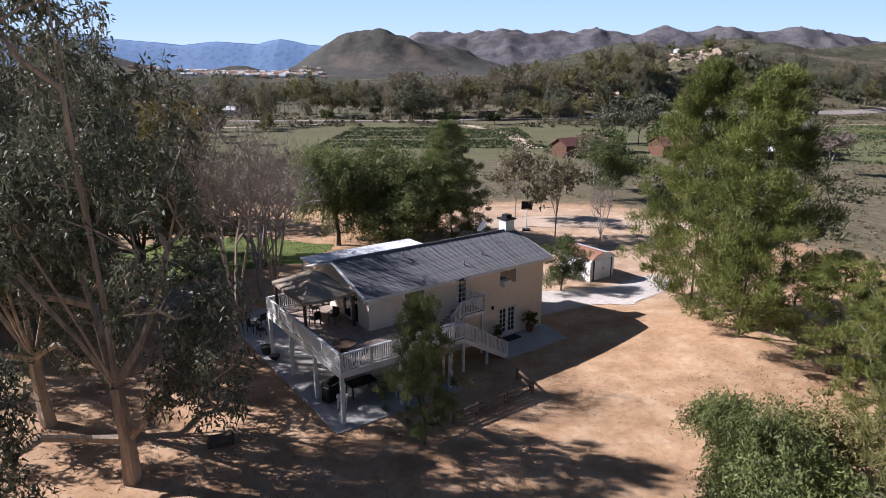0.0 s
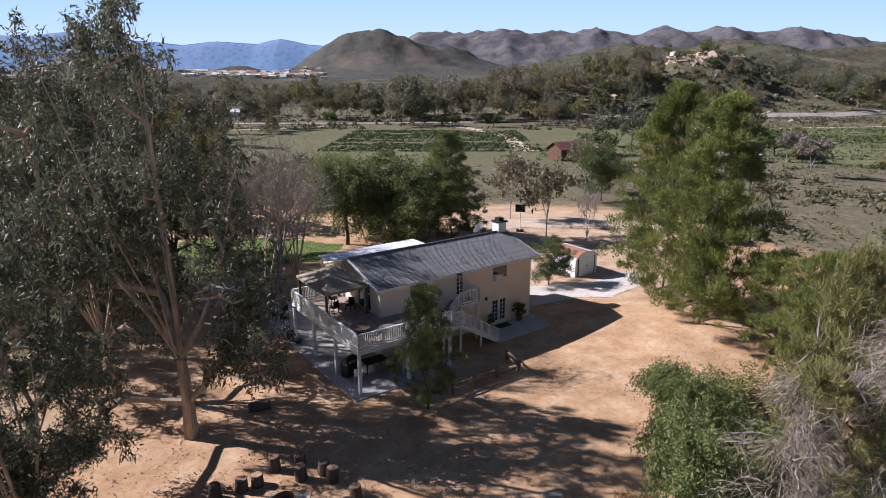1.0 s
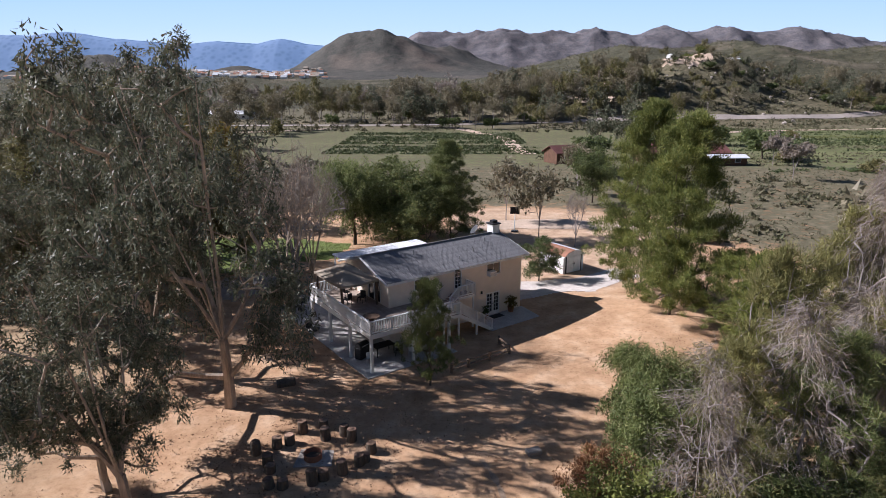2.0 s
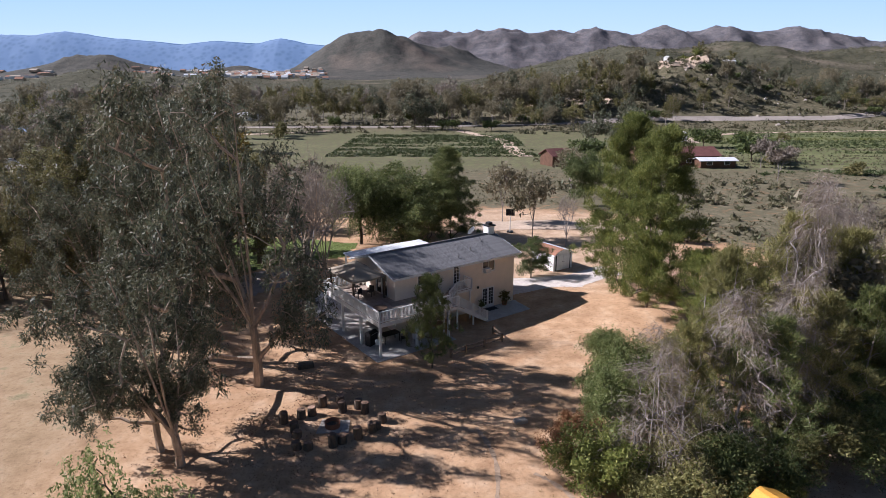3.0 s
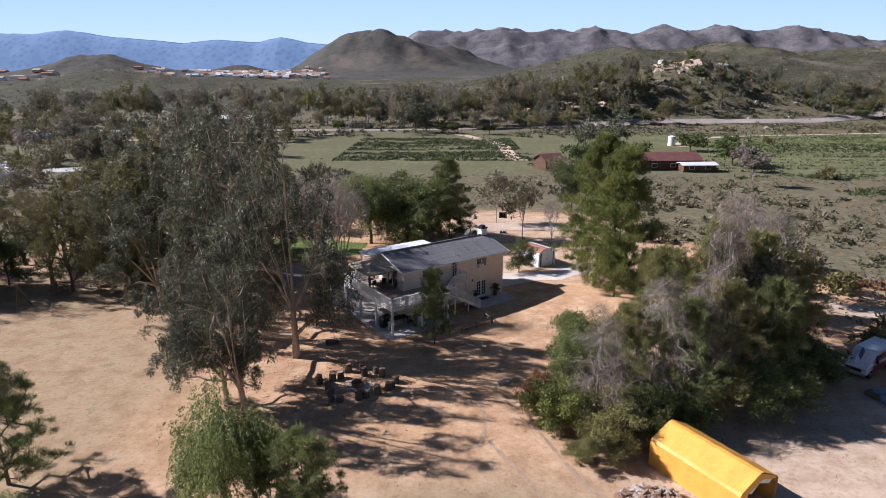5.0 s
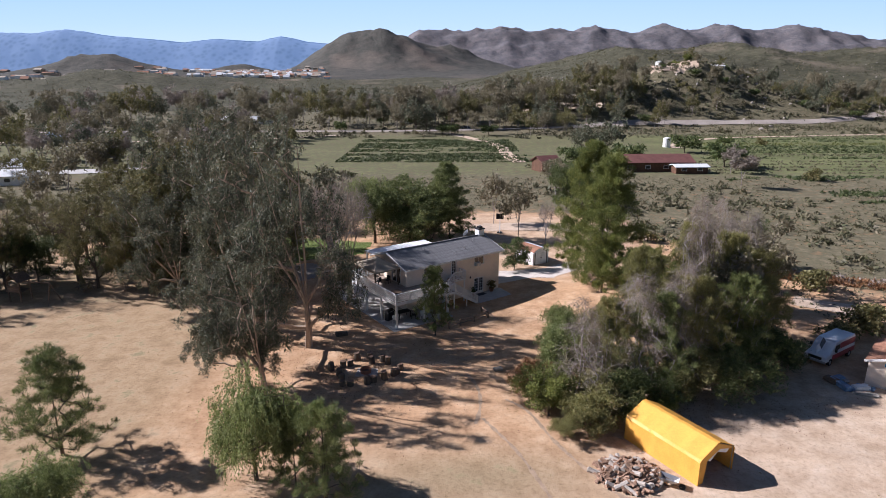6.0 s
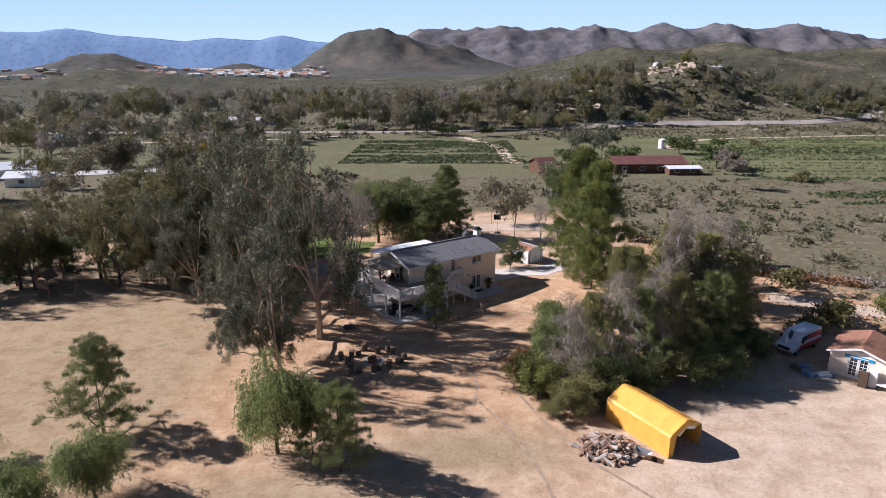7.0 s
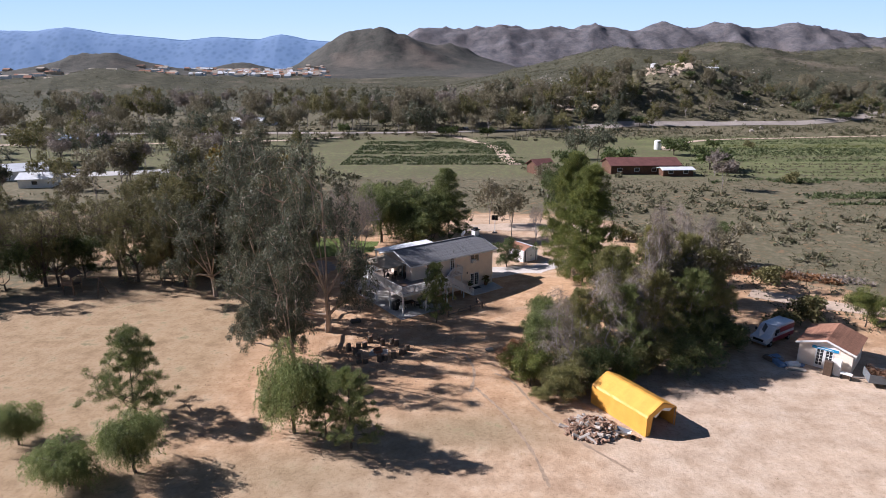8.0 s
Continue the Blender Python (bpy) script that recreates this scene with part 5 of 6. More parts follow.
def build_woodpile():
    base = (12.1, 2.2)
    p = thing("firewood_pile", pose(base[0], base[1], H(*base)), "heap of split grey and brown firewood on sand", "firewood pile")
    rng = random.Random(11)
    metas = []
    for k in range(5):
        r, L = rng.uniform(.07, .17), rng.uniform(.45, 1.0)
        bm = rod((-L / 2, 0, 0), (L / 2, 0, 0), r, r * rng.uniform(.8, 1), rng.choice((5, 6, 7)))
        for v in bm.verts:
            v.co += Vector((0, rng.uniform(-.02, .02), rng.uniform(-.03, .03)))
        metas.append(shared("log", bm, M_LOG if k < 4 else M_STONE))
    for k in range(230):
        an, rr = rng.uniform(0, 6.28), rng.uniform(0, 1) ** .6
        x, y = math.cos(an) * rr * 2.2 + .1, math.sin(an) * rr * 1.85
        z = .08 + rng.uniform(0, .85) * max(0, 1 - rr) ** .8
        put("log", metas[rng.randrange(5)], pose(x, y, z, rng.uniform(-35, 35), rng.uniform(-25, 25), rng.uniform(0, 360)), p)
    w = thing("wheelbarrow", pose(14.5, 1.2, H(14.5, 1.2), 0, 0, -30), "grey metal wheelbarrow beside the firewood", "wheelbarrow")
    bm = bmesh.new()
    lo = [bm.verts.new(c) for c in ((-.35, -.25, .35), (.35, -.2, .35), (.35, .2, .35), (-.35, .25, .35))]
    hi = [bm.verts.new(c) for c in ((-.6, -.4, .65), (.65, -.3, .6), (.65, .3, .6), (-.6, .4, .65))]
    bm.faces.new(lo)
    for i in range(4):
        bm.faces.new((lo[i], hi[i], hi[(i + 1) % 4], lo[(i + 1) % 4]))
    bmesh.ops.recalc_face_normals(bm, faces=bm.faces[:])
    tray = part("tray", bm, M_CHROME, w)
    tray.modifiers.new("thickness", "SOLIDIFY").thickness = .02
    part("wheel", rod((.85, -.05, .2), (.85, .05, .2), .2, sides=16), M_TYRE, w)
    for sy in (-1, 1):
        part("handle", rod((.85, sy * .1, .2), (-1.0, sy * .3, .55), .022, sides=6), M_WOOD, w)
        part("leg", rod((-.3, sy * .22, .4), (-.35, sy * .25, 0), .02, sides=6), M_CHROME, w)


def build_firepit():
    cx, cy = -7.0, 16.8
    f = thing("fire_pit", pose(cx, cy, H(cx, cy)), "rusty steel fire ring on a pale stone pad", "fire pit")
    bm = rod((0, 0, .03), (0, 0, .38), .48, .5, 20, False)
    part("ring", bm, M_TERRA, f).modifiers.new("thickness", "SOLIDIFY").thickness = .04
    part("ash", rod((0, 0, .02), (0, 0, .12), .44, sides=16), M_BARKD, f)
    part("pad", slab([(-.9, -.8), (1.1, -.7), (1.0, .7), (-.8, .8)], -.1, .03), M_STONE, f)
    rng = random.Random(3)
    stump = thing("log_stump", pose(cx, cy + 3, H(cx, cy + 3)), "dark sawn log stump used as a seat by the fire pit", "log stump", "seats round the fire pit")
    bm = rod((0, 0, -.05), (0, 0, .5), .3, .27, 12)
    part("bark", bm, M_BARKD, stump)
    part("cut_face", rod((0, 0, .502), (0, 0, .515), .25, sides=12), M_LOG, stump)
    for k in range(17):
        an = k * 6.283 / 17 + rng.uniform(-.15, .15)
        r = rng.uniform(1.9, 2.9)
        x, y = cx + math.cos(an) * r * 1.15, cy + math.sin(an) * r * .95
        copy_thing(stump, pose(x, y, H(x, y), rng.uniform(-5, 5), rng.uniform(-5, 5), rng.uniform(0, 360)) @ Matrix.Diagonal((1, 1, rng.uniform(.8, 1.5), 1)))
    for x, y, s, lb in ((-10.5, 25.0, 1.0, "dark stone fire ring block lying on sand"), (4.9, 17.3, .7, "pale sawn stump low in the sand")):
        b = thing("ground_block", pose(x, y, H(x, y), 0, 0, 20), lb, "block")
        bm = boxes((-.6 * s, .6 * s, -.4 * s, .4 * s, -.05, .32 * s), bevel=.08 * s)
        part("block", bm, M_BARKD if s == 1 else M_STONE, b)


def build_office():
    m = pose(36.3, 14.7, H(38, 14) - .02, 0, 0, -43.2)
    o = thing("small_outbuilding", m, "small cream outbuilding with a brown shingle roof", "outbuilding")
    W, D, E, P = 4.7, 5.2, 2.35, 3.15
    part("wall", wall_cells("x", 0, W, 0, E, 0, .15, [(1.5, 3.1, .02, 2.1)]), M_STUCCO, o)
    part("wall", boxes((0, W, D - .15, D, 0, E)), M_STUCCO, o)
    part("wall", boxes((0, .15, .15, D - .15, 0, E)), M_STUCCO, o)
    part("wall", wall_cells("y", .15, D - .15, 0, E, W - .15, W, [(1.4, 2.3, 1.0, 1.9)]), M_STUCCO, o)
    part("gable", prism([(0, E), (W, E), (W / 2, P)], .0, .15), M_STUCCO, o)
    part("gable", prism([(0, E), (W, E), (W / 2, P)], D - .15, D), M_STUCCO, o)
    part("window_frame", boxes((W - .1, W + .03, 1.4, 1.46, 1.0, 1.9), (W - .1, W + .03, 1.82, 1.88, 1.0, 1.9), (W - .1, W + .03, 2.24, 2.3, 1.0, 1.9)), M_WHITE, o)
    part("pane", boxes((W - .08, W - .06, 1.46, 2.24, 1.0, 1.9)), M_GLASS, o)
    for a, b in ((1.52, 2.29), (2.31, 3.08)):
        window(o, a, b, .02, 2.08, 0.02, 2, 5, "glazed_door", .1, True)
    part("white_panel", boxes((1.2, 3.5, -.03, -.004, 2.1, 2.75)), M_WHITE, o)
    sg = part("sign", boxes((1.15, 3.45, -.06, -.034, 2.02, 2.30)), M_BLUESIGN, o, "blue sign band above the doors")
    part("sign_bar", boxes((1.6, 3.0, -.07, -.062, 2.12, 2.20)), M_WHITE, sg)
    ang = math.atan2(P - E, W / 2)
    for side in (-1, 1):
        for k in range(17):
            s0 = k * .16
            x = W / 2 + side * (2.75 - s0) * math.cos(ang)
            z = P + .10 - (2.75 - s0) * math.sin(ang)
            x1 = W / 2 + side * max(2.75 - s0 - .18, 0) * math.cos(ang)
            z1 = P + .10 - max(2.75 - s0 - .18, 0) * math.sin(ang)
            part("shingle_course", prism([(x, z), (x1, z1 + .0), (x1, z1 - .05), (x, z - .05 + .02)] if side < 0 else [(x, z), (x, z - .03), (x1, z1 - .05), (x1, z1)], -.4, D + .35), M_BROWNROOF, o)
        xe, ze = W / 2 + side * 2.78 * math.cos(ang), P + .04 - 2.78 * math.sin(ang)
        part("rake_board", bar((W / 2, -.42, P + .03), (xe, -.42, ze), .04, .18), M_WHITE, o)
    # clutter by its wall
    L = lambda x, y, r=0: m @ pose(x, y, .02, 0, 0, r)
    c = thing("white_cabinet", L(3.6, -.55), "white tall cabinet outside the outbuilding", "cabinet")
    part("body", boxes((-.35, .35, -.3, .3, 0, 1.6), bevel=.01), M_WHITE, c)
    part("door", boxes((-.33, .33, -.33, -.302, .05, 1.55)), M_WHITE, c)
    c = thing("dark_cabinet", L(3.0, -1.2), "dark brown cabinet outside the outbuilding", "cabinet")
    part("body", boxes((-.35, .35, -.25, .25, 0, 1.45), bevel=.01), M_BROWNMETAL, c)
    part("drawer_front", boxes(*[(-.32, .32, -.27, -.252, .1 + k * .33, .38 + k * .33) for k in range(4)]), M_BROWNMETAL, c)
    c = thing("low_bench", L(4.5, -.9), "low bench with white top beside the wall", "bench")
    part("seat", boxes((-.5, .5, -.3, .3, .5, .58)), M_WHITE, c)
    for sx in (-1, 1):
        part("support", boxes((sx * .4 - .04, sx * .4 + .04, -.25, .25, 0, .5)), M_BLACK, c)
    rng = random.Random(8)
    for k in range(9):
        x, y = -.6 + rng.uniform(-1.6, 1.6), -1.4 + rng.uniform(-.9, .7)
        c = thing("junk_pile_item", L(x, y, rng.uniform(0, 180)), rng.choice(("pale stacked boards on the ground", "crumpled blue-grey tarpaulin bundle")), "junk")
        s = rng.uniform(.4, .9)
        bm = boxes((-s, s, -.3, .3, 0, rng.uniform(.15, .45)), bevel=.06)
        for v in bm.verts:
            v.co += Vector([rng.uniform(-.07, .07) for _ in range(3)]) * (v.co.z > .05)
        part("sack", bm, rng.choice((M_TARP, M_WOOD, M_STONE, M_WHITE)), c)
    t = thing("utility_trailer", pose(42.0, 9.6, H(42, 9.6), 0, 0, -20), "grey box trailer loaded with brown brush", "trailer")
    part("bed", boxes((-1.8, 1.8, -1, 1, .5, .58)), M_GREYBOX, t)
    for sp in ((-1.8, 1.8, -1.0, -.95, .58, 1.3), (-1.8, 1.8, .95, 1.0, .58, 1.3), (-1.8, -1.75, -.95, .95, .58, 1.3), (1.75, 1.8, -.95, .95, .58, 1.3)):
        part("side_panel", boxes(sp), M_GREYBOX, t)
    for sy in (-1, 1):
        part("tyre", rod((.1, sy * 1.05, .33), (.1, sy * 1.25, .33), .33, sides=18), M_TYRE, t)
    part("drawbar", bar((-1.8, 0, .5), (-3.0, 0, .42), .1), M_CHROME, t)
    rg = np.random.RandomState(2)
    link("brush_load", quads_mesh("brush_load", leaves(rg, rg.uniform((-1.6, -.8, 1.0), (1.6, .8, 1.4), (40, 3)), 30, .35, .35, .12, .2)), M_LITTER, t)
    s = thing("slatted_pallet", pose(43.5, -1.0, H(43.5, -1), 0, 20, 30), "white slatted pallet lying on sand", "pallet")
    for k in range(7):
        part("slat", boxes((-.6, .6, -.6 + k * .19, -.5 + k * .19, .1, .13)), M_WHITE, s)
    for k in (-.5, 0, .5):
        part("bearer", boxes((k - .05, k + .05, -.6, .64, 0, .098)), M_WOOD, s)


def build_car(name, m, label, L, Wd, Ht, paint, roof, van=False, category="car", group=""):
    """A vehicle facing -x with body, cabin glass, wheels and lamps."""
    v = thing(name, m, label, category, group)
    hw = Wd / 2
    if van:
        prof = [(-L / 2, .45), (-L / 2, .95), (-L / 2 + .1, 1.05), (-L / 2 + .95, 1.22), (-L / 2 + 1.65, Ht - .12), (-L / 2 + 1.95, Ht - .02), (L / 2 - .1, Ht), (L / 2, Ht - .12), (L / 2, .45)]
    else:
        prof = [(-L / 2, .4), (-L / 2, .72), (-L / 2 + .15, .82), (-L / 2 + 1.2, .95), (-L / 2 + 1.9, Ht - .03), (-L / 2 + 2.3, Ht), (L / 2 - 1.2, Ht - .04), (L / 2 - .45, .98), (L / 2, .9), (L / 2, .4)]
    bm = prism(prof, -hw, hw)
    for vv in bm.verts:
        if vv.co.z > 1.0:
            vv.co.y *= .9
    bmesh.ops.bevel(bm, geom=bm.edges[:], offset=.04, segments=2, affect="EDGES")
    body = part("body", bm, paint, v)
    if van:
        part("roof", boxes((-L / 2 + 1.9, L / 2 - .08, -hw * .86, hw * .86, Ht + .002, Ht + .03), bevel=.01), roof, v, "white van roof")
        part("hood", bar((-L / 2 + .15, 0, 1.09), (-L / 2 + .92, 0, 1.245), .02, Wd * .86), roof, v, "white hood")
        part("windscreen", bar((-L / 2 + 1.0, 0, 1.30), (-L / 2 + 1.60, 0, Ht - .14), .03, Wd * .80), M_GLASS, v)
        part("grille", boxes((-L / 2 - .02, -L / 2 + .01, -hw * .6, hw * .6, .62, .9)), M_BLACK, v)
        part("bumper", boxes((-L / 2 - .12, -L / 2 + .02, -hw, hw, .38, .56), bevel=.03), M_CHROME, v)
        for sy in (-1, 1):
            part("headlight", boxes((-L / 2 - .03, -L / 2 + .01, sy * hw * .8 - .13, sy * hw * .8 + .13, .66, .88)), M_CAR, v)
            part("side_window", boxes((-L / 2 + 1.6, -L / 2 + 2.4, sy * hw * .945 - .012, sy * hw * .945 + .012, 1.3, Ht - .28)), M_GLASS, v)
            part("mirror", boxes((-L / 2 + 1.3, -L / 2 + 1.45, sy * (hw + .12) - .1, sy * (hw + .12) + .1, 1.25, 1.55), bevel=.02), M_BLACK, v)
            part("side_panel", boxes((-L / 2 + 1.1, L / 2 - .06, sy * (hw + .004) - .006, sy * (hw + .004) + .006, .5, .98), (-L / 2 + 2.5, L / 2 - .06, sy * hw * .935 - .012, sy * hw * .935 + .012, 1.02, Ht - .2)), M_RED, v, "red painted van side")
    else:
        part("side_glass", boxes((-L / 2 + 1.75, L / 2 - 1.0, -hw * .95, hw * .95, 1.02, Ht - .14), bevel=.05), M_GLASS, v)
        part("windscreen", bar((-L / 2 + 1.3, 0, 1.02), (-L / 2 + 1.86, 0, Ht - .08), .03, Wd * .78), M_GLASS, v)
    for x in (-L / 2 + .85, L / 2 - .95):
        for sy in (-1, 1):
            w = part("wheel", rod((x, sy * (hw - .2), .34), (x, sy * (hw + .01), .34), .34, sides=18), M_TYRE, v)
            part("rim", rod((x, sy * (hw + .012), .34), (x, sy * (hw + .02), .34), .2, sides=12), M_CHROME, w)
    return v


def play_house():
    m = pose(-50.0, 34.8, H(-50, 34.8), 0, 0, -10)
    p = thing("wooden_play_tower", m, "dark wooden play tower with a pitched roof", "play tower")
    for sx in (-1, 1):
        for sy in (-1, 1):
            part("post", boxes((sx * .75 - .06, sx * .75 + .06, sy * .75 - .06, sy * .75 + .06, -.1, 2.6)), M_WOOD, p)
    part("platform", boxes((-.8, .8, -.8, .8, 1.25, 1.33)), M_WOOD, p)
    for k in range(6):
        part("plank", boxes((-.82, .82, -.86, -.82, 1.35 + k * .12, 1.45 + k * .12)), M_WOOD, p)
    part("roof_panel", prism([(-1, 2.5), (0, 3.4), (0, 3.33), (-.93, 2.46)], -1, 1), M_BARKD, p)
    part("roof_panel", prism([(1, 2.5), (.93, 2.46), (0, 3.33), (0, 3.4)], -1, 1), M_BARKD, p)
    part("swing_beam", bar((.8, 0, 2.4), (4.2, 0, 2.4), .12), M_WOOD, p)
    for sy in (-1, 1):
        part("swing_leg", bar((4.2, 0, 2.4), (4.5, sy * 1.0, -.05), .1), M_WOOD, p)
    for x, y, r in ((-39, 39.0, 10), (-44.5, 38.5, 60)):
        t = thing("picnic_table", pose(x, y, H(x, y), 0, 0, r), "weathered wooden picnic table in tree shade", "picnic table", "picnic tables")
        for k in range(5):
            part("top_plank", boxes((-.9, .9, -.36 + k * .15, -.23 + k * .15, .70, .74)), M_WOOD, t)
        for sy in (-1, 1):
            part("bench", boxes((-.9, .9, sy * .72 - .13, sy * .72 + .13, .42, .46)), M_WOOD, t)
            for sx in (-1, 1):
                part("leg", bar((sx * .65, sy * .2, .70), (sx * .65, sy * .75, 0), .08), M_WOOD, t)
    f = thing("rail_fence", pose(0, 0, 0), "dark wooden rail fence at the yard edge", "fence")
    xs = [-64, -61.5, -59, -56.5]
    for a, b in zip(xs, xs[1:]):
        for z in (.5, 1.0):
            part("fence_rail", bar((a, 28.5, H(a, 28.5) + z), (b, 28.5, H(b, 28.5) + z), .12, .05), M_WOOD, f)
    for x in xs:
        part("fence_post", boxes((x - .08, x + .08, 28.42, 28.58, H(x, 28.5) - .2, H(x, 28.5) + 1.2)), M_WOOD, f)


# ---- draped surfaces ----
def strip(name, pts, width, material, label, category, lift=.05, step=2.0, wobble=.15):
    """A road or track laid on the ground along a line."""
    rng = random.Random(len(name))
    line = []
    for a, b in zip(pts, pts[1:]):
        n = max(2, int(math.dist(a, b) / step))
        line += [(a[0] + (b[0] - a[0]) * k / n, a[1] + (b[1] - a[1]) * k / n) for k in range(n)]
    line.append(pts[-1])
    sm = [line[max(0, i - 4):i + 5] for i in range(len(line))]
    line = [(sum(p[0] for p in s) / len(s), sum(p[1] for p in s) / len(s)) for s in sm]
    cols = 5
    V, F = [], []
    for i, (x, y) in enumerate(line):
        a, b = line[max(0, i - 1)], line[min(len(line) - 1, i + 1)]
        L = math.dist(a, b) or 1
        nx, ny = -(b[1] - a[1]) / L, (b[0] - a[0]) / L
        w = width * (1 + rng.uniform(-wobble, wobble))
        for k in range(cols):
            o = (k / (cols - 1) - .5) * w
            V.append((x + nx * o, y + ny * o, 0))
        if i:
            for k in range(cols - 1):
                q = (i - 1) * cols + k
                F.append((q, q + cols, q + cols + 1, q + 1))
    P = np.array(V)
    P[:, 2] = height(P[:, 0], P[:, 1]) + lift
    me = pymesh(name, P.tolist(), F)
    me.materials.append(material)
    return tagged(new(name, me), label, category, kind="structure")


def inside(px, py, poly):
    res = np.zeros(px.shape, bool)
    for (x0, y0), (x1, y1) in zip(poly, poly[1:] + poly[:1]):
        c = ((y0 > py) != (y1 > py)) & (px < (x1 - x0) * (py - y0) / (y1 - y0 + 1e-12) + x0)
        res ^= c
    return res


def patch(name, poly, material, label, category, lift=.03, step=.5):
    xs = np.arange(min(p[0] for p in poly), max(p[0] for p in poly) + step, step)
    ys = np.arange(min(p[1] for p in poly), max(p[1] for p in poly) + step, step)
    X, Y = np.meshgrid(xs, ys)
    cx, cy = (X[:-1, :-1] + step / 2), (Y[:-1, :-1] + step / 2)
    ok = inside(cx + .3 * fbm(cx, cy, 2.0, 41, 2), cy + .3 * fbm(cx, cy, 2.0, 43, 2), poly)
    nx = len(xs)
    r, c = np.nonzero(ok)
    b0 = r * nx + c
    faces = np.stack([b0, b0 + 1, b0 + nx + 1, b0 + nx], -1)
    used, inv = np.unique(faces, return_inverse=True)
    P = np.stack([X.ravel(), Y.ravel(), height(X.ravel(), Y.ravel()) + lift], -1)[used]
    me = pymesh(name, P.tolist(), inv.reshape(-1, 4).tolist())
    me.materials.append(material)
    return tagged(new(name, me), label, category, kind="structure")


LAWN = [(-22, 48.5), (-19.7, 51.6), (-16, 53.5), (-12, 54.5), (-11.5, 61), (-19, 64), (-29, 64), (-33, 58), (-28, 51)]


def lay_ground():
    patch("driveway", [(7.0, 41.0), (11.5, 43.2), (14.2, 42.6), (17.2, 45.3), (20.8, 47.9), (18.6, 51), (13.5, 47.6), (10.0, 46.6), (5.5, 46.0)], M_DRIVE, "pale concrete driveway beside the house", "driveway", .03, .22)
    lawn = patch("lawn", LAWN, M_LAWN, "bright green mown lawn", "lawn", .02)
    rng = np.random.RandomState(6)
    pts = rng.uniform((-33, 48, 0), (-11, 64, 0), (9000, 3))
    pts = pts[inside(pts[:, 0], pts[:, 1], LAWN)]
    pts[:, 2] = height(pts[:, 0], pts[:, 1]) + .02
    ob = link("grass_blades", quads_mesh("grass_blades", leaves(rng, pts, 3, .25, .13, .12, 1.5, .05)), M_BLADE)
    tagged(ob, "short green grass blades on the lawn", "grass", kind="stuff")
    patch("gravel_walk", [(-24, 44), (-19.5, 40.5), (-17, 43), (-16, 46), (-19, 50.5), (-22, 48)], M_ROAD, "pale concrete walk beside the lawn", "path", .025)
    strip("road", [(-420, 268), (-223, 265), (-112, 273), (-10, 276), (68, 300), (103, 311), (138, 319), (220, 328), (283, 352), (420, 372)], 8.5, M_ROAD, "pale country road across the valley", "road", .25, 6, .03)
    strip("farm_track", [(26, 150), (21, 175), (24, 205), (12, 240), (4, 262), (-2, 274)], 4.5, M_DIRT, "pale dirt farm track", "track", .12, 4)
    strip("side_track", [(88, 190), (92, 215), (120, 240), (230, 262), (330, 258)], 4.0, M_DIRT, "pale dirt track beside the fields", "track", .15, 4)
    strip("back_track", [(37, 37), (42, 35.5), (47, 31), (53, 28), (66, 24), (80, 26)], 3.6, M_DIRT, "sandy track past the outbuilding", "track", .06, 2)
    strip("sand_yard_track", [(0, 70), (8, 72), (18, 73), (28, 70), (38, 62)], 5.5, M_DIRT, "sandy track behind the house", "track", .05, 2)
    for k, pts in enumerate(([(1.7, 17.5), (3.0, 14.2), (3.0, 10.8), (2.2, 7.6)], [(2.6, 10.0), (3.6, 8.0), (5.2, 5.0), (7.0, -1.0), (7.6, -6.0)], [(4.4, 12.6), (6.6, 10.8), (8.0, 6.0), (10.5, 1.0), (14.5, -4.0)])):
        strip("wheel_rut", pts, .28, M_RUT, "dark wheel rut worn into the sand", "track", .012, .4, .5)
    patch("cut_bank", [(138, 383), (158, 380), (170, 384), (172, 394), (160, 402), (142, 398)], M_DIRT, "pale bare cut bank below the hilltop house", "bank", .5, 2.0)
    patch("house_yard", [(48, 326), (78, 330), (104, 338), (108, 346), (70, 343), (46, 336)], M_DIRT, "bare sandy yard before the slope houses", "yard", .4, 2.0)
    strip("left_street", [(-170, 128), (-120, 134), (-95, 140), (-70, 150)], 9, M_CONCRETE, "pale paved street between trees", "road", .12, 4, .03)
    strip("far_lane", [(-300, 215), (-200, 216), (-120, 224), (-70, 236), (-40, 262)], 4.5, M_DIRT, "pale lane between far lots", "track", .15, 5)


# ---- fields, scrub and litter ----
def field_strip(x0, x1, y0, y1, n, size, label, leaf=None, rows=0):
    rng = np.random.RandomState(int(abs(x0) + y0 * 7) % 9973)
    p = rng.uniform((x0, y0, 0), (x1, y1, 0), (n, 3))
    if rows:
        p[:, 1] = y0 + (np.floor(rng.uniform(0, rows, n)) + .5 + rng.normal(size=n) * .12) * (y1 - y0) / rows
    keep = fbm(p[:, 0], p[:, 1] * 3, 14, 51, 3) > -.25
    p = p[keep]
    p[:, 2] = height(p[:, 0], p[:, 1]) + size * .12
    ob = link("crop_rows", quads_mesh("crop_rows", leaves(rng, p, 4, size * .6, size * .8, .3, .3, .4)), leaf or M_CROP)
    tagged(ob, label, "crops", kind="stuff")


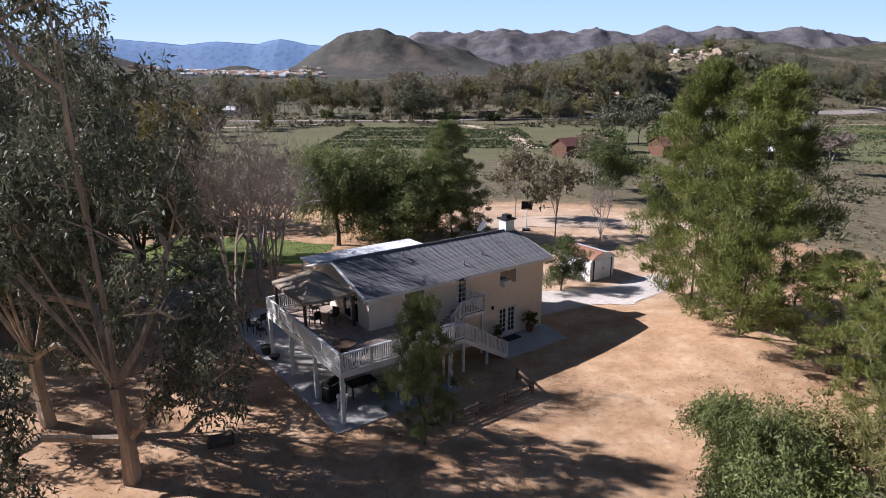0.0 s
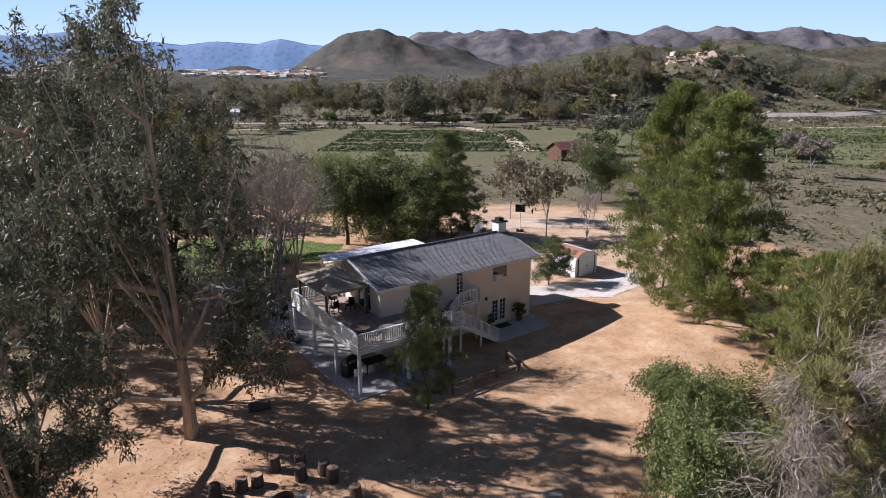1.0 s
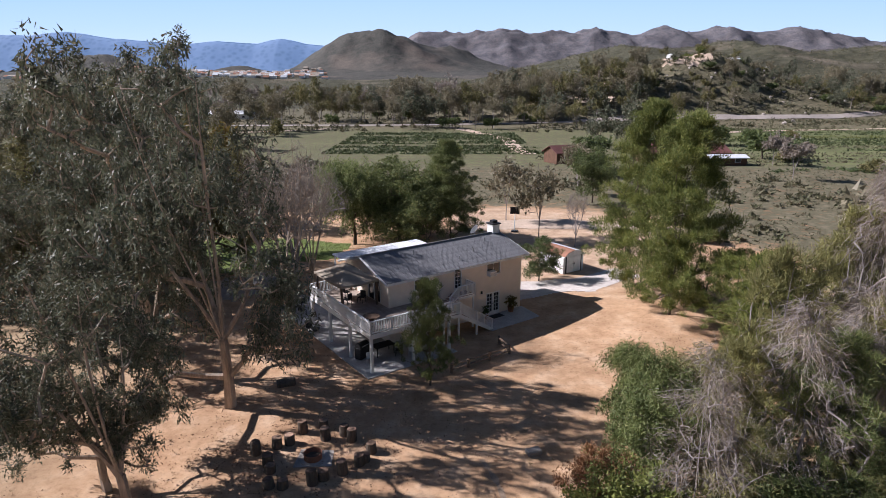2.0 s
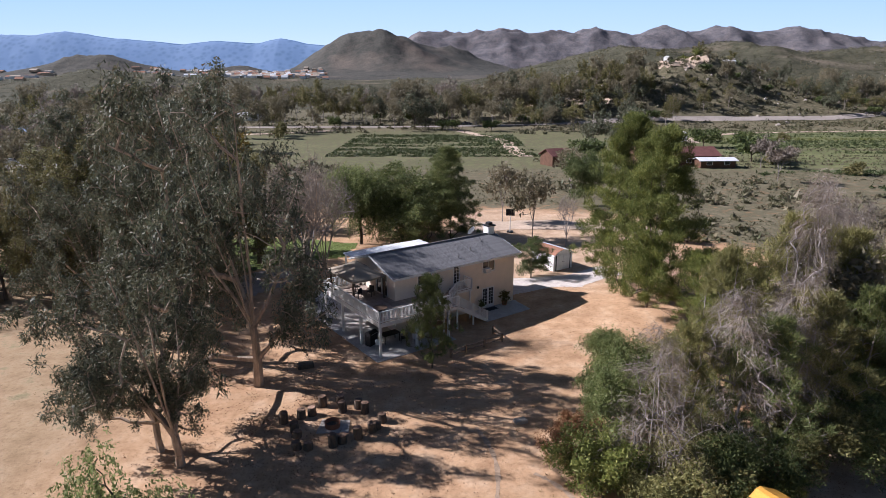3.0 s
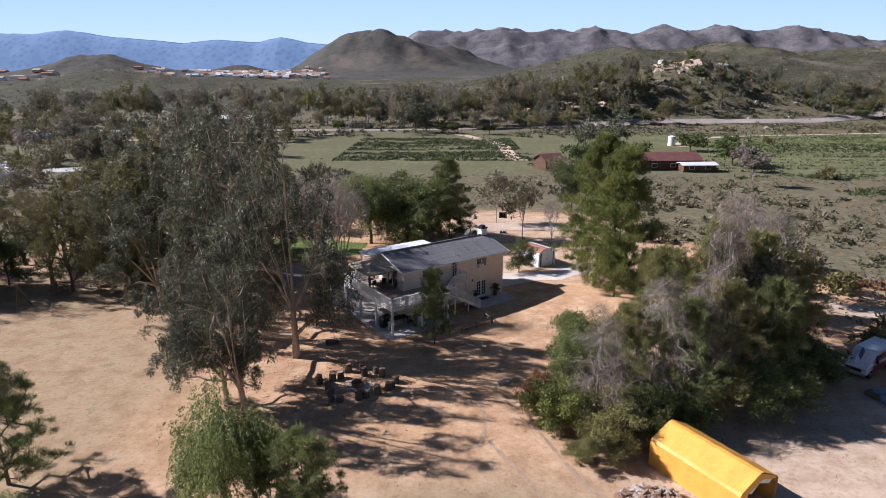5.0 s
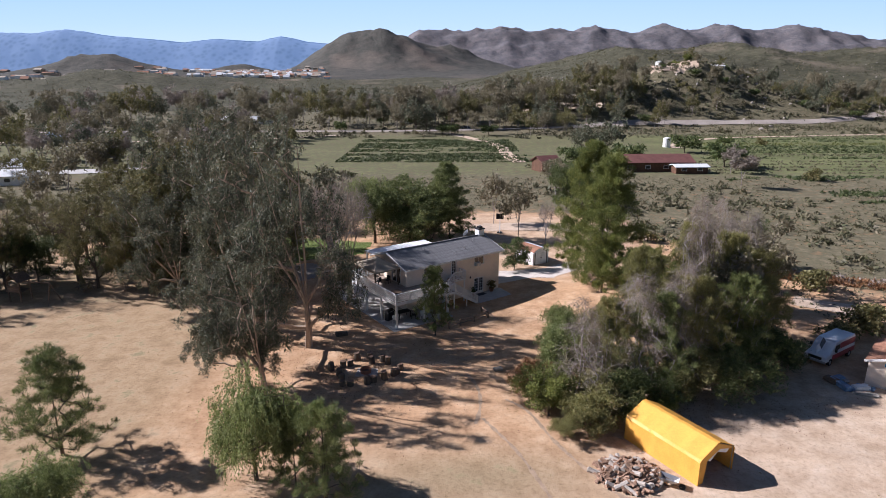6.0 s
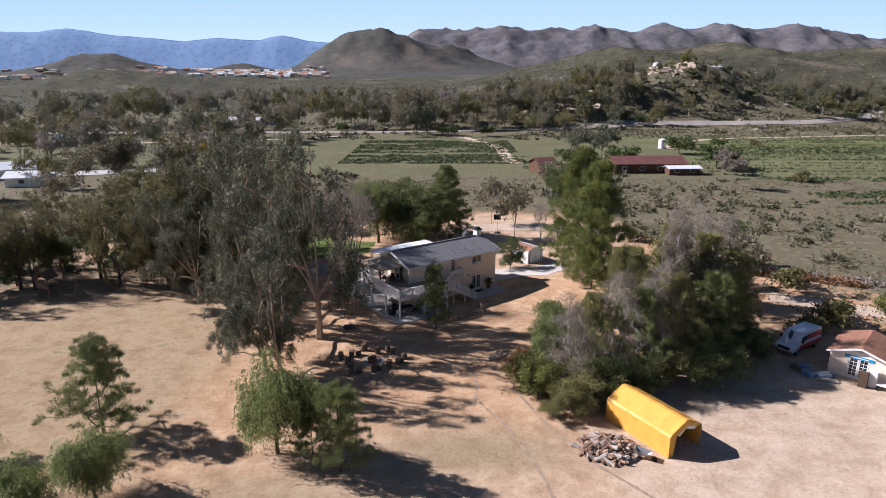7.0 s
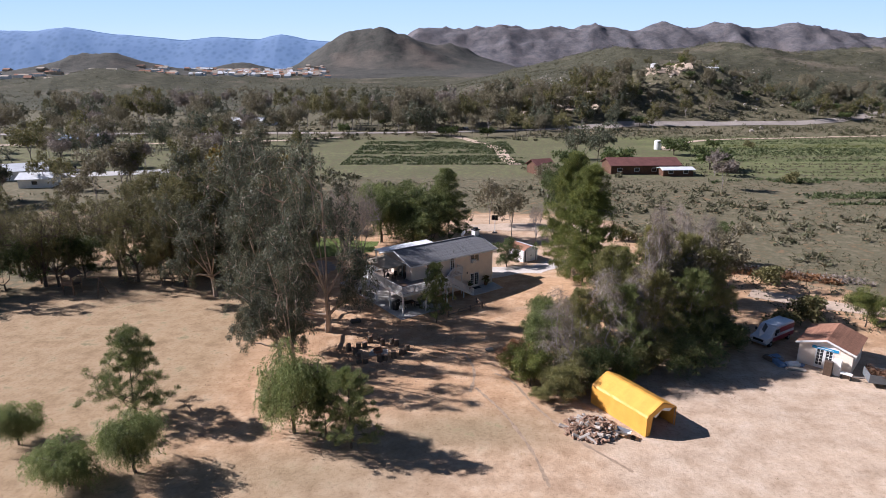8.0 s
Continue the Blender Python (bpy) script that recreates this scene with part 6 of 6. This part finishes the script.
def scatter(name, box, n, k, size, label, leaf, test=None, seed=1, flat=.6):
    rng = np.random.RandomState(seed)
    p = rng.uniform((box[0], box[2], 0), (box[1], box[3], 0), (n, 3))
    if test is not None:
        p = p[test(p[:, 0], p[:, 1])]
    s = rng.uniform(.4, 1.3, len(p)) ** 1.5 * size
    p[:, 2] = height(p[:, 0], p[:, 1]) + s * .3
    ob = link(name, quads_mesh(name, leaves(rng, p, k, s, size * .75, .28, .4, flat)), leaf)
    tagged(ob, label, "scrub", kind="stuff")


def lay_fields():
    lab = "rows of dark green crops in a valley field"
    field_strip(-34, 30, 158, 182, 2600, .75, lab, rows=12)
    field_strip(-34, 28, 186, 232, 4200, .8, lab, rows=20)
    for x0, x1, y0, y1, n, rows in ((92, 330, 182, 206, 4200, 10), (86, 250, 166, 170, 700, 2), (74, 260, 121, 129, 2600, 4), (120, 260, 114, 117, 500, 1), (84, 200, 100, 108, 2000, 4), (120, 330, 222, 238, 1800, 6), (88, 180, 92, 95, 400, 1)):
        field_strip(x0, x1, y0, y1, n, .85, lab, rows=rows)
    field_strip(92, 330, 208, 219, 2600, .5, "bright green low crop in a valley field", M_BLADE, 0)
    for x0, x1, y0, y1, n in ((72, 330, 132, 162, 2600), (90, 330, 171, 180, 1100), (100, 330, 240, 256, 1500)):
        field_strip(x0, x1, y0, y1, n, .75, "dry weeds between the valley fields", M_SCRUB, 5)
    scatter("valley_scrub", (-60, 150, 66, 128), 6500, 7, .42, "low grey-green scrub on the valley floor", M_SCRUB, lambda x, y: (fbm(x, y, 12, 61, 3) > -.15) & ~((x > -4) & (x < 34) & (y < 88)), 2)
    scatter("valley_scrub", (30, 120, 18, 70), 3800, 7, .36, "low grey-green scrub beside the yard", M_SCRUB, lambda x, y: (x * 1.3 + y > 84) & (fbm(x, y, 9, 62, 3) > -.1), 3)
    scatter("valley_scrub", (-260, -60, 30, 260), 3000, 8, .8, "low scrub between far lots", M_SCRUB, lambda x, y: fbm(x, y, 22, 63, 3) > 0, 4)
    scatter("valley_scrub", (-120, 330, 240, 330), 3600, 7, .9, "scrub along the country road", M_SCRUB, lambda x, y: (fbm(x, y, 22, 64, 3) > -.1) & (np.abs(y - np.interp(x, [-420, -112, -10, 68, 138, 220, 420], [268, 273, 276, 300, 319, 328, 372])) > 7), 5)
    scatter("hill_scrub", (-60, 520, 330, 620), 5500, 5, 1.3, "chaparral bushes on the hillside", M_SCRUB, None, 6)
    scatter("hill_scrub", (-200, 1100, 560, 1000), 14000, 5, 1.7, "chaparral bushes on the ridge", M_SCRUB, None, 7)
    scatter("hill_scrub", (-1100, 0, 330, 1250), 7500, 4, 2.2, "chaparral bushes on the far flats and mounds", M_SCRUB, None, 8)
    scatter("valley_bush_scrub", (34, 190, 30, 135), 1500, 26, 1.0, "grey-green bushes dotted over the valley floor", M_SCRUB, lambda x, y: (x * 1.2 + y > 96) & (fbm(x, y, 18, 65, 3) > 0.0) & ((y < 96) | (x < 70)), 14, .55)
    scatter("valley_bush_scrub", (-60, 40, 84, 150), 420, 26, 1.1, "grey-green bushes dotted over the valley floor", M_SCRUB, lambda x, y: fbm(x, y, 18, 66, 3) > 0.0, 15, .55)
    scatter("roadside_scrub", (-300, 420, 236, 345), 2600, 22, 1.5, "dense brush along the country road", M_SCRUB, lambda x, y: (fbm(x, y, 26, 67, 3) > 0.05) & (np.abs(y - np.interp(x, [-420, -112, -10, 68, 138, 220, 420], [268, 273, 276, 300, 319, 328, 372])) > 7) & ((x < 90) | (y > 258)), 16, .6)
    scatter("knoll_scrub", (30, 420, 330, 470), 2600, 24, 1.8, "dense chaparral over the knoll", M_SCRUB, lambda x, y: fbm(x, y, 30, 68, 3) > -.12, 17, .6)
    scatter("brush_windrow", (40, 56, 36, 48), 900, 16, .55, "windrow of reddish-brown cut brush beside the track", M_RUST, lambda x, y: np.abs(y - 45.5 + .42 * (x - 41)) < 1.5, 18, .8)
    scatter("brush_windrow", (40, 60, 36, 50), 500, 14, .55, "windrow of grey cut brush beside the track", M_DEADTWIG, lambda x, y: np.abs(y - 46.8 + .42 * (x - 41)) < 1.8, 19, .8)
    # litter under the trees
    rng = np.random.RandomState(9)
    p = np.concatenate([rng.normal(size=(900, 3)) * np.array([5, 4, 0]) + np.array([-9, 15, 0]), rng.normal(size=(220, 3)) * np.array([4, 2.0, 0]) + np.array([18, 29.5, 0]),
                        rng.normal(size=(600, 3)) * np.array([6, 3, 0]) + np.array([20, 11, 0]), rng.normal(size=(500, 3)) * np.array([6, 5, 0]) + np.array([-11, 28, 0])])
    p[:, 2] = height(p[:, 0], p[:, 1]) + .02
    tagged(link("leaf_litter", quads_mesh("leaf_litter", leaves(rng, p, 5, .4, .09, .3, 0, .03)), M_LITTER), "brown fallen leaves and bark on sand", "leaf litter", kind="stuff")
    p = rng.uniform((-40, -22, 0), (46, 30, 0), (700, 3))
    p = p[fbm(p[:, 0], p[:, 1], 8, 71, 3) > 0]
    p[:, 2] = height(p[:, 0], p[:, 1]) + .02
    tagged(link("dry_weeds", quads_mesh("dry_weeds", leaves(rng, p, 8, .14, .12, .10, 1.2, .3)), M_FALL), "small dry weeds on the sandy yard", "weeds", kind="stuff")


# ---- valley trees and buildings ----
def valley_trees():
    rng = random.Random(21)
    kinds = [("sparse", 5, M_BARKG, M_GREYOL, "thin grey-olive valley tree"), ("sparse", 6, M_BARKG, M_EUCB, "open olive-green valley tree"), ("sparse", 7, M_BARKD, M_EUC, "grey-green eucalyptus in the valley"),
             ("bush", 0, M_BARKD, M_BROAD, "dark green round valley bush"), ("sparse", 8, M_BARKG, M_DEADTWIG, "leafless grey valley tree"), ("bush", 1, M_BARKD, M_EUCB, "olive round valley bush"),
             ("sparse", 10, M_BARKG, M_GREYOL, "tall thin grey-olive valley tree"), ("bush", 3, M_BARKD, M_PINED, "leafy green valley bush")]

    BELTS = {"trees along the country road": "roadside_tree", "hillside trees": "hillside_tree", "far valley trees": "far_valley_tree", "trees between far lots": "valley_tree"}

    def belt(n, x0, x1, y0, y1, hs, picks, group):
        for _ in range(n):
            x, y = rng.uniform(x0, x1), rng.uniform(y0, y1)
            k, v, bark, leaf, lb = kinds[rng.choice(picks)]
            h = rng.uniform(*hs) * (.45 if k == "bush" else 1)
            tree(k, v, x, y, h, rng.uniform(0, 360), "valley_bush" if k == "bush" else BELTS[group], lb, bark, leaf, group, rng.uniform(.75, 1.1), "bush" if k == "bush" else "tree")
    belt(44, -230, 60, 284, 335, (14, 25), (0, 0, 1, 2, 4), "trees along the country road")
    belt(12, -60, 60, 246, 268, (8, 15), (0, 1, 3), "trees along the country road")
    belt(48, 20, 130, 318, 385, (11, 22), (0, 1, 2, 0, 5), "hillside trees")
    belt(52, 110, 330, 332, 376, (9, 17), (2, 2, 3, 0, 1, 0), "hillside trees")
    belt(34, 60, 240, 372, 425, (6, 12), (3, 5, 2, 1, 0), "hillside trees")
    belt(30, 200, 420, 380, 470, (12, 20), (0, 0, 2), "hillside trees")
    belt(44, -330, 40, 340, 560, (12, 22), (0, 1, 2, 4), "far valley trees")
    belt(40, -240, -60, 70, 255, (8, 16), (0, 1, 2, 4, 5, 3), "trees between far lots")
    belt(36, -220, -60, 110, 245, (10, 19), (0, 1, 2, 4), "trees between far lots")
    belt(26, -60, 110, 290, 330, (12, 22), (0, 1, 2), "trees along the country road")
    belt(18, -110, -45, 60, 120, (9, 15), (1, 2, 0), "trees between far lots")
    belt(60, -330, -60, 150, 330, (9, 19), (0, 1, 2, 5, 6), "trees between far lots")
    belt(46, -60, 130, 282, 345, (9, 18), (0, 1, 2, 3, 6), "trees along the country road")
    belt(60, 40, 260, 345, 440, (7, 15), (0, 1, 2, 3, 5, 7), "hillside trees")
    belt(40, 180, 440, 360, 480, (11, 19), (0, 2, 6), "hillside trees")
    belt(60, -520, 60, 420, 800, (10, 18), (0, 1, 2, 6), "far valley trees")
    for k, x, y, h in ((3, 86, 184, 15), (3, 110, 205, 9), (5, 128, 210, 7), (3, 84, 148, 17), (5, 88, 142, 9), (2, 53, 165, 17), (2, 47, 172, 15), (3, 56, 150, 16), (3, 30, 118, 14), (3, 40, 150, 14), (5, 96, 124, 8), (4, 72, 112, 10), (4, 80, 135, 9), (2, -13, 262, 20), (2, -8, 264, 17), (3, 4, 255, 12), (0, 24, 95, 10), (5, 33, 62, 6), (5, 46, 40, 7), (5, 44, 27, 8), (5, 40, 24, 6)):
        kk, v, bark, leaf, lb = kinds[k]
        tree(kk, v, x, y, h * (.5 if kk == "bush" else 1), x * 7, "valley_tree" if kk == "sparse" else "valley_bush", lb, bark, leaf, "trees round the barn", 1.1, "tree" if kk == "sparse" else "bush")
    for x, y, h in ((169, 401, 7), (196, 406, 8), (201, 409, 7), (160, 404, 6), (100, 346, 7), (110, 352, 8), (118, 349, 7), (47, 344, 9)):
        tree("bush", 2, x, y, h * .9, x * 13, "garden_tree", "green garden tree beside a hillside house", M_BARKD, M_PINED if h > 7 else M_PINE, "garden trees on the slope", 1.0)
    tree("sparse", 9, -42, 76, 16, 0, "yellow_tree", "tree with yellowing autumn leaves", M_BARKG, M_FALL, "", 1.0)
    tree("sparse", 9, -33, 72, 15, 90, "yellow_tree", "tree with yellowing autumn leaves", M_BARKG, M_FALL, "", 1.1)


def gable_house(name, x, y, turn, W, D, E, P, wall, roof, label, category="house", windows=3, base=None):
    """A far house: walls, pitched roof, windows and door."""
    z = min(H(x + a, y + b) for a in (-W / 2, W / 2) for b in (-D / 2, D / 2)) if base is None else base
    h = thing(name, pose(x, y, z - .2, 0, 0, turn), label, category)
    part("wall", boxes((-W / 2, W / 2, -D / 2, D / 2, 0, E)), wall, h)
    for sx in (-1, 1):
        bm = bmesh.new()
        xa, xb = sx * (W / 2 - .2), sx * W / 2
        a = [bm.verts.new((xa, yy, zz)) for yy, zz in ((-D / 2, E), (D / 2, E), (0, P - .1))]
        b = [bm.verts.new((xb, yy, zz)) for yy, zz in ((-D / 2, E), (D / 2, E), (0, P - .1))]
        bm.faces.new(a), bm.faces.new(b[::-1])
        for i in range(3):
            bm.faces.new((a[i], b[i], b[(i + 1) % 3], a[(i + 1) % 3]))
        bmesh.ops.recalc_face_normals(bm, faces=bm.faces[:])
        part("gable", bm, wall, h)
    sl = (P - E) / (D / 2)
    for sy in (-1, 1):
        bm = bmesh.new()
        o = .5
        pr = [(0, P), (sy * (D / 2 + o), E - o * sl), (sy * (D / 2 + o), E - o * sl + .15), (0, P + .15)]
        a = [bm.verts.new((-W / 2 - o, yy, zz)) for yy, zz in pr]
        b = [bm.verts.new((W / 2 + o, yy, zz)) for yy, zz in pr]
        bm.faces.new(a), bm.faces.new(b[::-1])
        for i in range(4):
            bm.faces.new((a[i], b[i], b[(i + 1) % 4], a[(i + 1) % 4]))
        bmesh.ops.recalc_face_normals(bm, faces=bm.faces[:])
        part("roof", bm, roof, h)
    for k in range(windows):
        cx = -W / 2 + W * (k + .5) / windows
        w = part("window", boxes((cx - .75, cx + .75, -D / 2 - .06, -D / 2 - .004, 1.0, 2.1)), M_WHITE, h)
        part("pane", boxes((cx - .65, cx + .65, -D / 2 - .08, -D / 2 - .062, 1.1, 2.0)), M_GLASS, w)
    return h


def far_buildings():
    b = gable_house("barn", 60.5, 143, 3, 21, 9, 2.9, 4.6, M_WALLWOOD, M_REDROOF, "long low barn with a red metal roof", "barn", 4)
    gable_house("lean_to", 69, 136.5, 3, 9, 4, 2.1, 2.6, M_WALLWOOD, M_METALROOF, "small shed with a white metal roof beside the barn", "shed", 2)
    gable_house("wooden_cabin", 29.5, 141, 25, 6, 5.5, 3.0, 4.4, M_WALLWOOD, M_REDROOF, "small brown plank cabin", "cabin", 1)
    gable_house("ranch_house", 60, 338, -4, 24, 9, 3.0, 5.0, M_WALLTAN, M_TANROOF, "long low house with a tan roof on the slope", "house", 4)
    gable_house("ranch_house", 84, 350, 10, 20, 10, 3.2, 5.6, M_WALLTAN, M_TANROOF, "tan house with wide gables on the slope", "house", 3)
    gable_house("ranch_house", 95, 356, 100, 12, 9, 3.2, 5.6, M_WALLTAN, M_TANROOF, "tan house wing on the slope", "house", 2)
    gable_house("hilltop_house", 181, 404, -5, 24, 12, 4.2, 5.4, M_WHITE, M_METALROOF, "white house on the hilltop", "house", 5)
    gable_house("hilltop_house", 92, 398, 20, 10, 8, 4.5, 6.5, M_WHITE, M_TANROOF, "small white house high on the slope", "house", 2)
    gable_house("long_house", -118, 330, 2, 34, 10, 3.0, 4.6, M_WHITE, M_METALROOF, "long pale house between trees", "house", 6)
    gable_house("storage_building", -150, 214, 5, 16, 10, 3.6, 5.0, M_GREYBOX, M_TARP, "blue-grey metal storage building far off", "building", 2)
    gable_house("white_tent_building", -122, 131, 30, 14, 8, 2.8, 4.4, M_WHITE, M_METALROOF, "white metal building beside the street", "building", 2)
    gable_house("white_tent_building", -108, 118, 10, 8, 6, 2.6, 3.8, M_WHITE, M_METALROOF, "white metal building beside the street", "building", 1)
    t = thing("water_tank", pose(86.5, 203, H(86.5, 203)), "white upright water tank in the field", "water tank")
    part("tank", rod((0, 0, -.2), (0, 0, 3.4), 1.4, sides=20), M_WHITE, t)
    part("lid", rod((0, 0, 3.4), (0, 0, 3.8), 1.42, .4, 20), M_WHITE, t)
    t = thing("water_tank", pose(147, 396, H(147, 396)), "white water tank on the slope", "water tank")
    part("tank", rod((0, 0, -.5), (0, 0, 4.0), 2.6, sides=20), M_WHITE, t)
    part("lid", rod((0, 0, 4.0), (0, 0, 4.7), 2.62, .6, 20), M_WHITE, t)
    rng = random.Random(31)
    for x, y, r, lab, paint in ((-135, 201, 5, "white parked pickup far off", M_CAR), (-127, 198, 2, "dark parked car far off", M_DARKCAR), (-113, 141, 190, "silver parked car on the street", M_CHROME), (-117, 136, 15, "dark parked car on the street", M_DARKCAR),
                                (12, 290, 0, "dark parked car by the road", M_DARKCAR), (6, 291, 10, "dark red parked car by the road", M_RED)):
        build_car("parked_car", pose(x, y, H(x, y) + .1, 0, 0, r), lab, 4.7, 1.85, 1.55, paint, paint, group="parked cars")
    f = thing("white_rail_fence", pose(0, 0, 0), "white rail fence between far lots", "fence")
    xs = [-146 + k * 3 for k in range(12)]
    for a, c in zip(xs, xs[1:]):
        part("fence_rail", bar((a, 195, H(a, 195) + 1.0), (c, 195, H(c, 195) + 1.0), .2, .1), M_WHITE, f)
    for x in xs:
        part("fence_post", boxes((x - .1, x + .1, 194.9, 195.1, H(x, 195) - .2, H(x, 195) + 1.2)), M_WHITE, f)
    # far suburb: houses too small to count
    V, F, MI = [], [], []

    def house_at(x, y, w, d, e, p, wi, ri):
        z = H(x, y) - .5
        b0 = len(V)
        for zz in (0, e):
            V.extend([(x - w, y - d, z + zz), (x + w, y - d, z + zz), (x + w, y + d, z + zz), (x - w, y + d, z + zz)])
        V.extend([(x - w, y, z + p), (x + w, y, z + p)])
        for fc, mi in (((0, 1, 5, 4), wi), ((1, 2, 6, 5), wi), ((2, 3, 7, 6), wi), ((3, 0, 4, 7), wi), ((4, 5, 9, 8), ri), ((6, 7, 8, 9), ri), ((5, 6, 9), wi), ((7, 4, 8), wi)):
            F.append([b0 + k for k in fc])
            MI.append(mi)
    for _ in range(230):
        y = rng.uniform(1230, 1640)
        x = rng.uniform(-.41, -.18) * (y + 40)
        house_at(x, y, rng.uniform(4, 7), rng.uniform(3.5, 5), rng.uniform(3.5, 6), rng.uniform(6, 8.5), rng.choice((0, 0, 1)), rng.choice((2, 2, 3, 4)))
    for _ in range(60):
        y = rng.uniform(1150, 1500)
        x = rng.uniform(-.76, -.42) * (y + 40)
        if H(x, y) - 42 * float(sstep(650, 1700, np.array(y))) > 14:
            continue
        house_at(x, y, rng.uniform(6, 12), rng.uniform(4, 8), rng.uniform(3, 6), rng.uniform(5, 8), rng.choice((0, 0, 1)), rng.choice((2, 3)))
    for _ in range(26):
        y = rng.uniform(1500, 1800)
        x = rng.uniform(.62, .78) * (y + 40)
        house_at(x, y, rng.uniform(6, 14), rng.uniform(5, 9), rng.uniform(4, 7), rng.uniform(6, 9), 0, rng.choice((2, 4)))
    me = pymesh("far_suburb", V, F)
    for m in (M_WHITE, M_WALLTAN, M_TANROOF, M_BROWNROOF, M_METALROOF):
        me.materials.append(m)
    me.polygons.foreach_set("material_index", np.array(MI, dtype=np.int32))
    tagged(new("far_suburb", me), "distant suburb of pale houses with tan roofs", "houses", kind="stuff")
    # pale boulders on the slopes
    rg = np.random.RandomState(12)
    ico = bmesh.new()
    bmesh.ops.create_icosphere(ico, subdivisions=1, radius=1)
    iv = np.array([v.co[:] for v in ico.verts])
    jf = np.array([[v.index for v in f.verts] for f in ico.faces])
    ico.free()
    c = np.concatenate([rg.normal(size=(240, 2)) * np.array([26, 40]) + np.array([85, 640]), rg.normal(size=(90, 2)) * np.array([40, 30]) + np.array([200, 395]), rg.normal(size=(120, 2)) * np.array([200, 80]) + np.array([330, 620])])
    z = height(c[:, 0], c[:, 1])
    vs, fs = [], []
    for k in range(len(c)):
        s = rg.uniform(.4, 1.25)
        vs.append(iv * s * rg.uniform(.7, 1.3, (1, 3)) + rg.normal(size=iv.shape) * .12 * s + np.array([c[k, 0], c[k, 1], z[k] + s * .3]))
        fs.append(jf + 12 * k)
    me = pymesh("boulders", np.concatenate(vs).tolist(), np.concatenate(fs).tolist())
    me.materials.append(M_STONE)
    tagged(new("boulders", me), "pale granite boulders on the slopes", "boulders", kind="stuff")


build_house()
dish()
build_deck()
build_gazebo()
patio_things()
build_shed()
build_hoop()
build_shelter()
build_woodpile()
build_firepit()
build_office()
build_car("van", pose(36.4, 19.9, H(36.4, 19.9), 0, 0, 33), "red and white panel van parked in shade", 5.4, 1.95, 2.05, M_CAR, M_CAR, True, "van")
play_house()
lay_ground()
plant_trees()
valley_trees()
far_buildings()
lay_fields()
